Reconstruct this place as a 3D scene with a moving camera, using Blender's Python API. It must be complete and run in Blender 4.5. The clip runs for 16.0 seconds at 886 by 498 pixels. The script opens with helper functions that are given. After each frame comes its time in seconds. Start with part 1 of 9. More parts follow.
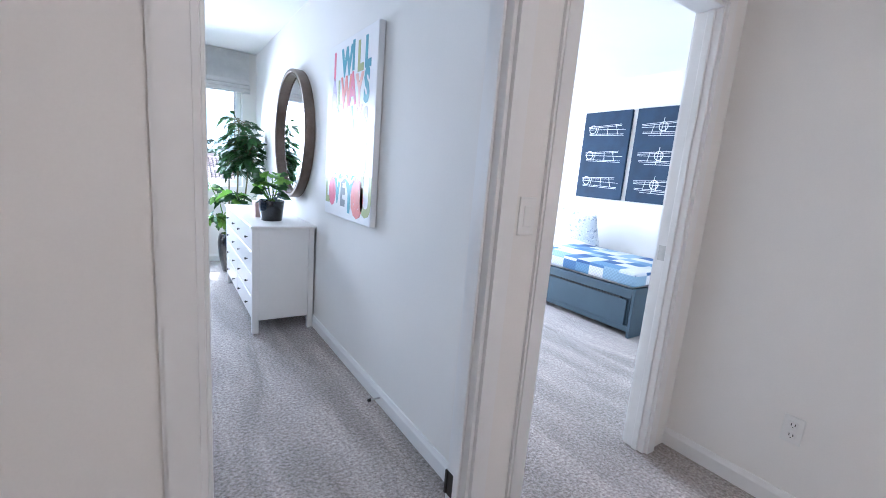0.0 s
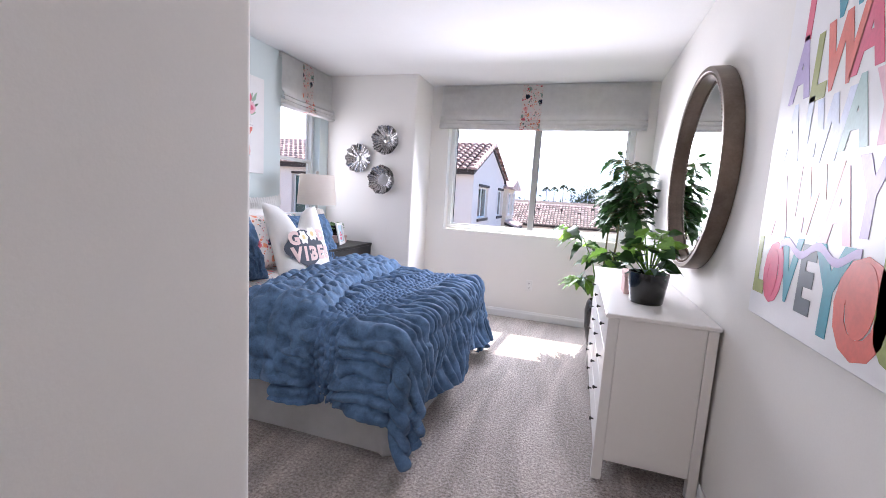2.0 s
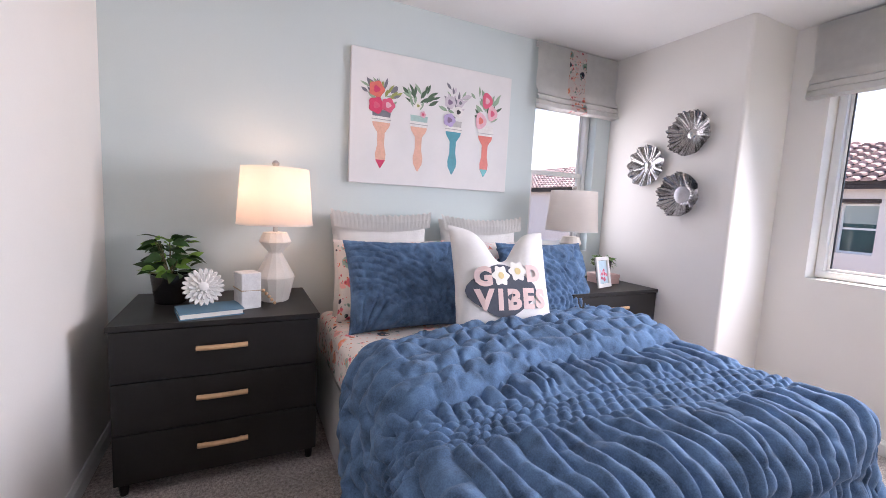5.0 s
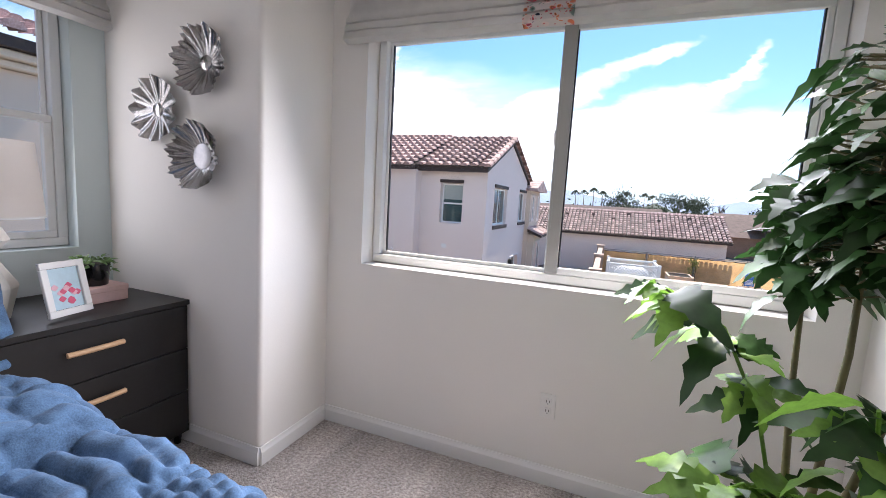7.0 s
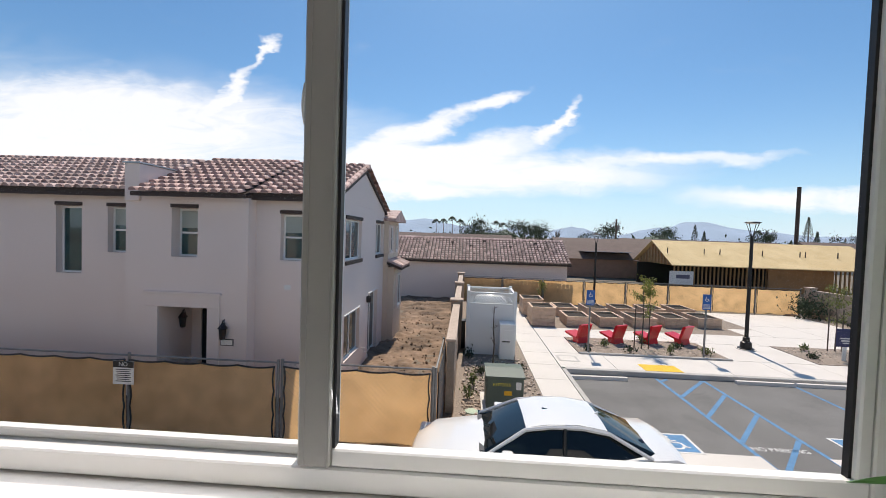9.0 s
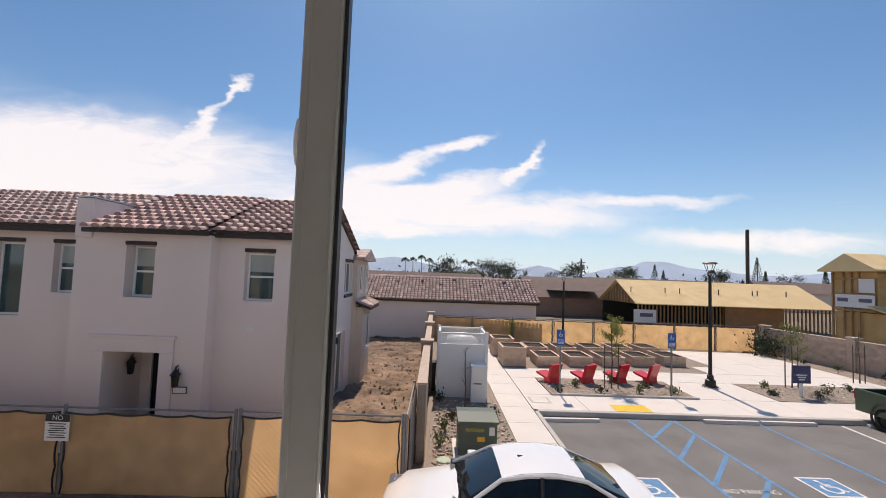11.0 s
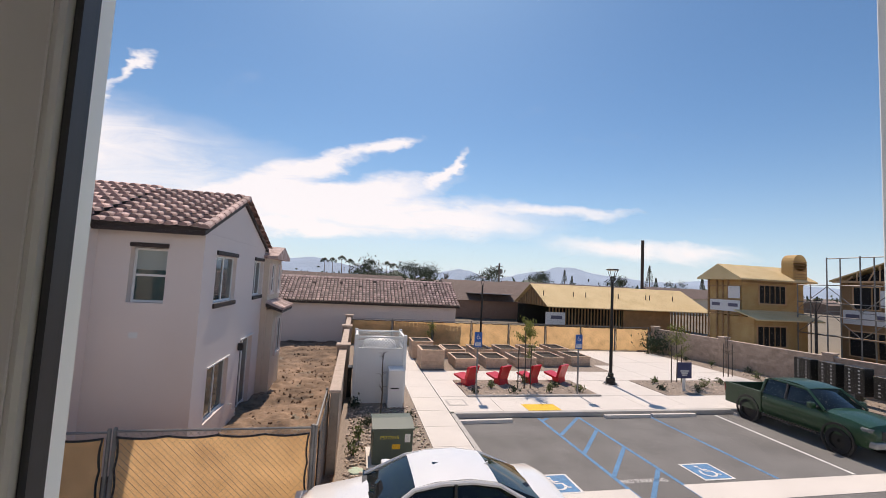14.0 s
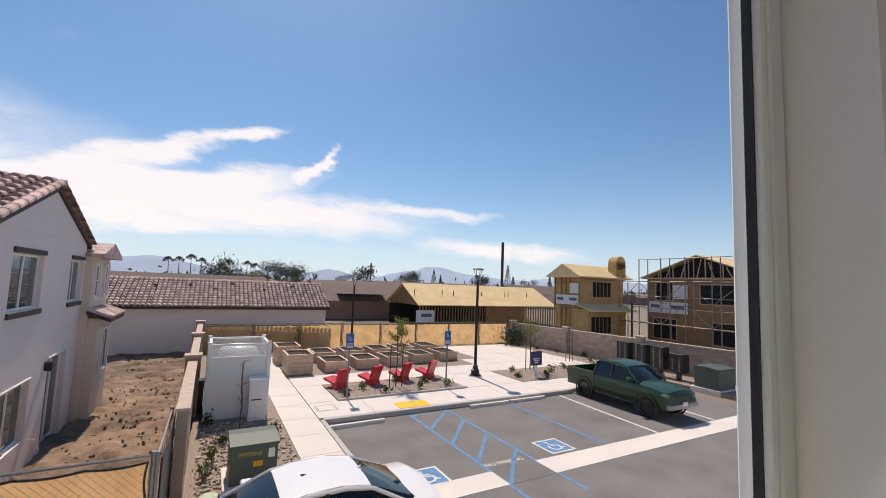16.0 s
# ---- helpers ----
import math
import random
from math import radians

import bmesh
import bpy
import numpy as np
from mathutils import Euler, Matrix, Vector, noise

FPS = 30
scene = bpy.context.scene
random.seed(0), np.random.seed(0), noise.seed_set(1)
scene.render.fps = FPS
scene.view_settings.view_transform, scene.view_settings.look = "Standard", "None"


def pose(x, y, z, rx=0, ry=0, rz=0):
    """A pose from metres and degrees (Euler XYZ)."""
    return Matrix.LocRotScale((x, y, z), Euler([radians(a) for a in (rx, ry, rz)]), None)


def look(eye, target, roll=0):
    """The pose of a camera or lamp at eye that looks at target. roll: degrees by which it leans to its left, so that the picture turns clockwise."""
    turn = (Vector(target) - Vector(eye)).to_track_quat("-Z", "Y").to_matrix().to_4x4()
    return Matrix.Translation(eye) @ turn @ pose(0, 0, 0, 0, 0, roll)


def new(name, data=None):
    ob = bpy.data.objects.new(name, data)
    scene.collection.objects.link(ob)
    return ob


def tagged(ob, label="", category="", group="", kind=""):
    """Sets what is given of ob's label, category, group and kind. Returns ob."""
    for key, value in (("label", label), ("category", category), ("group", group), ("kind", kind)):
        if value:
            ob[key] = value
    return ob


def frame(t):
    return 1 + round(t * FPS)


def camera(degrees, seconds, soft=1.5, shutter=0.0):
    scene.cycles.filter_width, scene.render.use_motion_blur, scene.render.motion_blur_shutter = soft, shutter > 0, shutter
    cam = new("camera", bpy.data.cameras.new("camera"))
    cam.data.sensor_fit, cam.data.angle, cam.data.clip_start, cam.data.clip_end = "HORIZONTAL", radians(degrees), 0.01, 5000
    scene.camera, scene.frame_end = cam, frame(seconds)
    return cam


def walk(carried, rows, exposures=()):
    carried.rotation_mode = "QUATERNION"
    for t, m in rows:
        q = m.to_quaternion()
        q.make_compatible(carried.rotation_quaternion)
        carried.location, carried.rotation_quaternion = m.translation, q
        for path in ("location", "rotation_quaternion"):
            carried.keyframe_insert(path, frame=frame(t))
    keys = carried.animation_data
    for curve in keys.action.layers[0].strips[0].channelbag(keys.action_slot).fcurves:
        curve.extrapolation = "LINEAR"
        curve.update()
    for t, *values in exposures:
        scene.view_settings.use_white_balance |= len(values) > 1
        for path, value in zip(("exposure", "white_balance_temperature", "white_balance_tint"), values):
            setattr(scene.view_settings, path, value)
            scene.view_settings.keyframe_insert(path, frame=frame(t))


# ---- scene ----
cam = camera(93.7, 16.0, 0.6)
ROWS = [
    (0, 0.105, 0.138, 1.272, -33.30, -10.15, -4.60),
    (0.5, 0.316, 0.398, 1.279, -19.08, -9.33, -3.80),
    (1, 0.443, 0.700, 1.276, -6.15, -8.32, -3.60),
    (1.5, 0.430, 1.034, 1.289, 5.70, -7.33, -3.55),
    (2, 0.430, 1.312, 1.279, 18.10, -7.14, -3.55),
    (2.5, 0.466, 1.578, 1.285, 28.76, -7.06, -3.45),
    (3, 0.485, 1.818, 1.258, 41.35, -6.65, -3.85),
    (3.2, 0.485, 1.905, 1.252, 46.15, -6.25, -3.80),
    (4.25, 0.375, 2.360, 1.273, 66.00, -6.30, -3.10),
    (5.3, 0.258, 2.768, 1.272, 60.75, -5.75, -2.30),
    (5.5, 0.228, 2.888, 1.266, 56.22, -5.85, -2.40),
    (6, 0.228, 3.236, 1.292, 43.48, -6.58, -3.68),
    (6.5, 0.174, 3.610, 1.290, 30.60, -6.55, -4.10),
    (7, 0.170, 3.975, 1.290, 21.80, -6.82, -3.30),
    (7.5, 0.166, 4.355, 1.300, 16.20, -7.10, -2.80),
    (8, 0.144, 4.716, 1.292, 12.06, -6.38, -2.22),
    (8.5, 0.144, 5.014, 1.316, 7.72, -4.68, -2.36),
    (9, 0.193, 5.260, 1.382, 3.34, -1.94, -1.85),
    (9.2, 0.195, 5.305, 1.398, 1.85, -1.25, -2.05),
    (10.2, 0.152, 5.345, 1.410, -1.90, 2.70, -2.00),
    (11.3, 0.110, 5.358, 1.410, 0.05, 3.56, -1.98),
    (11.5, 0.101, 5.362, 1.410, 0.93, 3.62, -1.93),
    (12, 0.088, 5.366, 1.410, 2.94, 3.65, -1.90),
    (12.5, 0.113, 5.378, 1.410, 3.21, 3.65, -2.00),
    (13, 0.160, 5.420, 1.410, 0.76, 3.68, -2.40),
    (13.5, 0.190, 5.497, 1.410, -4.75, 3.91, -2.81),
    (14, 0.196, 5.602, 1.410, -11.68, 4.28, -2.92),
    (14.5, 0.164, 5.648, 1.410, -18.42, 4.47, -2.90),
    (15, 0.155, 5.658, 1.410, -23.61, 4.63, -2.72),
    (15.5, 0.149, 5.667, 1.410, -27.05, 4.78, -2.45),
    (16, 0.148, 5.667, 1.410, -29.25, 5.03, -2.18),
]

EYES = [(t, pose(x, y, z, 90 + pitch, roll, yaw)) for t, x, y, z, yaw, pitch, roll in ROWS]
EXPOSURES = [(0, 1.9, 5080, 10), (0.5, 1.83, 5400, 14), (1.5, 1.63, 5950, 20), (3.2, 1.4, 6150, 22), (5.5, 1.38, 6350, 24), (6.4, 1.12, 6350, 22), (7.2, 0.7, 6350, 18), (8.0, 0.4, 6250, 12), (8.8, 0.05, 6500, 14), (9.5, -0.1, 6850, 18), (11.4, -0.12, 7020, 22), (16, -0.12, 7020, 22)]
walk(cam, EYES, EXPOSURES)

# ---- light ----
SUN_EL, SUN_AZ = radians(57), radians(5)      # azimuth from +y towards +x
sun_to = Vector((math.sin(SUN_AZ) * math.cos(SUN_EL), math.cos(SUN_AZ) * math.cos(SUN_EL), math.sin(SUN_EL)))
sun = new("sun", bpy.data.lights.new("sun", "SUN"))
sun.data.energy, sun.data.angle, sun.data.color = 5.0, radians(0.6), (1.0, 0.885, 0.745)
sun.matrix_world = look((0, 0, 60), Vector((0, 0, 60)) - sun_to)


# area lamps that stand in for daylight at the three windows, the third unseen
for wx, wz, sx, sy, power in ((0.0, 1.50, 1.55, 0.95, 27), (2.70, 1.50, 1.9, 1.00, 44)):
    wl = new("window_light", bpy.data.lights.new("window_light", "AREA"))
    wl.data.shape, wl.data.size, wl.data.size_y, wl.data.energy, wl.data.color = "RECTANGLE", sx, sy, power, (0.97, 0.985, 1.0)
    wl.data.spread = radians(150)
    wl.matrix_world = look((wx, 5.80, wz), (wx, 2.8, wz - 1.2))
wl = new("window_light", bpy.data.lights.new("window_light", "AREA"))
wl.data.shape, wl.data.size, wl.data.size_y, wl.data.energy = "RECTANGLE", 0.5, 1.0, 2.5
wl.matrix_world = look((-2.29, 4.91, 1.5), (5, 4.91, 1.2))
# lamps that are lit: an added, unseen hall ceiling light and the bedside lamp
hb = new("hall_lamp_light", bpy.data.lights.new("hall_lamp_light", "POINT"))
hb.data.energy, hb.data.color, hb.data.shadow_soft_size = 7.5, (1.0, 0.78, 0.62), 0.12
hb.location = (0.55, -0.75, 2.38)
bulb_light = new("lamp_light", bpy.data.lights.new("lamp_light", "POINT"))
bulb_light.data.energy, bulb_light.data.color, bulb_light.data.shadow_soft_size = 1.0, (1.0, 0.66, 0.45), 0.03
bulb_light.location = (-1.97, 2.785, 1.323)

class Nodes:
    """A short way to wire shader nodes."""

    def __init__(self, tree):
        self.tree = tree
        tree.nodes.clear()

    def add(self, kind, **inputs):
        n = self.tree.nodes.new(kind)
        for k, v in inputs.items():
            key = int(k[1:]) if k[0] == "i" and k[1:].isdigit() else k.replace("_", " ")
            if isinstance(v, bpy.types.NodeSocket):
                self.tree.links.new(v, n.inputs[key])
            else:
                n.inputs[key].default_value = v
        return n

    def math(self, op, a, b=0.0, c=0.0, clamp=False):
        n = self.add("ShaderNodeMath", i0=a, i1=b, i2=c)
        n.operation, n.use_clamp = op, clamp
        return n.outputs[0]

    def scaled(self, vec, by):
        n = self.add("ShaderNodeVectorMath", i0=vec, i1=by)
        n.operation = "MULTIPLY"
        return n.outputs[0]

    def mix(self, f, a, b, how="MIX"):
        n = self.add("ShaderNodeMix")
        n.data_type, n.blend_type = "RGBA", how
        for i, v in ((0, f), (6, a), (7, b)):
            if isinstance(v, bpy.types.NodeSocket):
                self.tree.links.new(v, n.inputs[i])
            else:
                n.inputs[i].default_value = v
        return n.outputs[2]

    def ramp(self, f, *stops):
        n = self.add("ShaderNodeValToRGB", Fac=f)
        while len(n.color_ramp.elements) < len(stops):
            n.color_ramp.elements.new(0.5)
        for e, (p, c) in zip(n.color_ramp.elements, stops):
            e.position = p
            e.color = c if len(c) == 4 else (*c, 1)
        return n.outputs[0]

    def noise(self, vec, scale, detail=4.0, rough=0.55, dist=0.0):
        n = self.add("ShaderNodeTexNoise", Scale=scale, Detail=detail, Roughness=rough, Distortion=dist)
        if vec is not None:
            self.tree.links.new(vec, n.inputs["Vector"])
        return n.outputs["Fac"]


def rgb(*c):
    return (*c, 1.0)


# sky: clear blue with a bank of thin cloud low over the window's side
world = bpy.data.worlds.new("world")
scene.world = world
world.use_nodes = True
w = Nodes(world.node_tree)
sky = w.add("ShaderNodeTexSky")
sky.sky_type, sky.sun_disc, sky.sun_elevation, sky.sun_rotation = "NISHITA", False, SUN_EL, SUN_AZ
sky.dust_density, sky.ozone_density = 0.6, 1.6
co = w.add("ShaderNodeTexCoord").outputs["Generated"]
sep = w.add("ShaderNodeSeparateXYZ", i0=co)
el = sep.outputs["Z"]
az = w.math("DIVIDE", sep.outputs["X"], w.math("MAXIMUM", w.math("ABSOLUTE", sep.outputs["Y"]), 0.05))
up = w.math("DIVIDE", el, w.math("MAXIMUM", w.math("ABSOLUTE", sep.outputs["Y"]), 0.05))
plane = w.add("ShaderNodeCombineXYZ", X=az, Y=up, Z=0.0).outputs[0]
warp = w.scaled(plane, (1.5, 5.0, 1.0))
n1 = w.noise(warp, 1.6, 7, 0.55, 0.7)
# the bank is thick to one side and thins out towards the other
bank_top = w.math("SUBTRACT", 0.27, w.math("MULTIPLY", az, 0.22))
inside = w.math("MULTIPLY", w.math("SUBTRACT", bank_top, up), 6.0, clamp=True)
above = w.math("MULTIPLY", w.math("SUBTRACT", up, 0.05), 9.0, clamp=True)
body = w.ramp(w.math("ADD", n1, w.math("MULTIPLY", inside, 0.22)), (0.50, (0, 0, 0)), (0.68, (1, 1, 1)))
cloud = w.math("MULTIPLY", w.math("MULTIPLY", body, inside), above)
wisp_v = w.scaled(plane, (1.1, 3.2, 1.0))
wisp = w.ramp(w.noise(wisp_v, 2.3, 8, 0.6, 1.6), (0.62, (0, 0, 0)), (0.85, (1, 1, 1)))
wisps = w.math("MULTIPLY", wisp, w.math("MULTIPLY", w.math("SUBTRACT", 0.62, up), 2.0, clamp=True))
# drawn-out streaks with hooked ends: two ends in (x / y, z / y), half width, density
STREAKS = ((-1.9, 0.22, -0.25, 0.17, 0.18, 1.1), (-1.2, 0.30, -0.50, 0.27, 0.075, 0.6), (-0.64, 0.29, -0.52, 0.405, 0.017, 0.9), (-0.53, 0.40, -0.505, 0.46, 0.016, 0.9), (-0.52, 0.44, -0.47, 0.458, 0.014, 1.0),
           (-0.35, 0.15, -0.09, 0.26, 0.036, 1.0), (-0.13, 0.25, 0.05, 0.31, 0.022, 1.0), (0.01, 0.305, 0.12, 0.345, 0.018, 1.2), (-0.2, 0.17, 0.19, 0.245, 0.030, 1.1), (0.16, 0.24, 0.25, 0.29, 0.017, 1.1),
           (0.215, 0.27, 0.255, 0.325, 0.015, 1.1), (-0.3, 0.15, 0.44, 0.16, 0.058, 1.15), (0.34, 0.185, 0.72, 0.205, 0.017, 0.8), (0.52, 0.105, 1.05, 0.115, 0.032, 1.0), (-0.25, 0.10, -0.02, 0.095, 0.022, 0.9))
jit = w.add("ShaderNodeTexNoise", Vector=w.scaled(plane, (3.0, 6.0, 1.0)), Scale=2.2, Detail=5.0, Roughness=0.6)
jv = w.add("ShaderNodeVectorMath", i0=jit.outputs["Color"], i1=(0.5, 0.5, 0.5))
jv.operation = "SUBTRACT"
bent = w.add("ShaderNodeVectorMath", i0=plane, i1=w.scaled(jv.outputs[0], (0.16, 0.075, 0.0))).outputs[0]
total = 0.0
for ax, ay, bx, by, half, dens in STREAKS:
    ln, an = math.hypot(bx - ax, by - ay) / 2, math.atan2(by - ay, bx - ax)
    mp = w.add("ShaderNodeMapping", Vector=bent, Location=((ax + bx) / 2, (ay + by) / 2, 0), Rotation=(0, 0, an), Scale=(ln * 1.15, half, 1.0))
    mp.vector_type = "TEXTURE"
    dist = w.add("ShaderNodeVectorMath", i0=mp.outputs[0])
    dist.operation = "LENGTH"
    total = w.math("ADD", w.math("MULTIPLY", w.math("SUBTRACT", 1.25, dist.outputs["Value"], clamp=True), dens), total)
grain = w.math("ADD", 0.10, w.math("MULTIPLY", w.noise(w.scaled(plane, (1.6, 6.5, 1.0)), 3.2, 9, 0.62, 0.9), 1.8))
streak = w.ramp(w.math("MULTIPLY", total, grain), (0.04, (0, 0, 0)), (0.30, (0.28, 0.28, 0.28)), (0.62, (0.72, 0.72, 0.72)), (1.0, (1, 1, 1)))
cover = w.math("MAXIMUM", w.math("MULTIPLY", cloud, 0.35), w.math("MAXIMUM", streak, w.math("MULTIPLY", wisps, 0.25)))
blue = w.mix(1.0, sky.outputs[0], rgb(0.59, 0.90, 1.08), "MULTIPLY")
haze = w.math("POWER", w.math("SUBTRACT", 1.0, w.math("ABSOLUTE", el), clamp=True), 9.0)
tint = w.mix(w.math("MULTIPLY", haze, 0.85), blue, rgb(7.6, 8.8, 10.2))
both = w.mix(w.math("MULTIPLY", cover, 0.9), tint, rgb(9.7, 9.6, 9.8))
bg = w.add("ShaderNodeBackground", Color=both, Strength=0.118)
w.add("ShaderNodeOutputWorld", Surface=bg.outputs[0])

# ---- materials ----
MATS = {}


def mat(name, colour, rough=0.6, metal=0.0, vary=0.12, scale=6.0, bump=0.0, bump_scale=80.0, spec=0.5, second=None, sheen=0.0, coat=0.0, per_object=0.0, island=0.0, trans=0.0):
    """A procedural surface: base colour, stains at a large scale, grain and relief at a small one."""
    if name in MATS:
        return MATS[name]
    m = bpy.data.materials.new(name)
    m.use_nodes = True
    k = Nodes(m.node_tree)
    pos = k.add("ShaderNodeTexCoord").outputs["Object"]
    big = k.noise(pos, scale, 5)
    small = k.noise(pos, bump_scale, 3)
    f = k.math("ADD", k.math("MULTIPLY", big, 0.7), k.math("MULTIPLY", small, 0.3))
    dark = tuple(max(c * (1 - 2 * vary), 0) for c in colour)
    lite = tuple(min(c * (1 + 2 * vary), 1) for c in colour) if second is None else second
    col = k.ramp(f, (0.3, dark), (0.7, lite))
    if per_object or island:
        rnd = k.add("ShaderNodeObjectInfo").outputs["Random"] if per_object else k.add("ShaderNodeNewGeometry").outputs["Random Per Island"]
        amt = per_object or island
        col = k.mix(1.0, col, k.ramp(rnd, (0.0, (1 - amt,) * 3), (1.0, (1 + amt,) * 3)), "MULTIPLY")
    b = k.add("ShaderNodeBsdfPrincipled", Base_Color=col, Metallic=metal)
    b.inputs["Roughness"].default_value = rough
    k.tree.links.new(k.math("ADD", rough - 0.08, k.math("MULTIPLY", big, 0.16), clamp=True), b.inputs["Roughness"])
    b.inputs["Specular IOR Level"].default_value = spec
    b.inputs["Sheen Weight"].default_value = sheen
    b.inputs["Coat Weight"].default_value = coat
    if bump:
        bp = k.add("ShaderNodeBump", Strength=min(bump, 1.0), Distance=0.004 * max(bump, 0.25), Height=small)
        k.tree.links.new(bp.outputs[0], b.inputs["Normal"])
    out = b.outputs[0]
    if trans:
        t = k.add("ShaderNodeBsdfTranslucent", Color=col)
        out = k.add("ShaderNodeMixShader", i0=trans, i1=b.outputs[0], i2=t.outputs[0]).outputs[0]
    k.add("ShaderNodeOutputMaterial", Surface=out)
    MATS[name] = m
    return m


def glass(name="glass", tint=(0.96, 0.98, 0.97), opacity=0.0, dirt=0.03):
    """A window pane: clear to straight rays, with a real reflection on it."""
    if name in MATS:
        return MATS[name]
    m = bpy.data.materials.new(name)
    m.use_nodes = True
    k = Nodes(m.node_tree)
    clear = k.add("ShaderNodeBsdfTransparent", Color=rgb(*tint))
    gloss = k.add("ShaderNodeBsdfGlossy", Color=rgb(1, 1, 1), Roughness=0.01)
    facing_ = k.add("ShaderNodeLayerWeight", Blend=0.5).outputs["Facing"]
    fres = k.math("ADD", 0.004, k.math("MULTIPLY", k.math("POWER", facing_, 6.0), 0.07))
    mixed = k.add("ShaderNodeMixShader", i0=k.math("ADD", fres, opacity, clamp=True), i1=clear.outputs[0], i2=gloss.outputs[0])
    k.add("ShaderNodeOutputMaterial", Surface=mixed.outputs[0])
    MATS[name] = m
    return m


def glow(name, colour, strength, base=(0.8, 0.8, 0.8)):
    if name in MATS:
        return MATS[name]
    m = bpy.data.materials.new(name)
    m.use_nodes = True
    k = Nodes(m.node_tree)
    b = k.add("ShaderNodeBsdfPrincipled", Base_Color=rgb(*base), Roughness=0.7, Emission_Color=rgb(*colour), Emission_Strength=strength)
    k.add("ShaderNodeOutputMaterial", Surface=b.outputs[0])
    MATS[name] = m
    return m


def carpet_mat():
    m = bpy.data.materials.new("carpet")
    m.use_nodes = True
    k = Nodes(m.node_tree)
    pos = k.add("ShaderNodeTexCoord").outputs["Object"]
    tuft = k.add("ShaderNodeTexVoronoi", Vector=pos, Scale=130.0)
    speck = k.noise(pos, 70, 4, 0.7)
    st = k.add("ShaderNodeMapping", Vector=pos, Rotation=(0, 0, 0.12), Scale=(3.2, 0.55, 1.0))
    streak = k.noise(st.outputs[0], 1.6, 3, 0.5, 0.8)
    patch = k.noise(pos, 2.2, 4)
    a = k.ramp(speck, (0.28, (0.15, 0.132, 0.118)), (0.5, (0.41, 0.362, 0.325)), (0.72, (0.69, 0.64, 0.595)))
    s = k.ramp(k.math("ADD", k.math("MULTIPLY", streak, 0.75), k.math("MULTIPLY", patch, 0.25)), (0.40, (0.80, 0.80, 0.80)), (0.54, (1.06, 1.06, 1.08)), (0.62, (1.25, 1.25, 1.27)))
    col = k.mix(1.0, a, s, "MULTIPLY")
    h = k.math("ADD", k.math("MULTIPLY", tuft.outputs["Distance"], -0.6), speck)
    bp = k.add("ShaderNodeBump", Strength=0.9, Distance=0.012, Height=h)
    b = k.add("ShaderNodeBsdfPrincipled", Base_Color=col, Roughness=0.95, Normal=bp.outputs[0])
    b.inputs["Sheen Weight"].default_value = 0.25
    b.inputs["Specular IOR Level"].default_value = 0.1
    k.add("ShaderNodeOutputMaterial", Surface=b.outputs[0])
    return m


CARPET = carpet_mat()
WALL = mat("wall_paint", (0.81, 0.785, 0.745), 0.75, vary=0.015, scale=1.5, bump=0.25, bump_scale=160, spec=0.25)
TEAL = mat("pale_teal_paint", (0.64, 0.72, 0.72), 0.75, vary=0.015, scale=1.5, bump=0.25, bump_scale=160, spec=0.25)
CEIL = mat("ceiling_paint", (0.86, 0.85, 0.835), 0.85, vary=0.012, scale=2.0, bump=0.3, bump_scale=120, spec=0.2)
TRIM = mat("white_trim", (0.80, 0.79, 0.77), 0.38, vary=0.012, scale=3, bump=0.06, bump_scale=40)
VINYL = mat("white_vinyl", (0.80, 0.81, 0.80), 0.35, vary=0.01, scale=4)
GLASS = glass()

# ---- mesh helpers ----


def box(bm, x0, y0, z0, x1, y1, z1, bevel=0.0, seg=1):
    m = bmesh.ops.create_cube(bm, size=1.0, matrix=Matrix.LocRotScale(((x0 + x1) / 2, (y0 + y1) / 2, (z0 + z1) / 2), None, (abs(x1 - x0), abs(y1 - y0), abs(z1 - z0))))
    if bevel:
        es = list({e for v in m["verts"] for e in v.link_edges})
        bmesh.ops.bevel(bm, geom=es, offset=bevel, segments=seg, affect="EDGES", profile=0.5)
    return bm


def boxes(*bs, bevel=0.0):
    bm = bmesh.new()
    for b in bs:
        box(bm, *b, bevel=bevel)
    return bm


def lathe(profile, seg=24, bm=None, m=None, caps=True):
    """Turns (radius, height) pairs about z."""
    bm = bm or bmesh.new()
    m = m or Matrix()
    rings = []
    for r, z in profile:
        rings.append([bm.verts.new(m @ Vector((r * math.cos(2 * math.pi * i / seg), r * math.sin(2 * math.pi * i / seg), z))) for i in range(seg)])
    for a, b in zip(rings, rings[1:]):
        for i in range(seg):
            bm.faces.new((a[i], a[(i + 1) % seg], b[(i + 1) % seg], b[i]))
    if caps:
        bm.faces.new(list(reversed(rings[0])))
        bm.faces.new(rings[-1])
    return bm


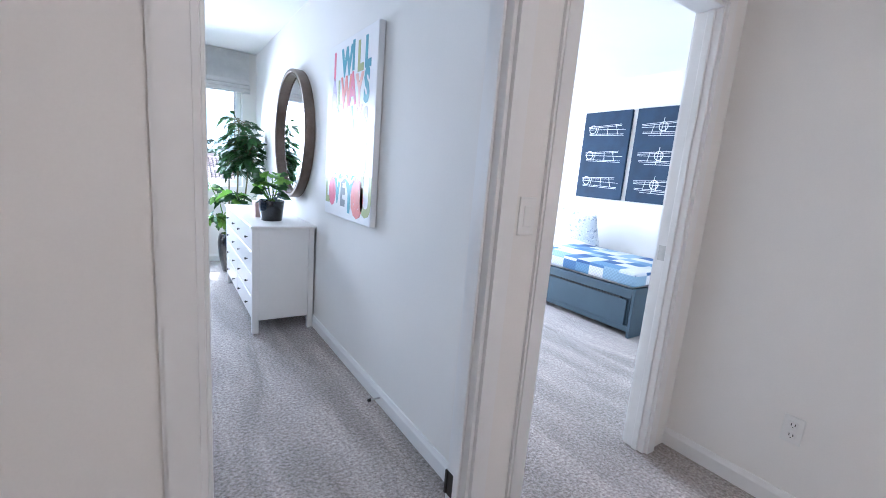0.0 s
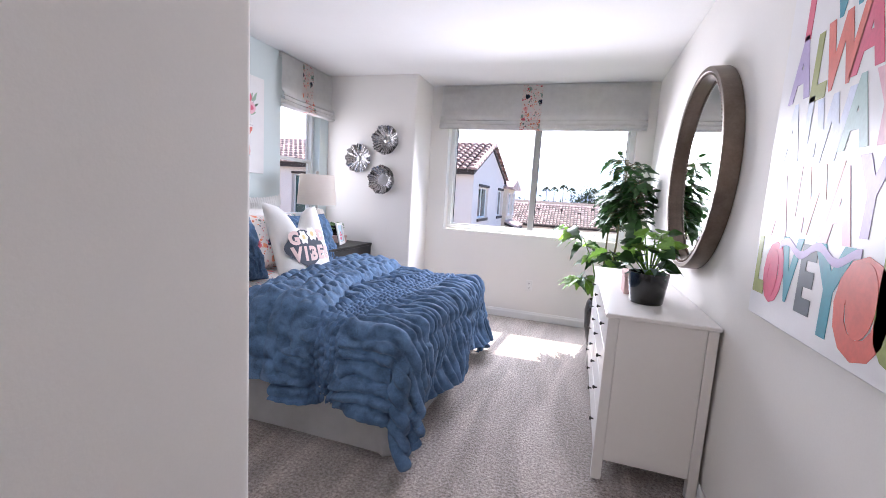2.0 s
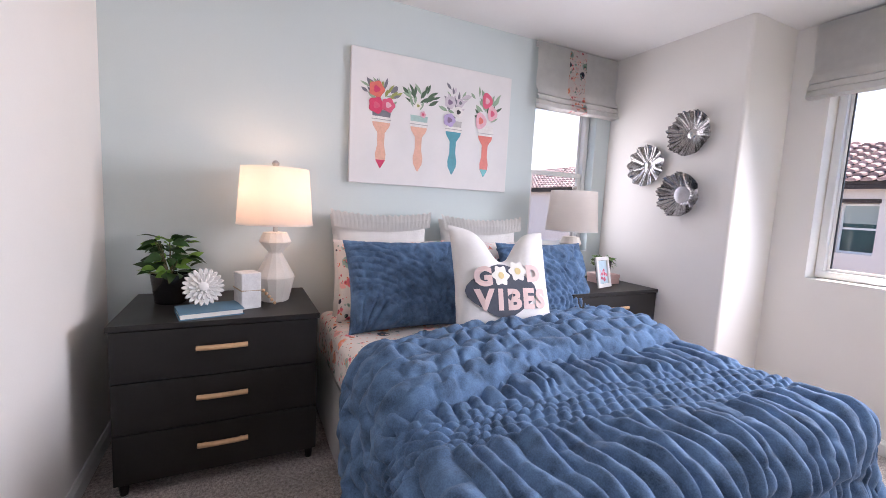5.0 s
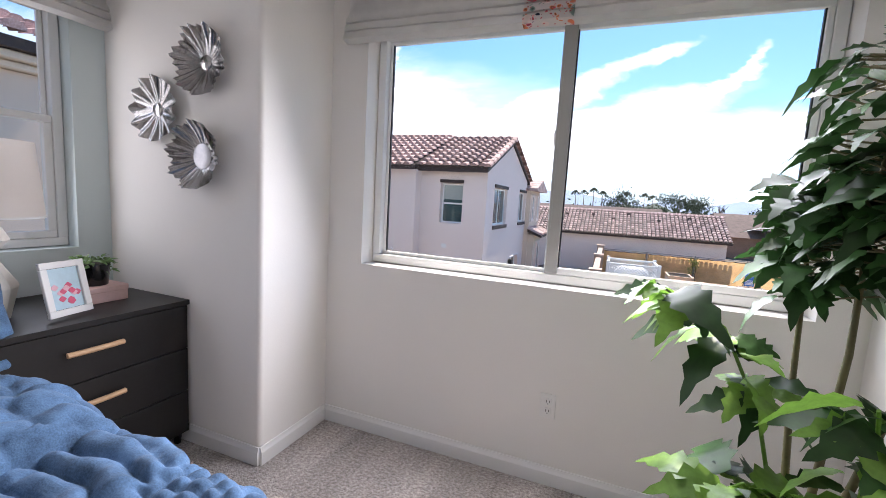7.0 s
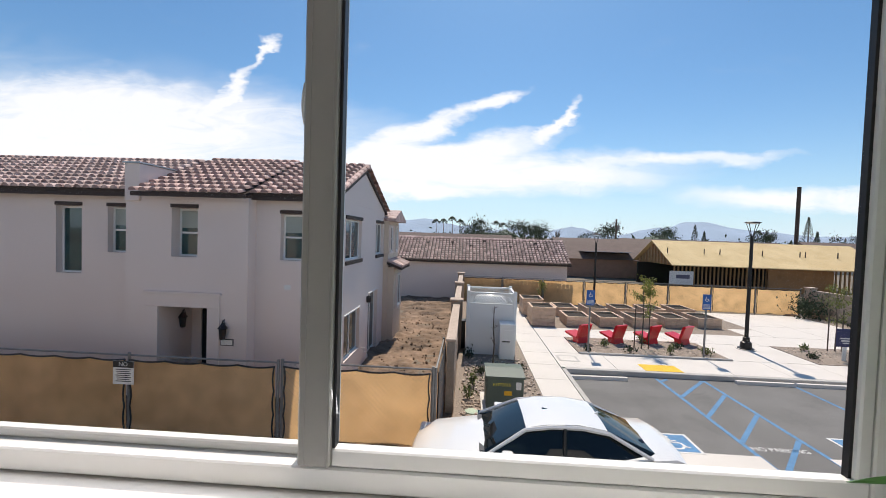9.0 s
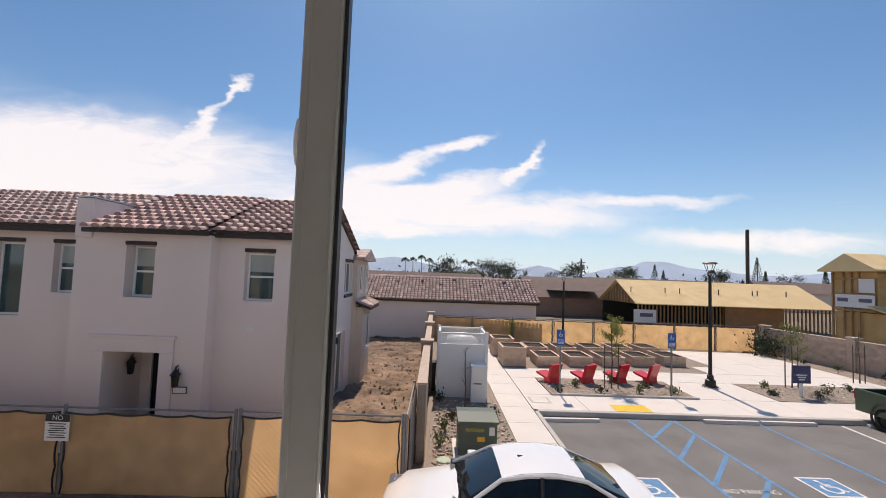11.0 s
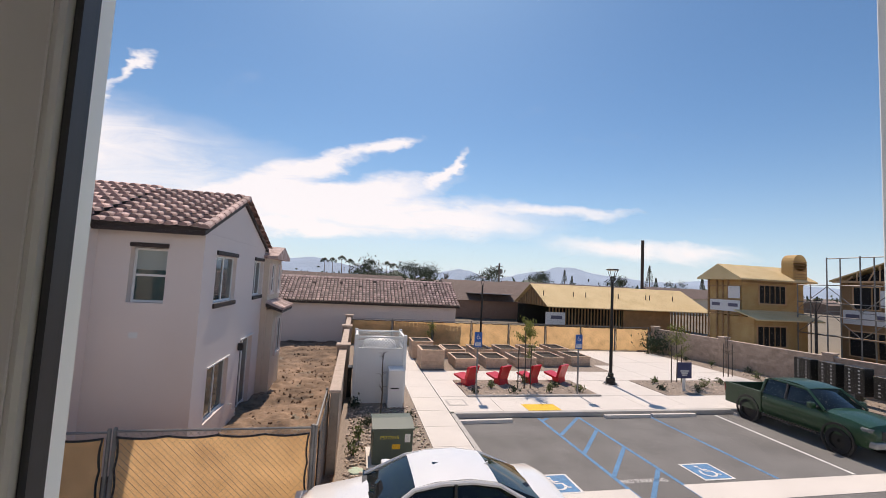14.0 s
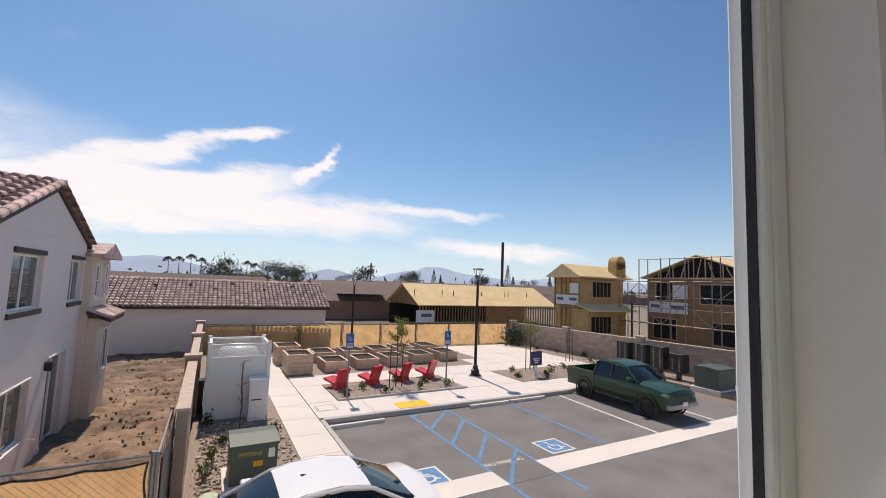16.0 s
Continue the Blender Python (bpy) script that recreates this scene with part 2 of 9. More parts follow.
def tube(points, radius, seg=8, bm=None, taper=None):
    """A round bar along points."""
    bm = bm or bmesh.new()
    pts = [Vector(p) for p in points]
    rings = []
    for i, p in enumerate(pts):
        d = (pts[min(i + 1, len(pts) - 1)] - pts[max(i - 1, 0)]).normalized()
        a = d.orthogonal().normalized() if abs(d.z) < 0.99 else Vector((1, 0, 0))
        a = (a - d * a.dot(d)).normalized()
        b = d.cross(a)
        r = radius if taper is None else radius + (taper - radius) * i / (len(pts) - 1)
        rings.append([bm.verts.new(p + (a * math.cos(2 * math.pi * k / seg) + b * math.sin(2 * math.pi * k / seg)) * r) for k in range(seg)])
    for r0, r1 in zip(rings, rings[1:]):
        for k in range(seg):
            bm.faces.new((r0[k], r0[(k + 1) % seg], r1[(k + 1) % seg], r1[k]))
    bm.faces.new(list(reversed(rings[0])))
    bm.faces.new(rings[-1])
    return bm


def prism(outline, depth, m=None, bm=None):
    """A flat outline in x, y given depth along +z, placed by m."""
    bm = bm or bmesh.new()
    m = m or Matrix()
    lo = [bm.verts.new(m @ Vector((x, y, 0))) for x, y in outline]
    hi = [bm.verts.new(m @ Vector((x, y, depth))) for x, y in outline]
    bm.faces.new(list(reversed(lo)))
    bm.faces.new(hi)
    n = len(outline)
    for i in range(n):
        bm.faces.new((lo[i], lo[(i + 1) % n], hi[(i + 1) % n], hi[i]))
    return bm


def mesh_of(bm, name, material, smooth=False):
    bmesh.ops.recalc_face_normals(bm, faces=bm.faces)
    me = bpy.data.meshes.new(name)
    bm.to_mesh(me)
    bm.free()
    if material:
        me.materials.append(material)
    if smooth:
        for p in me.polygons:
            p.use_smooth = True
        me.set_sharp_from_angle(angle=radians(smooth if smooth is not True else 40))
    return me


def part(name, bm, material, parent=None, label="", smooth=False):
    me = bm if isinstance(bm, bpy.types.Mesh) else mesh_of(bm, name, material, smooth)
    ob = new(name, me)
    if parent:
        ob.parent = parent
    if label:
        ob["label"] = label
    return ob


def thing(name, label, category, group="", m=None):
    ob = new(name)
    ob.empty_display_size = 0.1
    if m is not None:
        ob.matrix_world = m
    return tagged(ob, label, category, group)


def solid(name, bm, material, label, category, group="", kind="", smooth=False, m=None):
    ob = part(name, bm, material, None, "", smooth)
    if m is not None:
        ob.matrix_world = m
    return tagged(ob, label, category, group, kind)


def structure(name, bm, material, label="", smooth=False):
    return tagged(part(name, bm, material, None, label, smooth), kind="structure")


def letters(text, size, depth=0.002, align="CENTER", bold=0.0):
    """A mesh of writing in the built-in font, lying in x, y."""
    cu = bpy.data.curves.new("writing", "FONT")
    cu.body, cu.size, cu.extrude, cu.align_x, cu.align_y = text, size, depth, align, "CENTER"
    cu.resolution_u, cu.offset = 3, bold
    ob = bpy.data.objects.new("writing", cu)
    scene.collection.objects.link(ob)
    me = bpy.data.meshes.new_from_object(ob.evaluated_get(bpy.context.evaluated_depsgraph_get()))
    bpy.data.objects.remove(ob)
    bpy.data.curves.remove(cu)
    return me


def writing(name, text, size, material, m, parent, depth=0.002, stretch=1.0, bold=0.0):
    me = letters(text, size, depth, bold=bold)
    me.materials.clear()
    me.materials.append(material)
    ob = new(name, me)
    ob.parent = parent
    ob.matrix_local = m @ Matrix.Diagonal((stretch, 1, 1, 1))
    return ob


# ---- the house we stand in ----
H = 2.495
G = -3.1
XL, XR, YN, YP = -2.27, 1.06, 5.85, 5.37
XPIER, XC, YC = -1.240, -0.215, 2.02
YD0, YD1 = 1.08, 1.18
WX0, WX1, WZ0, WZ1 = -1.028, 0.905, 0.925, 2.14
VY0, VY1, VZ0, VZ1 = 4.60, 5.22, 0.95, 2.12
D1 = (0.150, 0.925)
D2 = (1.17, 2.04)
DH = 2.05

structure("floor", boxes((-2.6, -1.6, -0.30, 4.7, 6.03, 0.0)), CARPET, "grey-beige cut-pile carpet with vacuum streaks")
structure("ceiling", boxes((-2.6, -1.6, H, 4.7, 6.03, H + 0.25)), CEIL, "white textured ceiling")
structure("wall_north", boxes((XPIER, YN, 0, WX0, YN + 0.18, H), (WX1, YN, 0, XR + 0.06, YN + 0.18, H), (WX0, YN, 0, WX1, YN + 0.18, WZ0), (WX0, YN, WZ1, WX1, YN + 0.18, H)), WALL, "warm white painted wall")
pier = boxes((XL - 0.14, YP, 0, XPIER, YN + 0.18, H))
bmesh.ops.bevel(pier, geom=[e for e in pier.edges if abs(e.verts[0].co.z - e.verts[1].co.z) > 1 and e.verts[0].co.x > -2 and e.verts[0].co.y < 5.5], offset=0.022, segments=5, affect="EDGES", profile=0.5)
structure("wall_pier", pier, WALL, "warm white painted wall with a rounded corner", smooth=30)
structure("wall_west", boxes((XL - 0.14, YC, 0, XL, VY0, H), (XL - 0.14, VY1, 0, XL, YP, H), (XL - 0.14, VY0, 0, XL, VY1, VZ0), (XL - 0.14, VY0, VZ1, XL, VY1, H)), TEAL, "pale blue-green painted accent wall")
structure("wall_east", boxes((XR, YD1, 0, XR + 0.12, YN + 0.18, H)), WALL, "warm white painted wall")
closet = boxes((XL - 0.14, YD1, 0, XC, YC, H))
bmesh.ops.bevel(closet, geom=[e for e in closet.edges if abs(e.verts[0].co.z - e.verts[1].co.z) > 1 and e.verts[0].co.x > -1 and e.verts[0].co.y > 1.8], offset=0.022, segments=5, affect="EDGES", profile=0.5)
structure("wall_closet", closet, WALL, "warm white painted wall with a rounded corner", smooth=30)
structure("wall_hall", boxes((-1.6, YD0, 0, D1[0], YD1, H), (D1[1], YD0, 0, D2[0], YD1, H), (D2[1], YD0, 0, 4.6, YD1, H), (D1[0], YD0, DH, D1[1], YD1, H), (D2[0], YD0, DH, D2[1], YD1, H)), WALL, "warm white painted wall")
structure("wall_hall_east", boxes((2.22, -1.5, 0, 2.34, YD0, H)), WALL, "warm white painted wall")
structure("wall_hall_west", boxes((-1.72, -1.5, 0, -1.6, YD1, H)), WALL, "warm white painted wall")
structure("wall_hall_south", boxes((-1.72, -1.62, 0, 2.34, -1.5, H)), WALL, "warm white painted wall")
structure("wall_room_east", boxes((4.45, YD1, 0, 4.6, YN + 0.18, H)), WALL, "warm white painted wall")
structure("wall_room_north", boxes((XR + 0.12, YN, 0, 1.7, YN + 0.18, H), (3.7, YN, 0, 4.45, YN + 0.18, H), (1.7, YN, 0, 3.7, YN + 0.18, WZ0), (1.7, YN, WZ1, 3.7, YN + 0.18, H)), WALL, "warm white painted wall")
# ground storey under us, so that the building stands on the ground
STUCCO = mat("stucco", (0.66, 0.64, 0.62), 0.9, vary=0.04, scale=1.2, bump=0.8, bump_scale=70, spec=0.2)
structure("wall_lower", boxes((-2.41, -1.6, G, 4.6, 6.03, -0.30)), STUCCO, "unseen pale stucco outer wall")

# unseen facade, added to bounce sunlight onto the house opposite
structure("wall_outer", boxes((4.61, 5.6, G, 18.0, 6.03, 3.1), (-2.41, 5.85, H + 0.252, 4.60, 6.03, 3.1)), STUCCO, "unseen pale stucco outer wall")


def baseboard(name, pts):
    """A skirting board along pts, its back to the left of the way."""
    bm = bmesh.new()
    prof = [(0, 0), (0.014, 0), (0.014, 0.062), (0.009, 0.074), (0.006, 0.088), (0, 0.088)]
    for (ax, ay), (bx, by) in zip(pts, pts[1:]):
        d = Vector((bx - ax, by - ay, 0)).normalized()
        nrm = Vector((d.y, -d.x, 0))
        rows = [[bm.verts.new(Vector((px, py, 0.001)) + nrm * o + Vector((0, 0, z))) for o, z in prof] for px, py in ((ax, ay), (bx, by))]
        for i in range(len(prof) - 1):
            bm.faces.new((rows[0][i], rows[1][i], rows[1][i + 1], rows[0][i + 1]))
        bm.faces.new(rows[0]), bm.faces.new(list(reversed(rows[1])))
    return structure(name, bm, TRIM, "white moulded baseboard")


baseboard("baseboard_north", [(XPIER, YN), (XR, YN)])
baseboard("baseboard_pier", [(XL, YP), (XPIER, YP), (XPIER, YN)])
baseboard("baseboard_west", [(XL, YC), (XL, YP)])
baseboard("baseboard_closet", [(XC, YD1), (XC, YC), (XL, YC)])
baseboard("baseboard_east", [(XR, YN), (XR, YD1 + 0.02)])
baseboard("baseboard_hall", [(2.22, YD0), (2.22, -1.5)])
baseboard("baseboard_room", [(4.45, YN), (4.45, YD1)])

# ---- openings: frames, casings, shades ----


def frame_bars(x0, z0, x1, z1, w, y0, y1):
    return boxes((x0, y0, z0, x1, y1, z0 + w), (x0, y0, z1 - w, x1, y1, z1), (x0, y0, z0 + w, x0 + w, y1, z1 - w), (x1 - w, y0, z0 + w, x1, y1, z1 - w), bevel=0.003)


def slider_window(name, x0, x1, z0, z1, y):
    """A two-light sliding window in a wall that faces -y, frame front at y."""
    win = tagged(new(name), "white vinyl sliding window with two clear panes", "window", kind="structure")
    part("window_frame", frame_bars(x0, z0, x1, z1, 0.042, y, y + 0.058), VINYL, win)
    xm = (x0 + x1) / 2 + 0.002
    fixed = part("fixed_sash", frame_bars(x0 + 0.042, z0 + 0.042, xm - 0.018, z1 - 0.042, 0.018, y + 0.036, y + 0.06), VINYL, win)
    slide = part("sliding_sash", boxes((xm + 0.029, y + 0.002, z0 + 0.044, x1 - 0.044, y + 0.028, z0 + 0.075), (xm + 0.029, y + 0.002, z1 - 0.075, x1 - 0.044, y + 0.028, z1 - 0.044), (x1 - 0.066, y + 0.002, z0 + 0.075, x1 - 0.044, y + 0.028, z1 - 0.075), bevel=0.003), VINYL, win)
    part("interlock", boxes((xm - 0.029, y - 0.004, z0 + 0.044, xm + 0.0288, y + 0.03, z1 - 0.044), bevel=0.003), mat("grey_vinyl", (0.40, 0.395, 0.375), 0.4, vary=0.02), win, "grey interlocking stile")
    part("gasket", boxes((xm + 0.0295, y + 0.006, z0 + 0.075, xm + 0.035, y + 0.026, z1 - 0.075), (x1 - 0.0715, y + 0.012, z0 + 0.075, x1 - 0.066, y + 0.024, z1 - 0.075), (x0 + 0.060, y + 0.040, z0 + 0.06, x0 + 0.066, y + 0.052, z1 - 0.06)), mat("rubber", (0.02, 0.02, 0.022), 0.5), win, "black rubber glazing seal")
    part("meeting_stile", boxes((xm - 0.030, y + 0.0315, z0 + 0.060, xm + 0.026, y + 0.062, z1 - 0.060), bevel=0.002), VINYL, win)
    # thin darker strips imitate the shade of grooves along the stile
    part("stile_groove", boxes((xm - 0.018, y - 0.0052, z0 + 0.046, xm - 0.0165, y - 0.0038, z1 - 0.046), (xm + 0.021, y - 0.0052, z0 + 0.046, xm + 0.0225, y - 0.0038, z1 - 0.046)), mat("vinyl_shade_line", (0.42, 0.42, 0.41), 0.5, vary=0.02), win, "fine grey strip painted as a groove's shade")
    grip = lathe([(0.010, 0.0), (0.010, 0.006), (0.006, 0.009)], 14)
    bmesh.ops.transform(grip, matrix=Matrix.Translation((xm - 0.029, y + 0.012, 1.60)) @ pose(0, 0, 0, 0, -90) @ Matrix.Diagonal((3.6, 0.9, 1, 1)), verts=grip.verts)
    part("latch", grip, VINYL, win, smooth=50)
    for nm, a, b, yy in (("pane", x0 + 0.06, xm - 0.036, y + 0.046), ("pane", xm + 0.029, x1 - 0.066, y + 0.016)):
        p = part(nm, boxes((a, yy, z0 + 0.06, b, yy + 0.004, z1 - 0.06)), GLASS, win)
        p.visible_shadow = False
    return win


slider_window("window_1", WX0 + 0.004, WX1 - 0.004, WZ0 + 0.004, WZ1 - 0.004, YN + 0.105)
# unseen window, added to let daylight into the second bedroom
slider_window("window_3", 1.704, 3.696, WZ0 + 0.004, WZ1 - 0.004, YN + 0.105)
# single-hung window in the accent wall, built facing +x
w2 = tagged(new("window_2"), "white vinyl single-hung window with two panes", "window", kind="structure")
xo = XL - 0.075


def ybars(y0, z0, y1, z1, wd, x0, x1):
    return boxes((x0, y0, z0, x1, y1, z0 + wd), (x0, y0, z1 - wd, x1, y1, z1), (x0, y0, z0 + wd, x1, y0 + wd, z1 - wd), (x0, y1 - wd, z0 + wd, x1, y1, z1 - wd), bevel=0.003)


part("window_frame", ybars(VY0 + 0.003, VZ0 + 0.003, VY1 - 0.003, VZ1 - 0.003, 0.04, xo - 0.06, xo), VINYL, w2)
part("lower_sash", ybars(VY0 + 0.044, VZ0 + 0.044, VY1 - 0.044, 1.58, 0.034, xo - 0.04, xo - 0.008), VINYL, w2)
part("upper_sash", ybars(VY0 + 0.044, 1.56, VY1 - 0.044, VZ1 - 0.044, 0.022, xo - 0.058, xo - 0.042), VINYL, w2)
for a, b, xx in ((VZ0 + 0.078, 1.546, xo - 0.025), (1.582, VZ1 - 0.066, xo - 0.05)):
    part("pane", boxes((xx, VY0 + 0.07, a, xx + 0.004, VY1 - 0.07, b)), GLASS, w2).visible_shadow = False


def casing(name, x0, x1, z1):
    """A moulded door casing with jambs and stops, on both faces of the hall wall."""
    d = tagged(new(name), "open doorway with a white moulded casing", "doorway", kind="structure")
    prof = ((0.0, 0.010), (0.012, 0.018), (0.040, 0.018), (0.058, 0.012), (0.066, 0.012))
    for side, y, s in (("hall_casing", YD0, -1), ("room_casing", YD1, 1)):
        bm = bmesh.new()
        for (a0, t0), (a1, t1) in zip(prof, prof[1:]):
            t = max(t0, t1)
            ya, yb = sorted((y, y + s * t))
            box(bm, x0 - a1, ya, 0, x0 - a0, yb, z1 + a0)
            box(bm, x1 + a0, ya, 0, x1 + a1, yb, z1 + a0)
            box(bm, x0 - a1, ya, z1 + a0, x1 + a1, yb, z1 + a1)
        part(side, bm, TRIM, d)
    part("jamb", boxes((x0, YD0 - 0.004, 0, x0 + 0.016, YD1 + 0.004, z1), (x1 - 0.016, YD0 - 0.004, 0, x1, YD1 + 0.004, z1), (x0 + 0.016, YD0 - 0.004, z1 - 0.016, x1 - 0.016, YD1 + 0.004, z1), bevel=0.002), TRIM, d)
    ym = YD1 - 0.045
    part("door_stop", boxes((x0 + 0.016, ym - 0.03, 0, x0 + 0.027, ym, z1 - 0.016), (x1 - 0.027, ym - 0.03, 0, x1 - 0.016, ym, z1 - 0.016), bevel=0.003), TRIM, d)
    return d, ym


STEEL = mat("satin_nickel", (0.55, 0.54, 0.52), 0.32, 1.0, vary=0.05, scale=20)
BLACK = mat("black_plastic", (0.012, 0.012, 0.013), 0.4, vary=0.1)
d1, ym = casing("door_1", *D1, DH)
for z in (0.20,):
    part("hinge_leaf", boxes((D1[1] - 0.018, ym + 0.004, z - 0.045, D1[1] - 0.0155, ym + 0.04, z + 0.045), (D1[1] - 0.022, ym + 0.042, z - 0.045, D1[1] - 0.012, ym + 0.052, z + 0.045)), mat("dark_bronze", (0.06, 0.055, 0.05), 0.4, 0.9), d1, "dark metal hinge leaf")
part("strike_plate", boxes((D1[0] + 0.0155, ym + 0.004, 0.90, D1[0] + 0.018, ym + 0.036, 0.965)), STEEL, d1, "satin metal strike plate")
d2, ym = casing("door_2", *D2, DH)
part("strike_plate", boxes((D2[1] - 0.0185, ym + 0.004, 0.96, D2[1] - 0.0155, ym + 0.036, 1.03), (D2[1] - 0.021, ym + 0.012, 0.98, D2[1] - 0.0185, ym + 0.026, 1.01)), STEEL, d2, "satin metal strike plate")

# switch and sockets
PLATE = mat("white_plastic", (0.78, 0.77, 0.74), 0.35, vary=0.01)
sw = thing("light_switch", "white rocker light switch on the hall wall", "light switch")
part("cover_plate", boxes((1.012, YD0 - 0.006, 1.105, 1.082, YD0, 1.225), bevel=0.002), PLATE, sw)
part("rocker", boxes((1.030, YD0 - 0.010, 1.132, 1.064, YD0 - 0.006, 1.198), bevel=0.0015), PLATE, sw)


def outlet(m, where):
    o = thing("wall_outlet", "white double wall socket " + where, "wall socket", m=m)
    part("cover_plate", boxes((-0.035, -0.006, -0.058, 0.035, 0, 0.058), bevel=0.002), PLATE, o)
    for z in (-0.022, 0.022):
        s = part("socket", boxes((-0.016, -0.009, z - 0.016, 0.016, -0.006, z + 0.016), bevel=0.002), PLATE, o)
        part("slots", boxes((-0.008, -0.0096, z - 0.004, -0.005, -0.009, z + 0.007), (0.005, -0.0096, z - 0.004, 0.008, -0.009, z + 0.007), (-0.002, -0.0096, z - 0.012, 0.002, -0.009, z - 0.008)), BLACK, s, "dark slots")
    return o


outlet(pose(-0.005, YN, 0.38), "low on the window wall")
outlet(pose(2.22, 0.60, 0.36, 0, 0, -90), "low on the hall wall")
outlet(pose(XL, 3.0, 0.30, 0, 0, 90), "low beside the bed")
stop = thing("door_stop_spring", "small dark door stop on the baseboard", "door stop")
part("rod", tube([(XR - 0.014, 2.02, 0.05), (XR - 0.07, 2.02, 0.05)], 0.005), STEEL, stop)
part("tip", tube([(XR - 0.07, 2.02, 0.05), (XR - 0.085, 2.02, 0.05)], 0.009), BLACK, stop)

# ---- fabrics ----


def fabric(name, colour, weave=420.0, rough=0.9, sheen=0.3, vary=0.1, trans=0.0, mottled=0.0):
    return mat(name, colour, rough, vary=vary, scale=14.0, bump=0.5, bump_scale=weave, sheen=sheen, spec=0.15, trans=trans)


def floral(name, ground, scale, palette, trans=0.0):
    """Printed cloth: scattered blossoms and leaves on a pale ground."""
    if name in MATS:
        return MATS[name]
    m = bpy.data.materials.new(name)
    m.use_nodes = True
    k = Nodes(m.node_tree)
    pos = k.add("ShaderNodeTexCoord").outputs["Object"]
    wob = k.add("ShaderNodeTexNoise", Vector=pos, Scale=scale * 2.2, Detail=2.0)
    v = k.add("ShaderNodeVectorMath", i0=pos, i1=k.scaled(wob.outputs["Color"], (0.35 / scale,) * 3)).outputs[0]
    col = rgb(*ground)
    for i, (s, size) in enumerate(((1.0, 0.42), (2.1, 0.34), (3.7, 0.30))):
        vo = k.add("ShaderNodeTexVoronoi", Vector=v, Scale=scale * s)
        inside = k.ramp(vo.outputs["Distance"], (size - 0.06, (1, 1, 1)), (size, (0, 0, 0)))
        pick = k.add("ShaderNodeSeparateColor", Color=vo.outputs["Color"])
        n = len(palette)
        r = k.add("ShaderNodeValToRGB", Fac=pick.outputs[i])
        r.color_ramp.interpolation = "CONSTANT"
        while len(r.color_ramp.elements) < n:
            r.color_ramp.elements.new(0.5)
        for j, e in enumerate(r.color_ramp.elements):
            e.position = j / n
            e.color = rgb(*palette[(j + i) % n])
        heart = k.ramp(vo.outputs["Distance"], (0.10, (0.45, 0.45, 0.45)), (0.2, (1, 1, 1)), (size - 0.1, (1.15, 1.15, 1.15)))
        petal = k.mix(1.0, r.outputs[0], heart, "MULTIPLY")
        show = k.math("MULTIPLY", inside, k.math("GREATER_THAN", pick.outputs[2], 0.25))
        col = k.mix(show, col, petal)
    b = k.add("ShaderNodeBsdfPrincipled", Base_Color=col, Roughness=0.9)
    b.inputs["Sheen Weight"].default_value = 0.2
    out = b.outputs[0]
    if trans:
        out = k.add("ShaderNodeMixShader", i0=trans, i1=out, i2=k.add("ShaderNodeBsdfTranslucent", Color=col).outputs[0]).outputs[0]
    k.add("ShaderNodeOutputMaterial", Surface=out)
    MATS[name] = m
    return m


BLOOMS = ((0.72, 0.16, 0.20), (0.80, 0.42, 0.40), (0.85, 0.60, 0.52), (0.03, 0.04, 0.07), (0.80, 0.28, 0.14), (0.30, 0.42, 0.36), (0.82, 0.70, 0.66))
BLUE = fabric("blue_cotton", (0.095, 0.172, 0.292), 240, vary=0.32, sheen=0.10)
WHITE_CLOTH = fabric("white_cotton", (0.78, 0.77, 0.75), 380, vary=0.03)
SHEET = floral("floral_sheet", (0.82, 0.76, 0.72), 12.0, BLOOMS)
LINEN = fabric("white_linen", (0.82, 0.81, 0.79), 260, vary=0.03, trans=0.4)
STRIP = floral("floral_strip", (0.84, 0.78, 0.75), 15.0, BLOOMS, 0.2)


def roman_shade(name, width, drop, m, band, bandw):
    """A roman shade that hangs from z = 0 in local x, z; folds at its foot; room side is -y."""
    sh = thing(name, "white linen roman shade with a floral centre strip", "roman shade", m=m)

    def cloth(x0, x1, lift, material, nm, parent):
        bm = bmesh.new()
        prof = [(0.0, 0.0), (-0.035, -0.005), (-0.045, -0.03)]
        z = -0.05
        while z > -drop + 0.14:
            prof.append((-0.045 - 0.004 * math.sin(z * 30), z))
            z -= 0.05
        for i in range(3):
            top = -drop + 0.135 - i * 0.042
            prof += [(-0.050 - 0.012 * i, top), (-0.070 - 0.010 * i, top - 0.018), (-0.076 - 0.010 * i, top - 0.040), (-0.060 - 0.010 * i, top - 0.044)]
        prof.append((-0.05, -drop))
        n = 28 if x1 - x0 > 0.3 else 6
        rows = []
        for i in range(n + 1):
            x = x0 + (x1 - x0) * i / n
            sag = 0.006 * math.sin(math.pi * (x + width / 2) / width) + 0.002 * math.sin(x * 23)
            rows.append([bm.verts.new((x, y - lift, zz - sag * min(1, -zz / drop))) for y, zz in prof])
        for a, b in zip(rows, rows[1:]):
            for j in range(len(prof) - 1):
                bm.faces.new((a[j], b[j], b[j + 1], a[j + 1]))
        bmesh.ops.solidify(bm, geom=bm.faces[:], thickness=0.0025)
        part(nm, bm, material, parent, smooth=60)

    cloth(-width / 2, width / 2, 0, LINEN, "cloth", sh)
    cloth(band - bandw / 2, band + bandw / 2, 0.0045, STRIP, "centre_strip", sh)
    part("headrail", boxes((-width / 2 + 0.01, -0.03, -0.035, width / 2 - 0.01, 0, 0)), VINYL, sh)
    return sh


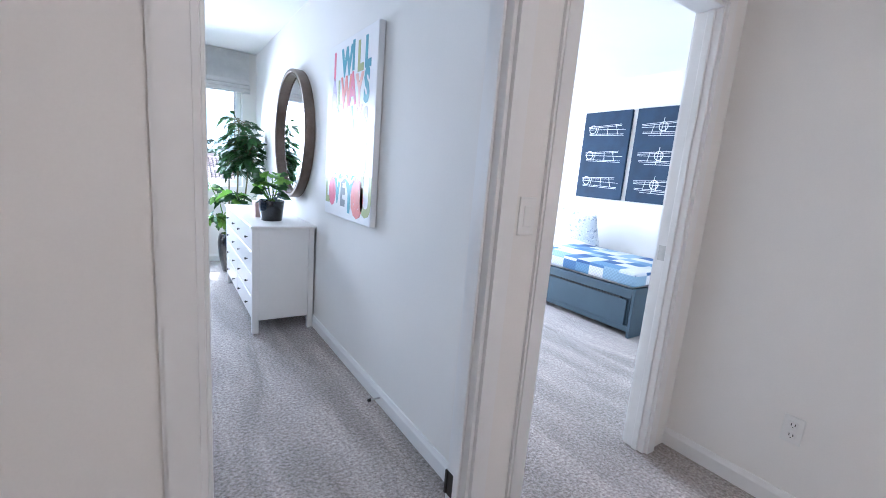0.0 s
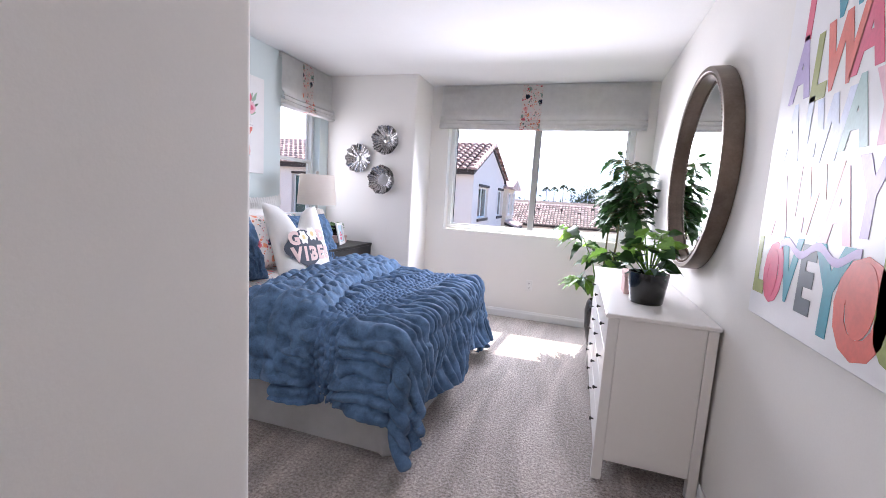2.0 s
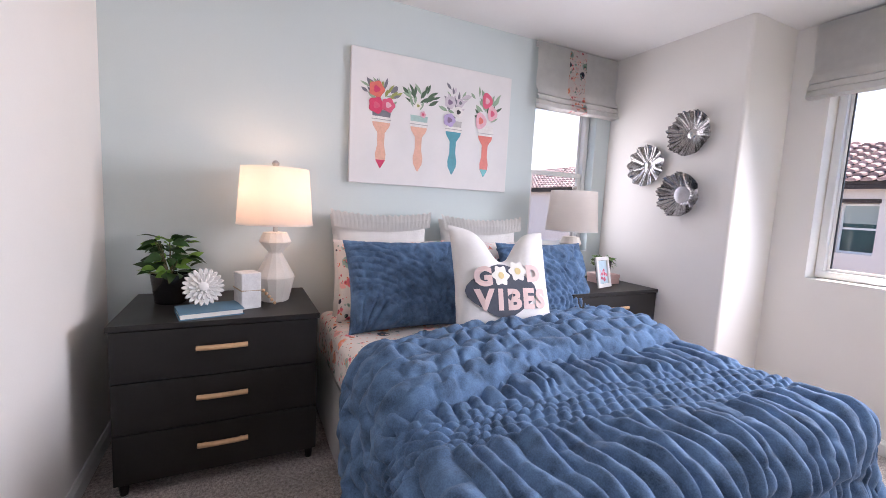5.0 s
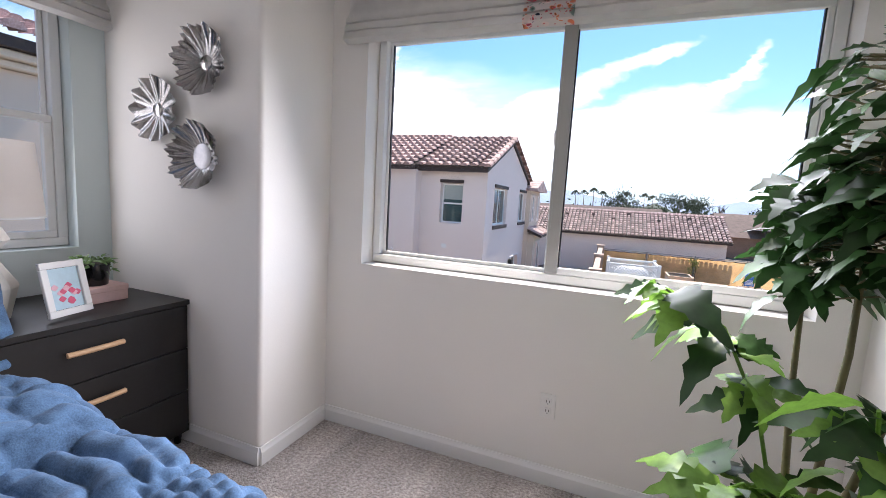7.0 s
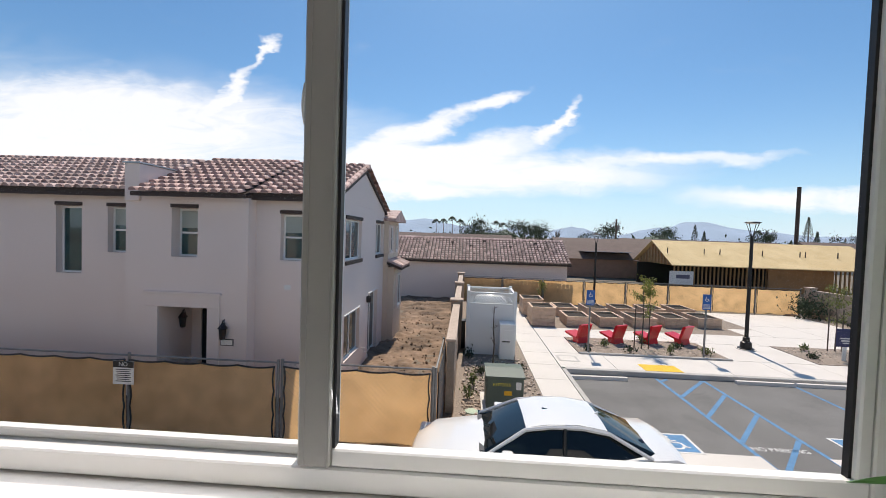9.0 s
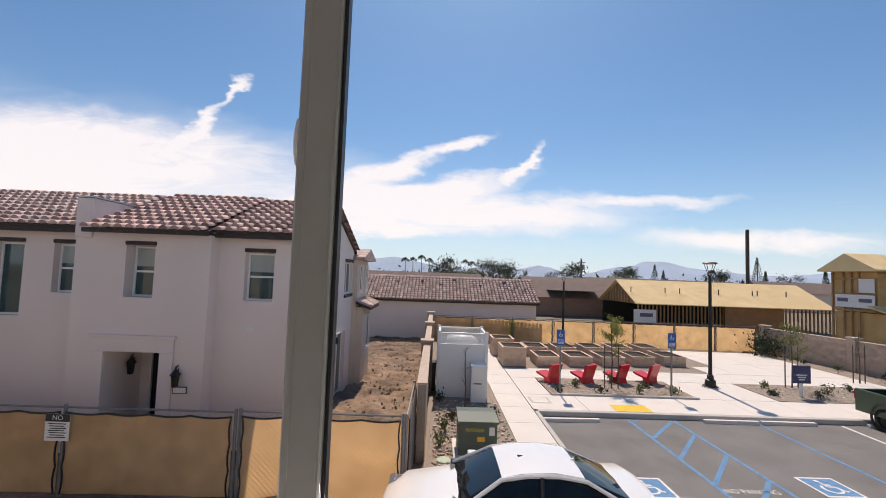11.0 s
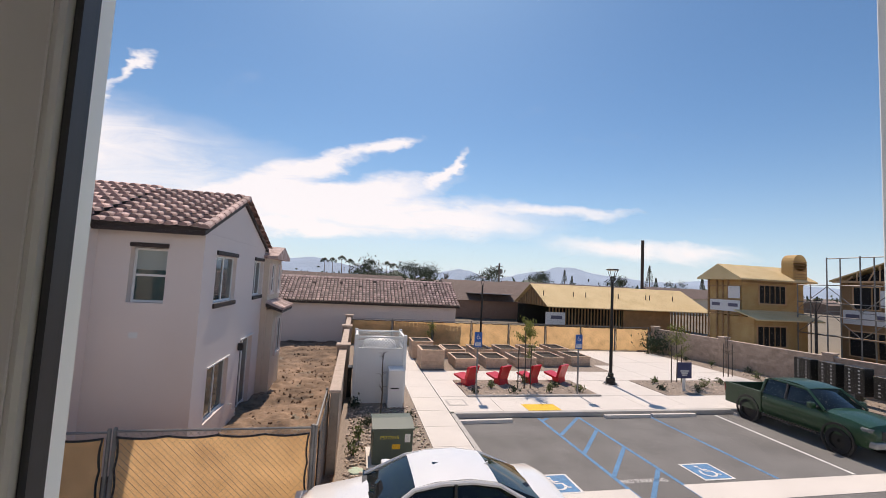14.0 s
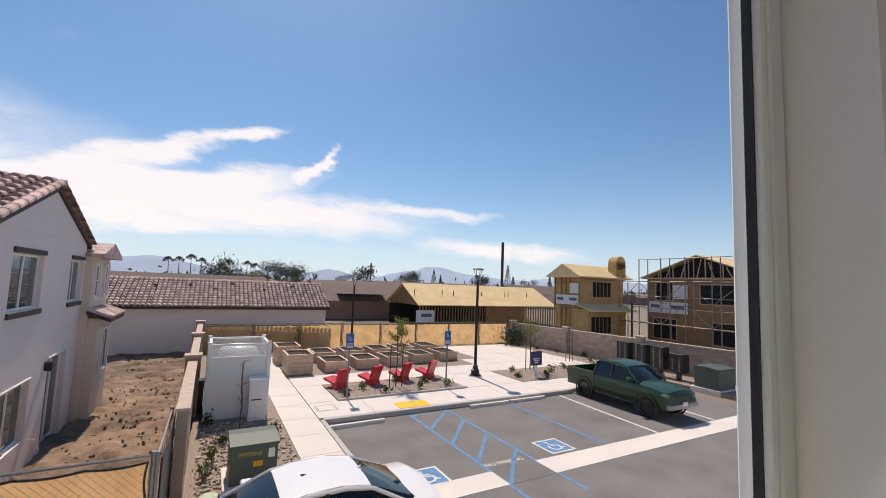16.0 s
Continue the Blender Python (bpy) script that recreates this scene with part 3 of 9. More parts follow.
roman_shade("roman_shade", 2.09, 0.46, pose(-0.07, YN, H - 0.01), -0.065, 0.205)
roman_shade("roman_shade", 0.80, 0.47, pose(XL, 4.955, H - 0.01, 0, 0, 90), -0.02, 0.17)

# ---- bed ----
BX0, BX1, BY0, BY1, BT = -2.235, -0.33, 3.05, 4.61, 0.60
bed = thing("bed", "queen bed with a white skirt and floral fitted sheet", "bed", m=pose(-1.28, 3.83, 0))


def local(ob, bm):
    bmesh.ops.transform(bm, matrix=ob.matrix_world.inverted(), verts=bm.verts)
    return bm


def soft_box(x0, y0, z0, x1, y1, z1, r=0.06, seg=4):
    bm = bmesh.new()
    box(bm, x0, y0, z0, x1, y1, z1, bevel=r, seg=seg)
    return bm


bpy.context.view_layer.update()
part("mattress", local(bed, soft_box(BX0, BY0, 0.34, BX1, BY1, BT, 0.05)), SHEET, bed, "pink and cream floral fitted sheet", smooth=50)
part("box_spring", local(bed, boxes((BX0, BY0 + 0.01, 0.14, BX1 + 0.005, BY1 - 0.01, 0.338))), WHITE_CLOTH, bed)
sk = bmesh.new()
path = [(BX0, BY0 - 0.005)] + [(BX0 + (BX1 + 0.01 - BX0) * i / 60, BY0 - 0.005) for i in range(1, 61)] + [(BX1 + 0.012, BY0 + (BY1 - BY0) * i / 50) for i in range(1, 51)] + [(BX1 + 0.01 - (BX1 - BX0) * i / 60, BY1 + 0.005) for i in range(1, 61)]
rows = []
for i, (px, py) in enumerate(path):
    near = min(abs(i - 60), abs(i - 110))
    fl = 0.012 + 0.010 * noise.noise((px * 3, py * 3, 0.3)) + (0.022 if near < 2 else 0) * (1 if i % 2 else -0.3)
    out = Vector((1 if 60 <= i <= 110 else 0, -1 if i <= 60 else (1 if i >= 110 else 0), 0))
    rows.append([sk.verts.new(Vector((px, py, z)) + out * fl * (1 - z / 0.37)) for z in (0.37, 0.25, 0.13, 0.022)])
for a, b in zip(rows, rows[1:]):
    for j in range(3):
        sk.faces.new((a[j], b[j], b[j + 1], a[j + 1]))
bmesh.ops.solidify(sk, geom=sk.faces[:], thickness=0.004)
part("bed_skirt", local(bed, sk), WHITE_CLOTH, bed, "plain white tailored bed skirt", smooth=50)
for x in (BX0 + 0.1, BX1 - 0.06):
    for y in (BY0 + 0.08, BY1 - 0.08):
        part("foot", local(bed, lathe([(0.03, 0), (0.035, 0.14)], 12, m=Matrix.Translation((x, y, 0)))), BLACK, bed, "black bed-frame foot")


def smooth_noise(x, y, s, seed=0.0):
    return noise.noise((x * s, y * s, seed))


def ruched_sheet(name, x0, x1, half, over_x, over_y, edge_x, top, step, lift, parent, band):
    """Quilted cloth that lies over the bed and hangs over its edges, gathered into ridges and a band of small puffs."""
    nx = int((x1 + over_x - x0) / step) + 1
    ny = int(2 * (half + over_y) / step) + 1
    xs = np.linspace(x0, x1 + over_x, nx)
    vs = np.linspace(-half - over_y, half + over_y, ny)
    X, V = np.meshgrid(xs, vs, indexing="ij")
    hem = np.array([[1 + 0.10 * smooth_noise(a, b, 2.3) for b in vs[::8]] for a in xs[::8]])
    hem = np.repeat(np.repeat(hem, 8, 0), 8, 1)[:nx, :ny]
    ox = np.maximum(0, X - edge_x) * hem
    oy = np.maximum(0, np.abs(V) - half) * hem
    sy = np.sign(V)
    d = np.hypot(ox, oy) + 1e-9
    reach = 1 + 0.15 * np.sin(2 * np.arctan2(oy, ox)) ** 2
    R = 0.085
    arc = R * math.pi / 2
    dd = d * reach
    ang = np.minimum(dd / R, math.pi / 2)
    rest = np.maximum(0, dd - arc)
    phi = np.arctan2(oy, ox)
    corner = np.sin(2 * phi) ** 2
    flare = 0.05 * rest + corner * rest * (0.10 + 0.16 * np.sin(phi * 7 + 0.6)) + (1 - corner) * rest * 0.16 * np.sin(X * 9 + V * 7 + 1)
    hor = R * np.sin(ang) + flare
    drop = R * (1 - np.cos(ang)) + rest * 0.985
    bx = np.minimum(X, edge_x) + hor * ox / d
    skew = 0.20 * np.clip((-V - 0.05) / 0.6, 0, 1) * (1 if band is None else np.clip((-0.55 - X) / 0.5, 0, 1))
    bx = bx + skew
    by = 3.83 + sy * (np.minimum(np.abs(V), half) + hor * oy / d)
    swell = np.array([[smooth_noise(a, b, 3.1, 4.0) for b in vs[::6]] for a in xs[::6]])
    swell = np.repeat(np.repeat(swell, 6, 0), 6, 1)[:nx, :ny]
    bz = np.maximum(top - drop + 0.012 * np.array([[smooth_noise(a, b, 1.7, 2.0) for b in vs] for a in xs]), 0.03)
    P = np.stack([bx, by, bz], -1)
    du = np.gradient(P, axis=0)
    dv = np.gradient(P, axis=1)
    N = np.cross(du, dv)
    N /= np.linalg.norm(N, axis=-1, keepdims=True) + 1e-9
    wob = np.array([[smooth_noise(a, b, 5.5, 7.0) for b in vs] for a in xs])
    wob2 = np.array([[smooth_noise(a, b, 11.0, 9.0) for b in vs] for a in xs])
    fine = np.array([[smooth_noise(a, b, 34.0, 3.0) for b in vs] for a in xs])
    long = np.array([[noise.noise((a * 2.2, b * 9.0, 5.0)) for b in vs] for a in xs])
    crease = np.array([[noise.noise((a * 16.0, b * 30.0, 8.0)) for b in vs] for a in xs])
    heft = np.array([[noise.noise((a * 7.0, b * 7.0, 1.0)) for b in vs] for a in xs])
    if band is None:
        p, q = (X - x0) + 0.025 * wob + 0.006 * wob2, V + 0.045 * wob + 0.012 * wob2
        tuft = np.abs(np.sin(math.pi * (q + 0.05 * np.round(p / 0.14)) / 0.115)) ** 0.5 * np.abs(np.sin(math.pi * p / 0.14)) ** 0.45
        h = 0.036 * tuft * (1 + 0.5 * heft) + 0.005 * wob2 + 0.004 * crease + 0.003 * fine
        t = (X - (x0 + x1) / 2) / ((x1 - x0) / 2)
        h = h * np.clip(1.15 - t ** 4, 0, 1) + lift * np.clip(1 - np.abs(t) ** 3.2, 0, 1) ** 0.6 * np.clip(1 - oy / 0.12, 0.35, 1) - 0.02 * (np.abs(t) > 0.97)
    else:
        p = X - (band + 0.12 * V) + 0.03 * wob
        q = V + 0.020 * wob + 0.012 * wob2
        row = np.floor(p / 0.046)
        puff = np.abs(np.sin(math.pi * (q / 0.050 + 0.5 * (row % 2) + 0.13 * np.sin(row * 3.7)))) ** 0.5 * np.abs(np.sin(math.pi * (p + 0.006 * wob2) / 0.046)) ** 0.45
        fan = V + 0.030 * wob + 0.012 * wob2 + 0.030 * long + 0.05 * p * V
        cells = np.floor(fan / 0.068)
        split = 0.45 + 0.55 * np.abs(np.sin(math.pi * (p + 0.12 * np.sin(cells * 2.4)) / (0.30 + 0.06 * np.sin(cells * 5.1)))) ** 0.45
        ridge = np.abs(np.sin(math.pi * fan / 0.068)) ** 0.55 * split * (1 + 0.55 * heft)
        second = np.clip(1 - np.abs(p - 0.50) / 0.05, 0, 1)
        inband = np.clip((0.145 + 0.02 * wob2 - np.abs(p)) / 0.03, 0, 1)
        h = 0.026 * puff * (1 + 0.4 * heft) * inband + 0.043 * ridge * (1 - inband) * (1 - 0.6 * second) + 0.007 * wob2 + 0.006 * crease * (1 - 0.6 * inband) + 0.003 * fine + 0.014 * swell * (1 - inband)
    P = P + N * h[..., None]
    P[..., 2] = np.maximum(P[..., 2], 0.012)
    inv = np.array(parent.matrix_world.inverted())
    pts = P.reshape(-1, 3) + inv[:3, 3]
    idx = np.arange(nx * ny).reshape(nx, ny)
    quads = np.stack([idx[:-1, :-1], idx[1:, :-1], idx[1:, 1:], idx[:-1, 1:]], -1).reshape(-1, 4)
    me = bpy.data.meshes.new(name)
    me.from_pydata(pts.tolist(), [], quads.tolist())
    me.materials.append(BLUE)
    for poly in me.polygons:
        poly.use_smooth = True
    return part(name, me, BLUE, parent)


quilt = thing("comforter", "blue ruched cotton comforter, folded back on the bed", "comforter", m=pose(-0.8, 3.83, 0.6))
bpy.context.view_layer.update()
ruched_sheet("cover", -1.16, -0.34, 0.725, 0.52, 0.46, -0.34, 0.625, 0.0068, 0, quilt, -0.66)
ruched_sheet("turned_back_fold", -1.50, -0.96, 0.72, 0.0, 0.39, 5.0, 0.640, 0.0075, 0.075, quilt, None)


def facing(x, y, z, tilt=0.0, twist=0.0, roll=0.0):
    """Local x along +y, y up, z towards +x; tilt leans the top back, in degrees."""
    base = Matrix(((0, 0, 1, x), (1, 0, 0, y), (0, 1, 0, z), (0, 0, 0, 1)))
    return base @ pose(0, 0, 0, -tilt, twist, roll)


def pillow_mesh(wd, ht, th, material, relief=None, chop=0.0, n=44, flange=0.0):
    bm = bmesh.new()
    grid = {}
    for side in (1, -1):
        for i in range(n + 1):
            for j in range(n + 1):
                u, v = 2 * i / n - 1, 2 * j / n - 1
                uu, vv = math.copysign(abs(u) ** 0.9, u), math.copysign(abs(v) ** 0.9, v)
                edge = max(abs(u), abs(v)) > 0.999
                if edge and side < 0:
                    grid[side, i, j] = grid[1, i, j]
                    continue
                x = uu * wd / 2 * (1 - 0.07 * (1 - vv * vv))
                y = vv * ht / 2 * (1 - 0.07 * (1 - uu * uu))
                f = max(0.0, (1 - abs(u) ** 2.6) * (1 - abs(v) ** 2.6)) ** 0.55
                z = side * th / 2 * f
                if chop:
                    c = math.exp(-((u / 0.33) ** 2)) * max(0.0, (v + 0.25) / 1.25)
                    y -= chop * c * 1.15
                    z *= 1 - 0.45 * c
                z += 0.008 * noise.noise((x * 9, y * 9, side * 3.0)) * f
                if relief and side > 0:
                    z += relief(x, y) * min(1.0, f * 2.5)
                grid[side, i, j] = bm.verts.new((x, y, z))
    for side in (1, -1):
        for i in range(n):
            for j in range(n):
                q = [grid[side, i, j], grid[side, i + 1, j], grid[side, i + 1, j + 1], grid[side, i, j + 1]]
                if len(set(q)) == 4:
                    try:
                        bm.faces.new(q if side > 0 else list(reversed(q)))
                    except ValueError:
                        pass
    return mesh_of(bm, "pillow", material, smooth=75)


def ruche(x, y):
    r = math.hypot(x + 0.30, y + 0.32)
    a = math.atan2(y + 0.32, x + 0.30)
    band = 1.0 if 0.26 < r < 0.56 else 0.0
    r += 0.012 * noise.noise((x * 12, y * 12, 9.0))
    a += 0.06 * noise.noise((x * 10, y * 10, 4.0))
    small = abs(math.sin(math.pi * r / 0.036)) ** 0.5 * (0.1 + 0.9 * abs(math.sin(a * 20 + 1.5 * math.floor(r / 0.036))) ** 0.5)
    big = abs(math.sin(a * 13)) ** 0.6
    wild = 1 + 0.7 * noise.noise((x * 14, y * 14, 2.0))
    return (0.019 * small if band else 0.026 * big) * wild + 0.006 * noise.noise((x * 40, y * 40, 5.0))


pil = [("euro_sham", "white square pillow with a ruffled top edge", 0.62, 0.62, 0.15, WHITE_CLOTH, None, 0, (-2.14, 3.41, 0.885, 12), "white shams"),
       ("euro_sham", "white square pillow with a ruffled top edge", 0.62, 0.62, 0.15, WHITE_CLOTH, None, 0, (-2.14, 4.12, 0.875, 12), "white shams"),
       ("floral_pillow", "pink and cream floral bed pillow", 0.70, 0.46, 0.16, SHEET, None, 0, (-1.98, 3.44, 0.83, 18), "floral pillows"),
       ("floral_pillow", "pink and cream floral bed pillow", 0.70, 0.46, 0.16, SHEET, None, 0, (-1.98, 4.20, 0.83, 18), "floral pillows"),
       ("blue_pillow", "blue ruched cotton pillow sham", 0.70, 0.50, 0.15, BLUE, ruche, 0, (-1.80, 3.46, 0.83, 22), "blue shams"),
       ("blue_pillow", "blue ruched cotton pillow sham", 0.70, 0.50, 0.15, BLUE, ruche, 0, (-1.80, 4.42, 0.82, 22), "blue shams")]
for nm, lab, wd, ht, th, ma, rel, ch, (px, py, pz, tilt), grp in pil:
    p = thing(nm, lab, "pillow", grp, m=facing(px, py, pz, tilt))
    part("cushion", pillow_mesh(wd, ht, th, ma, rel, n=96 if rel else 34), ma, p)
    if nm == "euro_sham":
        bm = bmesh.new()
        last = None
        for i in range(81):
            u = -0.5 + i / 80
            yy = 0.27 - 0.03 * (1 - (2 * u) ** 2)
            zz = 0.050 + 0.0012 * math.sin(i * 1.9)
            cur = (bm.verts.new((u * wd * 0.97, yy - 0.045, 0.078)), bm.verts.new((u * wd, yy + 0.01, zz + 0.029)), bm.verts.new((u * wd * 1.03, yy + 0.055 + 0.006 * math.sin(i * 1.3), zz + 0.020)))
            if last:
                bm.faces.new((last[0], cur[0], cur[1], last[1])), bm.faces.new((last[1], cur[1], cur[2], last[2]))
            last = cur
        bmesh.ops.solidify(bm, geom=bm.faces[:], thickness=0.006)
        part("ruffle", bm, ma, p, "gathered white ruffle")

NAVY = mat("charcoal_print", (0.075, 0.085, 0.11), 0.9, vary=0.08, scale=30)
BLUSH = mat("blush_print", (0.74, 0.56, 0.53), 0.9, vary=0.03)
CREAM = mat("cream_print", (0.82, 0.80, 0.74), 0.9, vary=0.02)
YOLK = mat("yellow_print", (0.75, 0.60, 0.30), 0.9, vary=0.03)
vibe = thing("slogan_pillow", "white square pillow with a retro slogan print", "pillow", m=facing(-1.47, 3.85, 0.885, 20, 0, -3))
part("cushion", pillow_mesh(0.60, 0.58, 0.17, WHITE_CLOTH, None, 0.14, n=44), WHITE_CLOTH, vibe)


def on_pillow(x, y, lift=0.0):
    u, v = x / 0.30, y / 0.29
    f = max(0.0, (1 - abs(u) ** 2.6) * (1 - abs(v) ** 2.6)) ** 0.55
    c = math.exp(-((u / 0.33) ** 2)) * max(0.0, (v + 0.25) / 1.25)
    return 0.085 * f * (1 - 0.45 * c) + 0.008 + lift


def printed(name, outline, material, lift, parent, n_in=6):
    """Printed cloth laid on the pillow's swell."""
    bm = bmesh.new()
    cx = sum(p[0] for p in outline) / len(outline)
    cy = sum(p[1] for p in outline) / len(outline)
    rings = []
    for k in range(n_in + 1):
        s = 1 - k / (n_in + 1)
        rings.append([bm.verts.new((cx + (x - cx) * s, cy + (y - cy) * s, on_pillow(cx + (x - cx) * s, cy + (y - cy) * s, lift))) for x, y in outline])
    for a, b in zip(rings, rings[1:]):
        for i in range(len(outline)):
            bm.faces.new((a[i], a[(i + 1) % len(outline)], b[(i + 1) % len(outline)], b[i]))
    bm.faces.new(rings[-1])
    return part(name, bm, material, parent)


def ring_outline(cx, cy, rx, ry, n=28, lobes=0, amp=0.0):
    return [(cx + rx * (1 + amp * math.cos(lobes * a)) * math.cos(a), cy + ry * (1 + amp * math.cos(lobes * a)) * math.sin(a)) for a in (2 * math.pi * i / n for i in range(n))]


printed("print_shadow", ring_outline(-0.055, -0.055, 0.190, 0.125, 30, 4, 0.07), NAVY, 0.0005, vibe)
for ch, x, y, s in (("G", -0.165, 0.010, 0.125), ("D", 0.135, 0.03, 0.11), ("V", -0.165, -0.105, 0.135), ("I", -0.078, -0.105, 0.135), ("B", 0.0, -0.105, 0.135), ("E", 0.09, -0.10, 0.135), ("S", 0.17, -0.10, 0.125)):
    me = letters(ch, s, 0.0006, bold=0.007)
    me.materials.clear()
    me.materials.append(BLUSH)
    for v in me.vertices:
        v.co.x *= 1.05
        v.co = Vector((v.co.x + x, v.co.y + y, v.co.z + on_pillow(v.co.x + x, v.co.y + y, 0.003)))
    part("letter", me, BLUSH, vibe)
for fx, fy in ((-0.065, 0.02), (0.04, 0.045)):
    printed("daisy", ring_outline(fx, fy, 0.048, 0.048, 32, 6, 0.16), CREAM, 0.003, vibe, 3)
    printed("daisy_heart", ring_outline(fx, fy, 0.018, 0.018, 14), YOLK, 0.005, vibe, 2)

# ---- nightstands ----
BWOOD = mat("black_brown_wood", (0.010, 0.009, 0.009), 0.42, vary=0.25, scale=5, bump=0.10, bump_scale=60)
PINE = mat("pale_wood", (0.58, 0.36, 0.20), 0.45, vary=0.08, scale=12, bump=0.06)


def nightstand(m, label):
    ns = thing("nightstand", label, "nightstand", "nightstands beside the bed", m=m)
    part("carcass", boxes((-0.60, -0.40, 0.06, -0.022, 0.40, 0.712)), BWOOD, ns)
    part("top", boxes((-0.60, -0.405, 0.714, 0.006, 0.405, 0.738), bevel=0.002), BWOOD, ns)
    for i in range(3):
        z0 = 0.068 + i * 0.216
        dr = part("drawer_front", boxes((-0.02, -0.395, z0, 0.0, 0.395, z0 + 0.211), bevel=0.0015), BWOOD, ns)
        z = z0 + 0.125
        hb = tube([(0.018, -0.098, z), (0.022, -0.05, z), (0.022, 0.05, z), (0.018, 0.098, z)], 0.011, 10)
        for s in (-0.07, 0.07):
            tube([(0.0, s, z), (0.02, s, z)], 0.005, 6, hb)
        part("handle", hb, PINE, dr, "pale wooden bar handle", smooth=50)
    for x in (-0.57, -0.05):
        for y in (-0.37, 0.37):
            part("leg", lathe([(0.014, 0), (0.022, 0.06)], 10, m=Matrix.Translation((x, y, 0))), BWOOD, ns)
    return ns


nightstand(pose(-1.66, 2.555, 0), "black-brown three-drawer nightstand with pale wooden handles")
nightstand(pose(-1.68, 4.955, 0), "black-brown three-drawer nightstand half hidden by the bed")
CERAMIC = mat("cream_ceramic", (0.74, 0.70, 0.64), 0.55, vary=0.04, scale=8, bump=0.12, bump_scale=120)


def table_lamp(m, label, lit):
    lp = thing("table_lamp", label, "table lamp", "bedside lamps", m=m)
    part("base", lathe([(0.062, 0.0), (0.068, 0.004), (0.096, 0.125), (0.093, 0.135), (0.034, 0.246), (0.034, 0.252), (0.078, 0.305), (0.076, 0.312), (0.058, 0.352), (0.02, 0.356)], 14), CERAMIC, lp, "faceted cream ceramic base")
    part("neck", lathe([(0.012, 0.356), (0.012, 0.40), (0.018, 0.402), (0.018, 0.45)], 12), STEEL, lp)
    shade_m = mat("shade_cloth", (0.80, 0.76, 0.72), 0.9, vary=0.02, bump=0.3, bump_scale=300, trans=0.55)
    sh = bmesh.new()
    lathe([(0.182, 0.395), (0.160, 0.675)], 40, sh, caps=False)
    bmesh.ops.solidify(sh, geom=sh.faces[:], thickness=0.002)
    s = part("shade", sh, shade_m, lp, "white drum shade", smooth=60)
    part("shade_rim", lathe([(0.1835, 0.392), (0.1835, 0.40), (0.1815, 0.40), (0.1815, 0.392), (0.1835, 0.392)], 40, caps=False), LINEN, s)
    spider = tube([(-0.161, 0, 0.655), (0.161, 0, 0.655)], 0.002, 6)
    tube([(0, -0.161, 0.655), (0, 0.161, 0.655)], 0.002, 6, spider)
    part("spider", spider, STEEL, s)
    part("bulb", lathe([(0.012, 0.45), (0.028, 0.49), (0.030, 0.52), (0.018, 0.548), (0.003, 0.553)], 14), glow("lit_bulb", (1.0, 0.62, 0.38), 8.0) if lit else mat("opal_bulb", (0.8, 0.8, 0.78), 0.3), lp, smooth=True)
    part("finial", lathe([(0.004, 0.655), (0.006, 0.68), (0.016, 0.69), (0.018, 0.70), (0.010, 0.712), (0.002, 0.714)], 14), STEEL, lp, "small metal finial", smooth=True)
    return lp


table_lamp(pose(-1.97, 2.785, 0.738), "cream faceted ceramic table lamp, lit, with drum shade", True)
table_lamp(pose(-1.97, 4.76, 0.738), "cream faceted ceramic table lamp, unlit, by the window", False)

# ---- plants ----
LEAF = mat("glossy_leaf", (0.026, 0.072, 0.018), 0.42, vary=0.25, scale=9, bump=0.15, bump_scale=40, spec=0.3, per_object=0.4, trans=0.13)
LIME = mat("young_leaf", (0.17, 0.33, 0.05), 0.4, vary=0.2, scale=9, per_object=0.3, trans=0.35)
STEM = mat("plant_stem", (0.13, 0.11, 0.05), 0.7, vary=0.2)
SOIL = mat("dark_soil", (0.03, 0.022, 0.016), 0.95, vary=0.3, scale=30, bump=1.0)
MOSS = mat("green_moss", (0.16, 0.22, 0.05), 0.95, vary=0.3, scale=60, bump=1.0, bump_scale=120)
POTBLACK = mat("black_glaze", (0.010, 0.010, 0.011), 0.22, vary=0.2, coat=0.3)


def leaf_mesh(length, width, bend, jag=0.0, material=None, n=9, cup=0.15):
    """A leaf along +x from its stalk, cupped and bent down, with lobed edges if jag."""
    bm = bmesh.new()
    rows = []
    for i in range(n + 1):
        t = i / n
        w = width * math.sin(math.pi * min(1.0, 0.06 + 0.94 * t) ** 0.8) * (1 - 0.25 * t)
        if jag and 0 < i < n:
            w *= 1 - jag * (i % 2)
        x = length * t
        z = -bend * t * t * length + 0.015 * length * math.sin(i * 2.1)
        back = 0.25 * jag * length / n * (i % 2)
        rows.append((bm.verts.new((x - back, -w, z + cup * w)), bm.verts.new((x, 0, z)), bm.verts.new((x - back, w, z + cup * w))))
    for a, b in zip(rows, rows[1:]):
        bm.faces.new((a[0], b[0], b[1], a[1])), bm.faces.new((a[1], b[1], b[2], a[2]))
    return mesh_of(bm, "leaf", material, smooth=70)


def place(direction, roll=0.0):
    d = Vector(direction).normalized()
    side = Vector((0, 0, 1)).cross(d)
    side = side.normalized() if side.length > 1e-3 else Vector((0, 1, 0))
    up2 = d.cross(side)
    return Matrix((d, side, up2)).transposed().to_4x4() @ pose(0, 0, 0, roll)


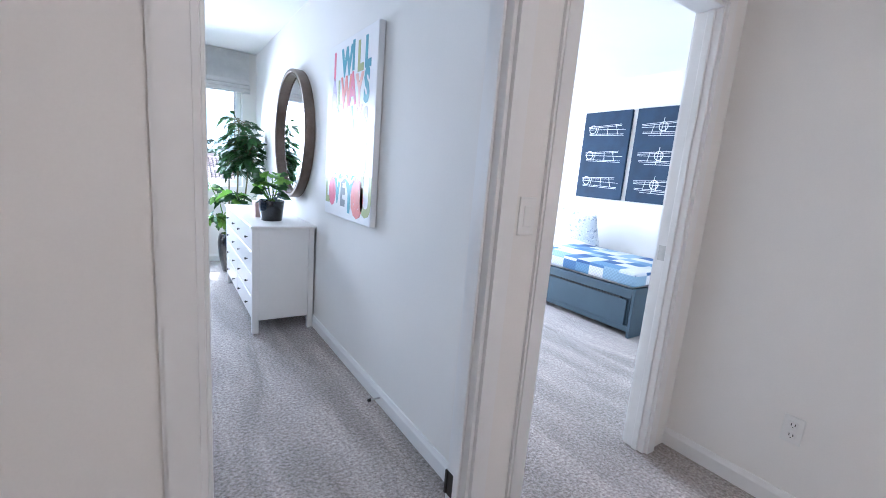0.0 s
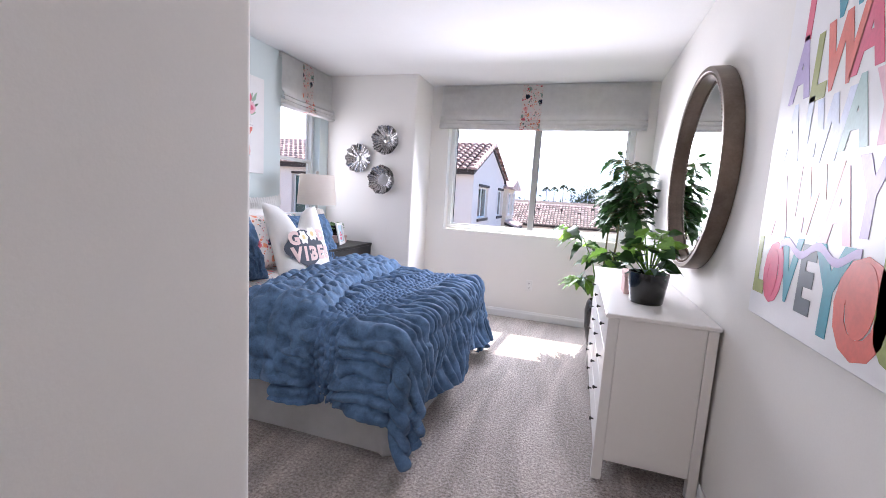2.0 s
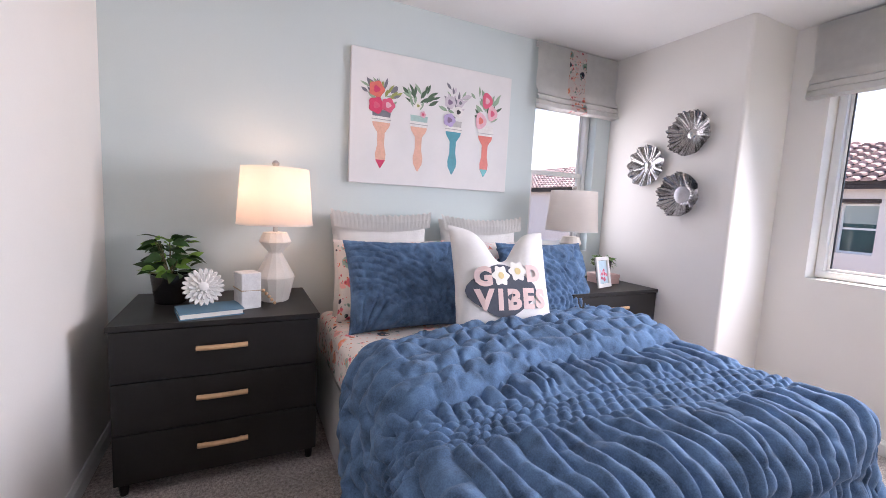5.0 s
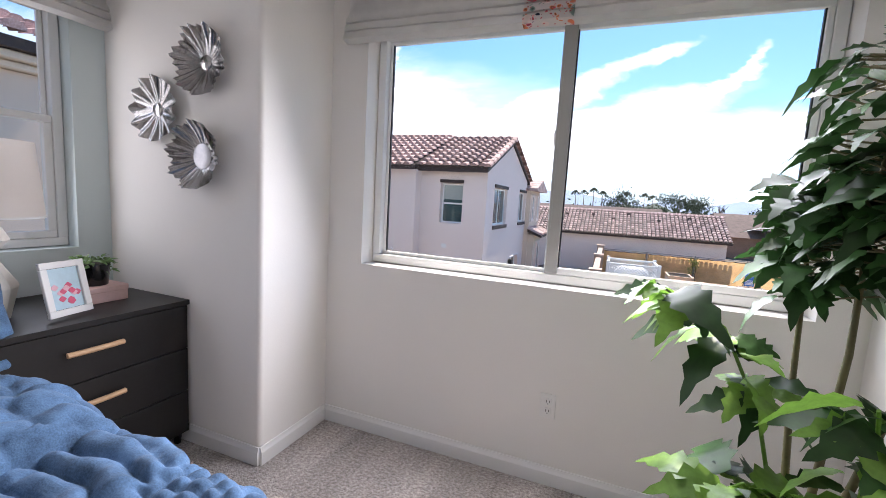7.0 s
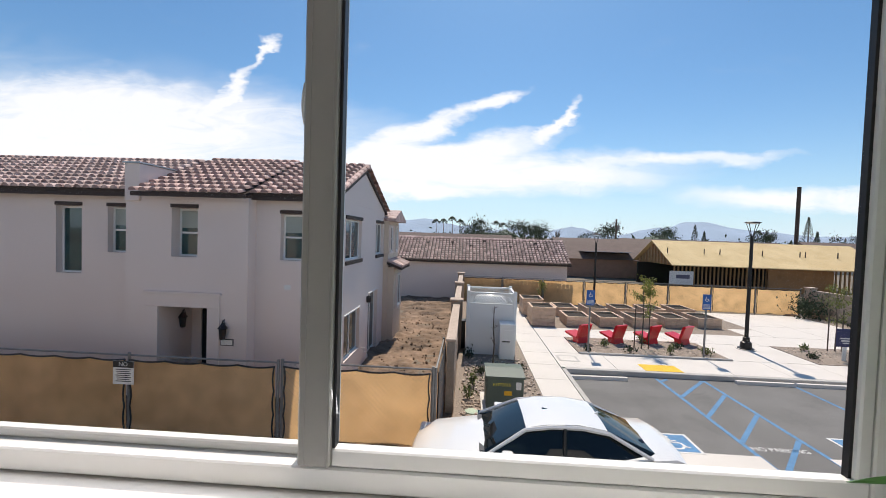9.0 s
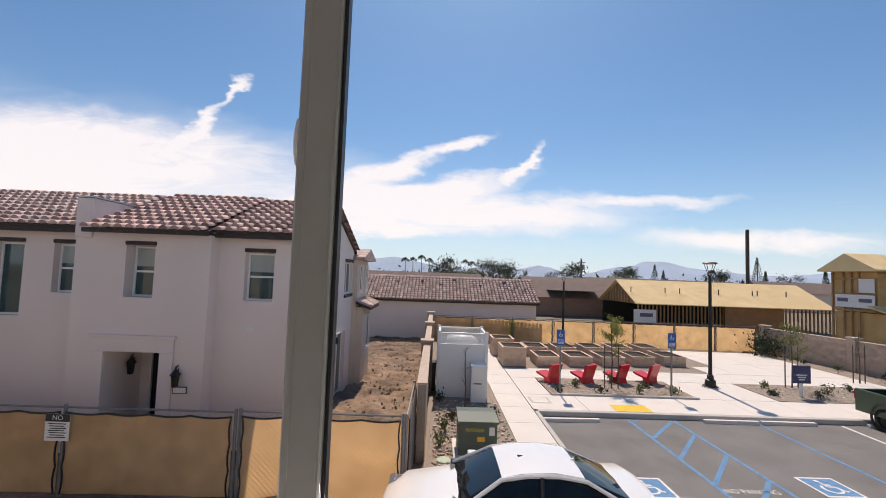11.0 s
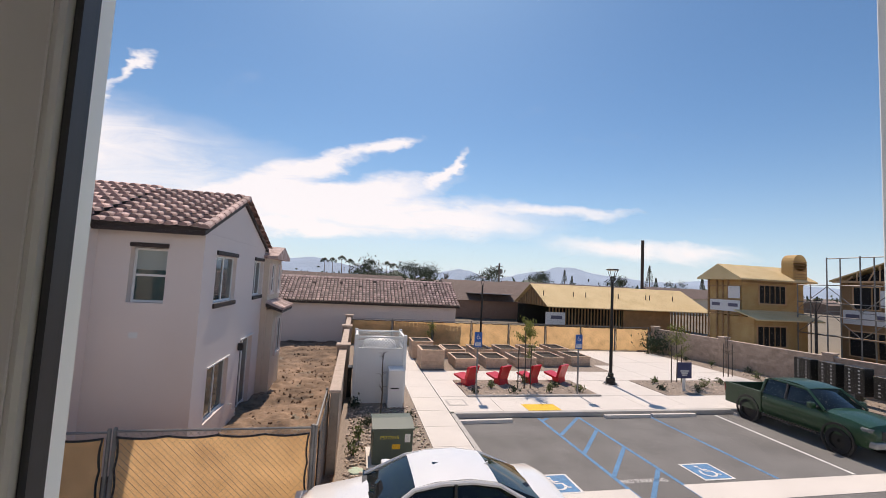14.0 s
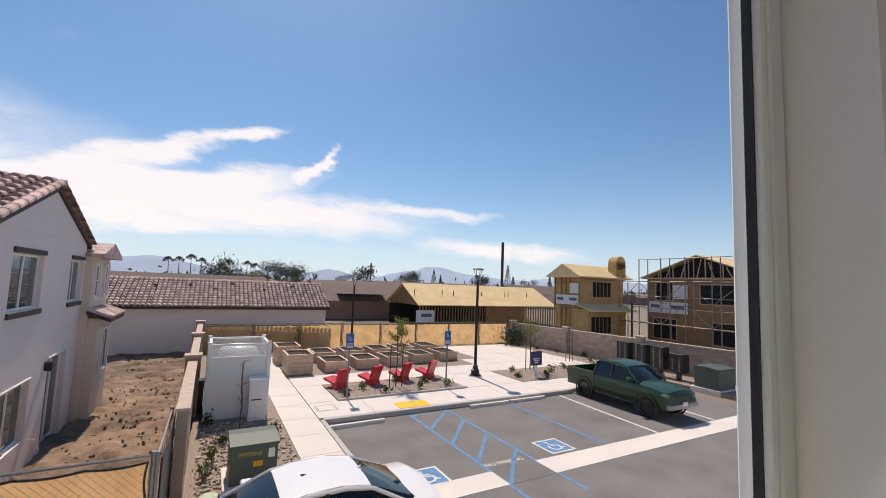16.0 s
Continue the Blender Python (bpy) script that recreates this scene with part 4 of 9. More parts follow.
def potted(name, label, pot_profile, m, pot_label, soil_z, soil_r, pot_mat=None, soil=None, smooth=50):
    p = thing(name, label, "plant", m=m)
    part("pot", lathe(pot_profile, 32, caps=True), pot_mat or POTBLACK, p, pot_label, smooth=smooth)
    part("soil", lathe([(soil_r, soil_z - 0.01), (soil_r * 0.6, soil_z + 0.006), (0.004, soil_z + 0.012)], 20, caps=False), soil or SOIL, p)
    return p


rng = random.Random(5)
tree = potted("floor_plant", "tall leafy plant in a glossy black floor vase", [(0.10, 0.0), (0.115, 0.01), (0.150, 0.18), (0.160, 0.33), (0.150, 0.40), (0.138, 0.43), (0.128, 0.43), (0.135, 0.38)], pose(0.73, 5.30, 0), "glossy black tapered vase", 0.40, 0.13, soil=MOSS)
big = [leaf_mesh(0.15, 0.056, 0.6, 0.36, LEAF), leaf_mesh(0.13, 0.050, 0.9, 0.32, LEAF), leaf_mesh(0.115, 0.042, 0.45, 0.38, LEAF)]
lime = [leaf_mesh(0.13, 0.048, 0.7, 0.36, LIME), leaf_mesh(0.10, 0.04, 0.5, 0.34, LIME)]
stems = [((0.0, 0.0, 0.40), (0.05, 0.03, 0.95), (0.06, 0.06, 1.35), (0.07, 0.04, 1.70)), ((0.03, -0.02, 0.40), (0.12, -0.05, 0.9), (0.16, -0.04, 1.25), (0.17, -0.08, 1.5)), ((-0.03, 0.02, 0.40), (-0.03, 0.10, 0.8), (-0.02, 0.16, 1.15), (-0.02, 0.20, 1.38)),
         ((-0.05, -0.03, 0.40), (-0.13, 0.0, 0.76), (-0.23, 0.02, 0.98), (-0.41, 0.04, 1.08)), ((-0.03, -0.06, 0.40), (-0.12, -0.10, 0.55), (-0.19, -0.16, 0.64), (-0.26, -0.2, 0.62)), ((0.02, -0.06, 0.40), (0.03, -0.14, 0.6), (0.02, -0.20, 0.82), (-0.02, -0.26, 0.92))]
for si, pts in enumerate(stems):
    part("stem", tube(pts, 0.011 if si < 3 else 0.006, 7, taper=0.004), STEM if si < 3 else LIME, tree, smooth=60)
    tall = si < 3
    count = 115 if tall else 34
    for i in range(count):
        t = rng.uniform(0.56, 1.0) if tall else rng.uniform(0.3, 1.0)
        k = min(int(t * 3), 2)
        f = t * 3 - k
        base = Vector(pts[k]).lerp(Vector(pts[k + 1]), f)
        a = rng.uniform(0, 2 * math.pi)
        r = rng.uniform(0.03, 0.17) if tall else rng.uniform(0.0, 0.04)
        out = Vector((math.cos(a), math.sin(a), rng.uniform(-0.15, 0.55)))
        tip = base + out * r
        if tip.x > 0.30:
            out.x, tip.x = -abs(out.x), 0.24
        if tip.y > 0.42:
            out.y, tip.y = -abs(out.y), 0.38
        if tall and tip.x < -0.03:
            tip.x, out.x = -0.03 + 0.3 * (tip.x + 0.03), out.x * 0.5
        if tall and tip.y < -0.06:
            tip.y, out.y = -0.06 + 0.3 * (tip.y + 0.06), out.y * 0.4
        use = rng.choice(big) if tall or rng.random() < 0.35 else rng.choice(lime)
        lf = new("leaf", use)
        lf.parent = tree
        s = rng.uniform(0.65, 1.0) * (1.0 if tall else 1.4)
        lf.matrix_local = Matrix.Translation(tip) @ place(out + Vector((0, 0, -0.15)), rng.uniform(-40, 40)) @ Matrix.Scale(s, 4)
        if tall and r > 0.06:
            part("leaf_stalk", tube([base, tip], 0.003, 5), STEM, tree)

# ---- dresser and what stands on it ----
WLAC = mat("white_lacquer", (0.78, 0.76, 0.73), 0.34, vary=0.012, scale=3, bump=0.04, bump_scale=50)
dr = thing("dresser", "white lacquered dresser with small dark knobs", "dresser", m=pose(0.605, 3.29, 0))
for y0 in (0.004, 1.490):
    part("side_panel", boxes((0.046, y0, 0.10, 0.399, y0 + 0.016, 0.785), bevel=0.002), WLAC, dr)
for x0, x1 in ((0.0, 0.045), (0.40, 0.44)):
    for y0 in (0.0, 1.465):
        part("leg", boxes((x0, y0, 0.0, x1, y0 + 0.045, 0.785), bevel=0.002), WLAC, dr)
part("carcass", boxes((0.047, 0.046, 0.10, 0.398, 1.464, 0.784)), WLAC, dr)
part("top", boxes((-0.012, -0.012, 0.787, 0.447, 1.522, 0.807), bevel=0.004), WLAC, dr)
for row, (z0, z1) in enumerate(((0.11, 0.272), (0.28, 0.442), (0.45, 0.612), (0.62, 0.778))):
    for col in range(2):
        y0 = 0.05 + col * 0.708
        f = part("drawer_front", boxes((0.002, y0, z0, 0.022, y0 + 0.702, z1), bevel=0.003), WLAC, dr)
        for ky in (0.16, 0.54):
            part("knob", lathe([(0.004, 0), (0.004, 0.010), (0.009, 0.014), (0.010, 0.019), (0.006, 0.022)], 12, m=Matrix.Translation((0.002, y0 + ky, (z0 + z1) / 2)) @ pose(0, 0, 0, 0, -90)), mat("dark_knob", (0.05, 0.045, 0.04), 0.35, 0.6), f, "small dark knob", smooth=50)

pp = potted("dresser_plant", "leafy plant in a square-shouldered black pot", [(0.072, 0.0), (0.078, 0.004), (0.096, 0.150), (0.096, 0.158), (0.088, 0.158), (0.086, 0.13)], pose(0.80, 3.62, 0.807), "matte black pot", 0.135, 0.085)
rl = [leaf_mesh(0.12, 0.074, 0.4, 0.0, LEAF, 7, 0.22), leaf_mesh(0.13, 0.080, 0.3, 0.0, LIME, 7, 0.22)]
gl = leaf_mesh(0.10, 0.03, 0.9, 0.0, mat("grey_green_leaf", (0.12, 0.19, 0.15), 0.5, vary=0.15, per_object=0.2, trans=0.2), 7)
for i in range(74):
    a = i * 2.4
    h = rng.uniform(0.0, 1.0)
    base = Vector((0.035 * math.cos(a), 0.035 * math.sin(a), 0.14 + 0.20 * h))
    out = Vector((math.cos(a), math.sin(a), rng.uniform(-0.2, 0.9)))
    lf = new("leaf", gl if h < 0.22 else rng.choice((rl[0], rl[0], rl[1])))
    lf.parent = pp
    tip = base + out * rng.uniform(0.01, 0.07)
    lf.matrix_local = Matrix.Translation(tip) @ place(out, rng.uniform(-50, 50)) @ Matrix.Scale(rng.uniform(0.42, 0.70), 4)
    if i % 3 == 0:
        part("stem", tube([(0, 0, 0.13), tip], 0.003, 5), LIME, pp)
PINK = mat("pink_paper", (0.72, 0.50, 0.47), 0.8, vary=0.05)
tray = thing("keepsake_box", "small dusty-pink box behind the potted plant", "box", m=pose(0.80, 3.86, 0.807))
part("body", boxes((-0.09, -0.07, 0, 0.09, 0.07, 0.09), bevel=0.003), PINK, tray)
part("lid", boxes((-0.094, -0.074, 0.0905, 0.094, 0.074, 0.125), bevel=0.004), PINK, tray)

# ---- round mirror ----
BRONZE = mat("brushed_bronze", (0.16, 0.125, 0.10), 0.42, 0.85, vary=0.15, scale=12, bump=0.1, bump_scale=90)
MIRROR = mat("mirror_silver", (0.88, 0.89, 0.89), 0.02, 1.0, vary=0.0)
MIRROR.node_tree.nodes["Principled BSDF"].inputs["Roughness"].default_value = 0.0
for l in list(MIRROR.node_tree.links):
    if l.to_socket.name == "Roughness":
        MIRROR.node_tree.links.remove(l)
mi = thing("round_mirror", "large round mirror in a deep bronze frame", "mirror", m=Matrix(((0, 0, -1, XR), (-1, 0, 0, 3.90), (0, 1, 0, 1.50), (0, 0, 0, 1))))
part("frame", lathe([(0.515, 0.0), (0.525, 0.004), (0.525, 0.074), (0.520, 0.080), (0.500, 0.080), (0.494, 0.074), (0.492, 0.03), (0.492, 0.0)], 96, caps=False), BRONZE, mi, smooth=40)
part("glass", lathe([(0.492, 0.03), (0.491, 0.034)], 96), MIRROR, mi, "clear mirror glass")
bead = bmesh.new()
for i in range(150):
    a = 2 * math.pi * i / 150
    bmesh.ops.create_icosphere(bead, subdivisions=1, radius=0.0075, matrix=Matrix.Translation((0.490 * math.cos(a), 0.490 * math.sin(a), 0.074)))
part("bead_trim", bead, BRONZE, mi, "row of small metal beads", smooth=True)

# ---- slogan canvas on the long wall ----
CANVAS = mat("painted_canvas", (0.80, 0.79, 0.79), 0.85, vary=0.02, bump=0.35, bump_scale=380)
art = thing("slogan_canvas", "white canvas with multicoloured hand-cut lettering", "wall art", m=Matrix(((0, 0, -1, XR), (-1, 0, 0, 2.598), (0, 1, 0, 1.483), (0, 0, 0, 1))))
part("canvas", boxes((-0.385, -0.528, 0.003, 0.385, 0.528, 0.04), bevel=0.004), mat("satin_canvas", (0.80, 0.79, 0.79), 0.34, vary=0.02, bump=0.10, bump_scale=380), art)
ink = lambda n, c: mat("ink_" + n, c, 0.42, vary=0.06, scale=20)
CORAL, ROSE, TEALI, OLIVE, LILAC, MINT, SLATE, PALEP, SALMON, PALEB = (ink("coral", (0.72, 0.17, 0.13)), ink("rose", (0.70, 0.11, 0.20)), ink("teal", (0.05, 0.30, 0.38)), ink("olive", (0.34, 0.37, 0.12)), ink("lilac", (0.45, 0.36, 0.60)), ink("mint", (0.38, 0.55, 0.52)),
                                                                        ink("slate", (0.11, 0.13, 0.15)), ink("pale_pink", (0.78, 0.45, 0.52)), ink("salmon", (0.78, 0.42, 0.34)), ink("pale_blue", (0.62, 0.68, 0.82)))
lines = (("I WILL", 0.395, 0.21, (ROSE, TEALI, TEALI, OLIVE, TEALI)), ("ALWAYS", 0.215, 0.24, (LILAC, OLIVE, CORAL, ROSE, SALMON, TEALI)), ("ALWAYS", 0.035, 0.22, (PALEB, PALEB, PALEB, MINT, PALEP, LILAC)),
         ("ALWAYS", -0.165, 0.24, (PALEP, PALEP, SALMON, PALEP, LILAC, MINT)), ("LOVE", -0.37, 0.24, (OLIVE, ROSE, TEALI, SLATE)), ("YOU", -0.39, 0.30, (TEALI, CORAL, OLIVE)))
for text, y, s, inks in lines:
    chars = [c for c in text]
    if text == "LOVE":
        xs = [-0.335 + 0.095 * i for i in range(4)]
    elif text == "YOU":
        xs = [0.06 + 0.125 * i for i in range(3)]
    else:
        span = 0.62
        xs = [-span / 2 + span * (i + 0.5) / len(chars) for i in range(len(chars))]
    k = 0
    for c, x in zip(chars, xs):
        if c == " ":
            continue
        writing("letter", c, s, inks[k], Matrix.Translation((x, y + 0.012 * math.sin(k * 2.2 + y * 9), 0.0405)), art, 0.0006, 0.66 if text not in ("YOU", "I WILL") else 0.78, 0.011)
        k += 1
for cx, cy, rx, ry, ma in ((-0.24, -0.375, 0.030, 0.075, ROSE), (0.185, -0.37, 0.050, 0.085, CORAL), (0.02, 0.22, 0.0, 0.0, ROSE)):
    if rx:
        part("letter_fill", prism(ring_outline(cx, cy, rx, ry, 24), 0.0012, Matrix.Translation((0, 0, 0.0405))), ma, art)
wave = [(-0.22 + 0.02 * i, -0.275 + 0.016 * math.sin(i * 0.75)) for i in range(20)]
part("swash", prism(wave + [(x, y - 0.022) for x, y in reversed(wave)], 0.0011, Matrix.Translation((0, 0, 0.0405))), LILAC, art)

# ---- paintbrush canvas over the bed ----
pc = thing("paintbrush_canvas", "white canvas of four paintbrushes bristling with flowers", "wall art", m=facing(XL, 3.782, 1.781))
part("canvas", boxes((-0.568, -0.398, 0.003, 0.568, 0.398, 0.034), bevel=0.003), CANVAS, pc)
SAGE, DLEAF, PEACH, HOT, DUSK, WHITEP, GREYP, TURQ, PETALW, VIOLET, DARKI = (ink("sage", (0.30, 0.42, 0.30)), ink("dark_leaf", (0.07, 0.13, 0.08)), ink("peach", (0.78, 0.45, 0.34)), ink("hot_pink", (0.68, 0.05, 0.14)), ink("dusk", (0.20, 0.20, 0.24)),
                                                                             ink("white", (0.80, 0.78, 0.76)), ink("grey", (0.45, 0.44, 0.44)), ink("turquoise", (0.10, 0.42, 0.44)), ink("petal", (0.62, 0.56, 0.62)), ink("violet", (0.25, 0.17, 0.28)), ink("dark", (0.03, 0.03, 0.04)))


def daub(nm, outline, z, ma):
    part(nm, prism(outline, 0.0007, Matrix.Translation((0, 0, 0.0342 + z))), ma, pc)


def leaf_outline(x, y, ang, ln, wd):
    c, s = math.cos(ang), math.sin(ang)
    pts = [(t * ln, wd * math.sin(math.pi * t)) for t in (0, 0.25, 0.5, 0.75, 1)] + [(t * ln, -wd * math.sin(math.pi * t)) for t in (0.75, 0.5, 0.25)]
    return [(x + a * c - b * s, y + a * s + b * c) for a, b in pts]


brushes = ((-0.375, PEACH, HOT, DUSK, (SAGE, OLIVE, DUSK)), (-0.125, PEACH, PEACH, MINT, (DLEAF, SAGE, DLEAF)), (0.125, TEALI, TEALI, GREYP, (PETALW, DUSK, SAGE)), (0.375, CORAL, TURQ, WHITEP, (SAGE, DLEAF, SAGE)))
for bi, (x, handle, tip, bristle, greens) in enumerate(brushes):
    hx = [(0.058, -0.02), (0.052, -0.045), (0.024, -0.085), (0.022, -0.16), (0.034, -0.215), (0.030, -0.255), (0.0, -0.305)]
    daub("brush_handle", [(x + a, b) for a, b in hx] + [(x - a, b) for a, b in reversed(hx[:-1])], 0.0, handle)
    daub("handle_tip", [(x + 0.031, -0.25), (x, -0.305), (x - 0.031, -0.25)] if bi in (0, 3) else [(x + 0.012, -0.29), (x, -0.305), (x - 0.012, -0.29)], 0.0008, tip)
    daub("bristles", [(x - 0.056, 0.0), (x + 0.056, 0.0), (x + 0.060, 0.05), (x - 0.060, 0.05)], 0.0, bristle)
    daub("ferrule", [(x - 0.062, -0.022), (x + 0.062, -0.022), (x + 0.060, 0.012), (x - 0.060, 0.012)], 0.0008, WHITEP)
    daub("ferrule_line", [(x - 0.062, -0.008), (x + 0.062, -0.008), (x + 0.062, -0.003), (x - 0.062, -0.003)], 0.0016, GREYP)
    r2 = random.Random(bi)
    for i in range(26):
        a = math.pi / 2 + r2.uniform(-1.15, 1.15)
        st = Vector((x + r2.uniform(-0.04, 0.04), 0.05 + r2.uniform(0, 0.08)))
        d0 = r2.uniform(0.02, 0.13)
        daub("painted_leaf", leaf_outline(st.x + d0 * math.cos(a) * 0.8, st.y + d0 * math.sin(a), a + r2.uniform(-0.4, 0.4), r2.uniform(0.045, 0.085), r2.uniform(0.007, 0.013)), 0.0008 + 0.00004 * i, r2.choice(greens))
    if bi == 0:
        fl = [(-0.035, 0.17, 0.048, CORAL, HOT), (-0.035, 0.075, 0.048, HOT, ROSE), (0.04, 0.085, 0.042, ROSE, PALEP)]
    elif bi == 1:
        fl = [(-0.01, 0.11, 0.022, CREAM, OLIVE), (0.025, 0.06, 0.02, PALEP, ROSE)]
    elif bi == 2:
        fl = [(-0.035, 0.165, 0.04, PETALW, VIOLET), (0.03, 0.11, 0.036, WHITEP, DARKI), (-0.035, 0.05, 0.042, LILAC, VIOLET), (0.04, 0.17, 0.028, PETALW, DUSK)]
    else:
        fl = [(0.0, 0.215, 0.040, ROSE, PALEP), (0.045, 0.135, 0.038, PALEP, ROSE), (-0.045, 0.075, 0.042, PALEP, CORAL)]
    for j, (fx, fy, fr, c1, c2) in enumerate(fl):
        ry = fr * (1.3 if bi == 3 else 1.0)
        daub("painted_bloom", ring_outline(x + fx, fy, fr, ry, 30, 5 if bi != 3 else 3, 0.10), 0.0022 + j * 0.0016, c1)
        daub("bloom_heart", ring_outline(x + fx, fy, fr * 0.42, ry * 0.42, 16, 3, 0.15), 0.003 + j * 0.0016, c2)

# ---- silver wall flowers ----
SILVER = mat("polished_silver", (0.50, 0.49, 0.49), 0.10, 1.0, vary=0.06, scale=25)


def silver_bowl(m, lobes, cup, label):
    b = thing("wall_bowl", label, "wall ornament", "silver wall flowers", m=m)
    bm = bmesh.new()
    seg, rad = 96, 14
    rows = []
    for i in range(rad + 1):
        t = 0.12 + 0.88 * i / rad
        ring = []
        for k in range(seg):
            a = 2 * math.pi * k / seg
            wavy = math.sin(lobes * a)
            fineq = math.sin(lobes * 4 * a)
            r = 0.150 * t * (1 + (0.022 * wavy + 0.022 * fineq) * t * t)
            z = 0.008 + cup * t * t + 0.013 * wavy * t ** 2 + 0.010 * fineq * t * t
            ring.append(bm.verts.new((r * math.cos(a), r * math.sin(a), z)))
        rows.append(ring)
    for p, q in zip(rows, rows[1:]):
        for k in range(seg):
            bm.faces.new((p[k], p[(k + 1) % seg], q[(k + 1) % seg], q[k]))
    bmesh.ops.solidify(bm, geom=bm.faces[:], thickness=0.002)
    part("petals", bm, SILVER, b, smooth=60)
    part("centre", lathe([(0.030, 0.0), (0.034, 0.010), (0.028, 0.016), (0.004, 0.018)] if cup < 0.05 else [(0.055, 0.0), (0.058, 0.018), (0.052, 0.020), (0.004, 0.016)], 32), SILVER if cup < 0.05 else mat("dark_silver", (0.32, 0.32, 0.34), 0.3, 1.0), b, smooth=50)
    return b


def north_face(x, z, roll=0.0):
    return Matrix(((1, 0, 0, x), (0, 0, -1, YP), (0, 1, 0, z), (0, 0, 0, 1))) @ pose(0, 0, 0, 0, 0, roll)


silver_bowl(north_face(-1.55, 1.83), 7, 0.045, "polished silver wall bowl with ruffled petals")
silver_bowl(north_face(-1.87, 1.635, 20), 12, 0.030, "polished silver wall bowl with fine flutes")
silver_bowl(north_face(-1.57, 1.42, 40), 9, 0.062, "polished silver wall bowl with a flat dark centre")

# ---- things on the nightstands ----
TOP = 0.738
ONE = potted("nightstand_plant", "bushy green plant in a matte black pot", [(0.06, 0.0), (0.065, 0.004), (0.082, 0.14), (0.076, 0.14), (0.074, 0.12)], pose(-2.04, 2.32, TOP), "matte black pot", 0.125, 0.074)
sm = [leaf_mesh(0.075, 0.024, 0.5, 0.0, LEAF, 6), leaf_mesh(0.065, 0.02, 0.3, 0.0, LIME, 6)]
for i in range(90):
    a = rng.uniform(0, 2 * math.pi)
    h = rng.uniform(0.0, 1.0)
    rr = rng.uniform(0.02, 0.12) * (1 - 0.4 * h)
    tip = Vector((rr * math.cos(a), rr * math.sin(a), 0.14 + 0.17 * h))
    if tip.x < -0.16:
        tip.x = -0.15
    lf = new("leaf", sm[0] if rng.random() < 0.75 else sm[1])
    lf.parent = ONE
    lf.matrix_local = Matrix.Translation(tip) @ place((math.cos(a), math.sin(a), rng.uniform(-0.1, 0.8)), rng.uniform(-60, 60)) @ Matrix.Scale(rng.uniform(0.7, 1.1), 4)
    if i % 6 == 0:
        part("stem", tube([(0, 0, 0.12), tip], 0.0025, 5), STEM, ONE)
BOOKBLUE = mat("book_cloth", (0.10, 0.21, 0.30), 0.8, vary=0.06, bump=0.3, bump_scale=300)
book = thing("book", "blue cloth-bound book lying flat", "book", m=pose(-1.78, 2.50, TOP, 0, 0, 12))
part("cover", boxes((-0.085, -0.125, 0.0, 0.085, 0.125, 0.004), (-0.085, -0.125, 0.024, 0.085, 0.125, 0.028), (-0.085, -0.125, 0.004, -0.08, 0.125, 0.024)), BOOKBLUE, book)
part("pages", boxes((-0.08, -0.12, 0.0045, 0.08, 0.12, 0.0235)), CREAM, book)
PLASTER = mat("white_plaster", (0.80, 0.79, 0.77), 0.8, vary=0.04, bump=0.3, bump_scale=90)
fo = thing("flower_ornament", "white carved flower ornament leaning on the book", "ornament", m=facing(-1.80, 2.475, TOP + 0.028 + 0.088, 16, 8))
for ring_i, (r, n, z) in enumerate(((0.055, 22, 0.0), (0.040, 16, 0.010), (0.024, 10, 0.018))):
    pet = prism(ring_outline(0, 0, r * 0.62, r * 0.20, 10), 0.009)
    bmesh.ops.bevel(pet, geom=[e for e in pet.edges if e.is_boundary is False], offset=0.002, segments=1, affect="EDGES")
    me = mesh_of(pet, "petal", PLASTER, smooth=40)
    for i in range(n):
        p = part("petal", me, PLASTER, fo)
        p.matrix_local = pose(0, 0, z, 0, 0, 360 * i / n) @ pose(r * 0.98, 0, 0, 0, -18, 0)
part("heart", lathe([(0.022, 0.015), (0.020, 0.03), (0.010, 0.036), (0.002, 0.037)], 16), PLASTER, fo, smooth=True)
blk = thing("wooden_block", "whitewashed wooden block tied with string", "ornament", m=pose(-1.86, 2.655, TOP + 0.0, 0, 0, 20))
part("block", boxes((-0.05, -0.045, 0.0, 0.05, 0.045, 0.17), bevel=0.003), mat("whitewash", (0.70, 0.70, 0.70), 0.8, vary=0.08, scale=30, bump=0.5, bump_scale=160), blk)
part("string", tube([(0.052, -0.047, 0.09), (0.052, 0.047, 0.085), (-0.052, 0.047, 0.09), (-0.052, -0.047, 0.095), (0.052, -0.047, 0.09)], 0.003, 6), mat("jute", (0.45, 0.36, 0.26), 0.9), blk, "grey-brown string")
for i in range(5):
    part("bead", lathe([(0.003, -0.008), (0.008, -0.003), (0.008, 0.003), (0.003, 0.008)], 8, m=Matrix.Translation((0.05 + 0.004 * i, 0.055 + 0.012 * i, 0.082 - 0.016 * i))), PINE, blk, "small wooden bead", smooth=True)
ph = thing("photo_frame", "white picture frame with a pink floral print", "picture frame", m=facing(-1.80, 4.935, TOP + 0.0, 12, 14) @ pose(0, 0.115, 0.012))
part("frame", boxes((-0.085, -0.108, 0, 0.085, -0.082, 0.014), (-0.085, 0.082, 0, 0.085, 0.108, 0.014), (-0.085, -0.082, 0, -0.059, 0.082, 0.014), (0.059, -0.082, 0, 0.085, 0.082, 0.014), bevel=0.002), TRIM, ph)
part("backing", boxes((-0.08, -0.10, -0.004, 0.08, 0.10, -0.0005)), BLACK, ph)
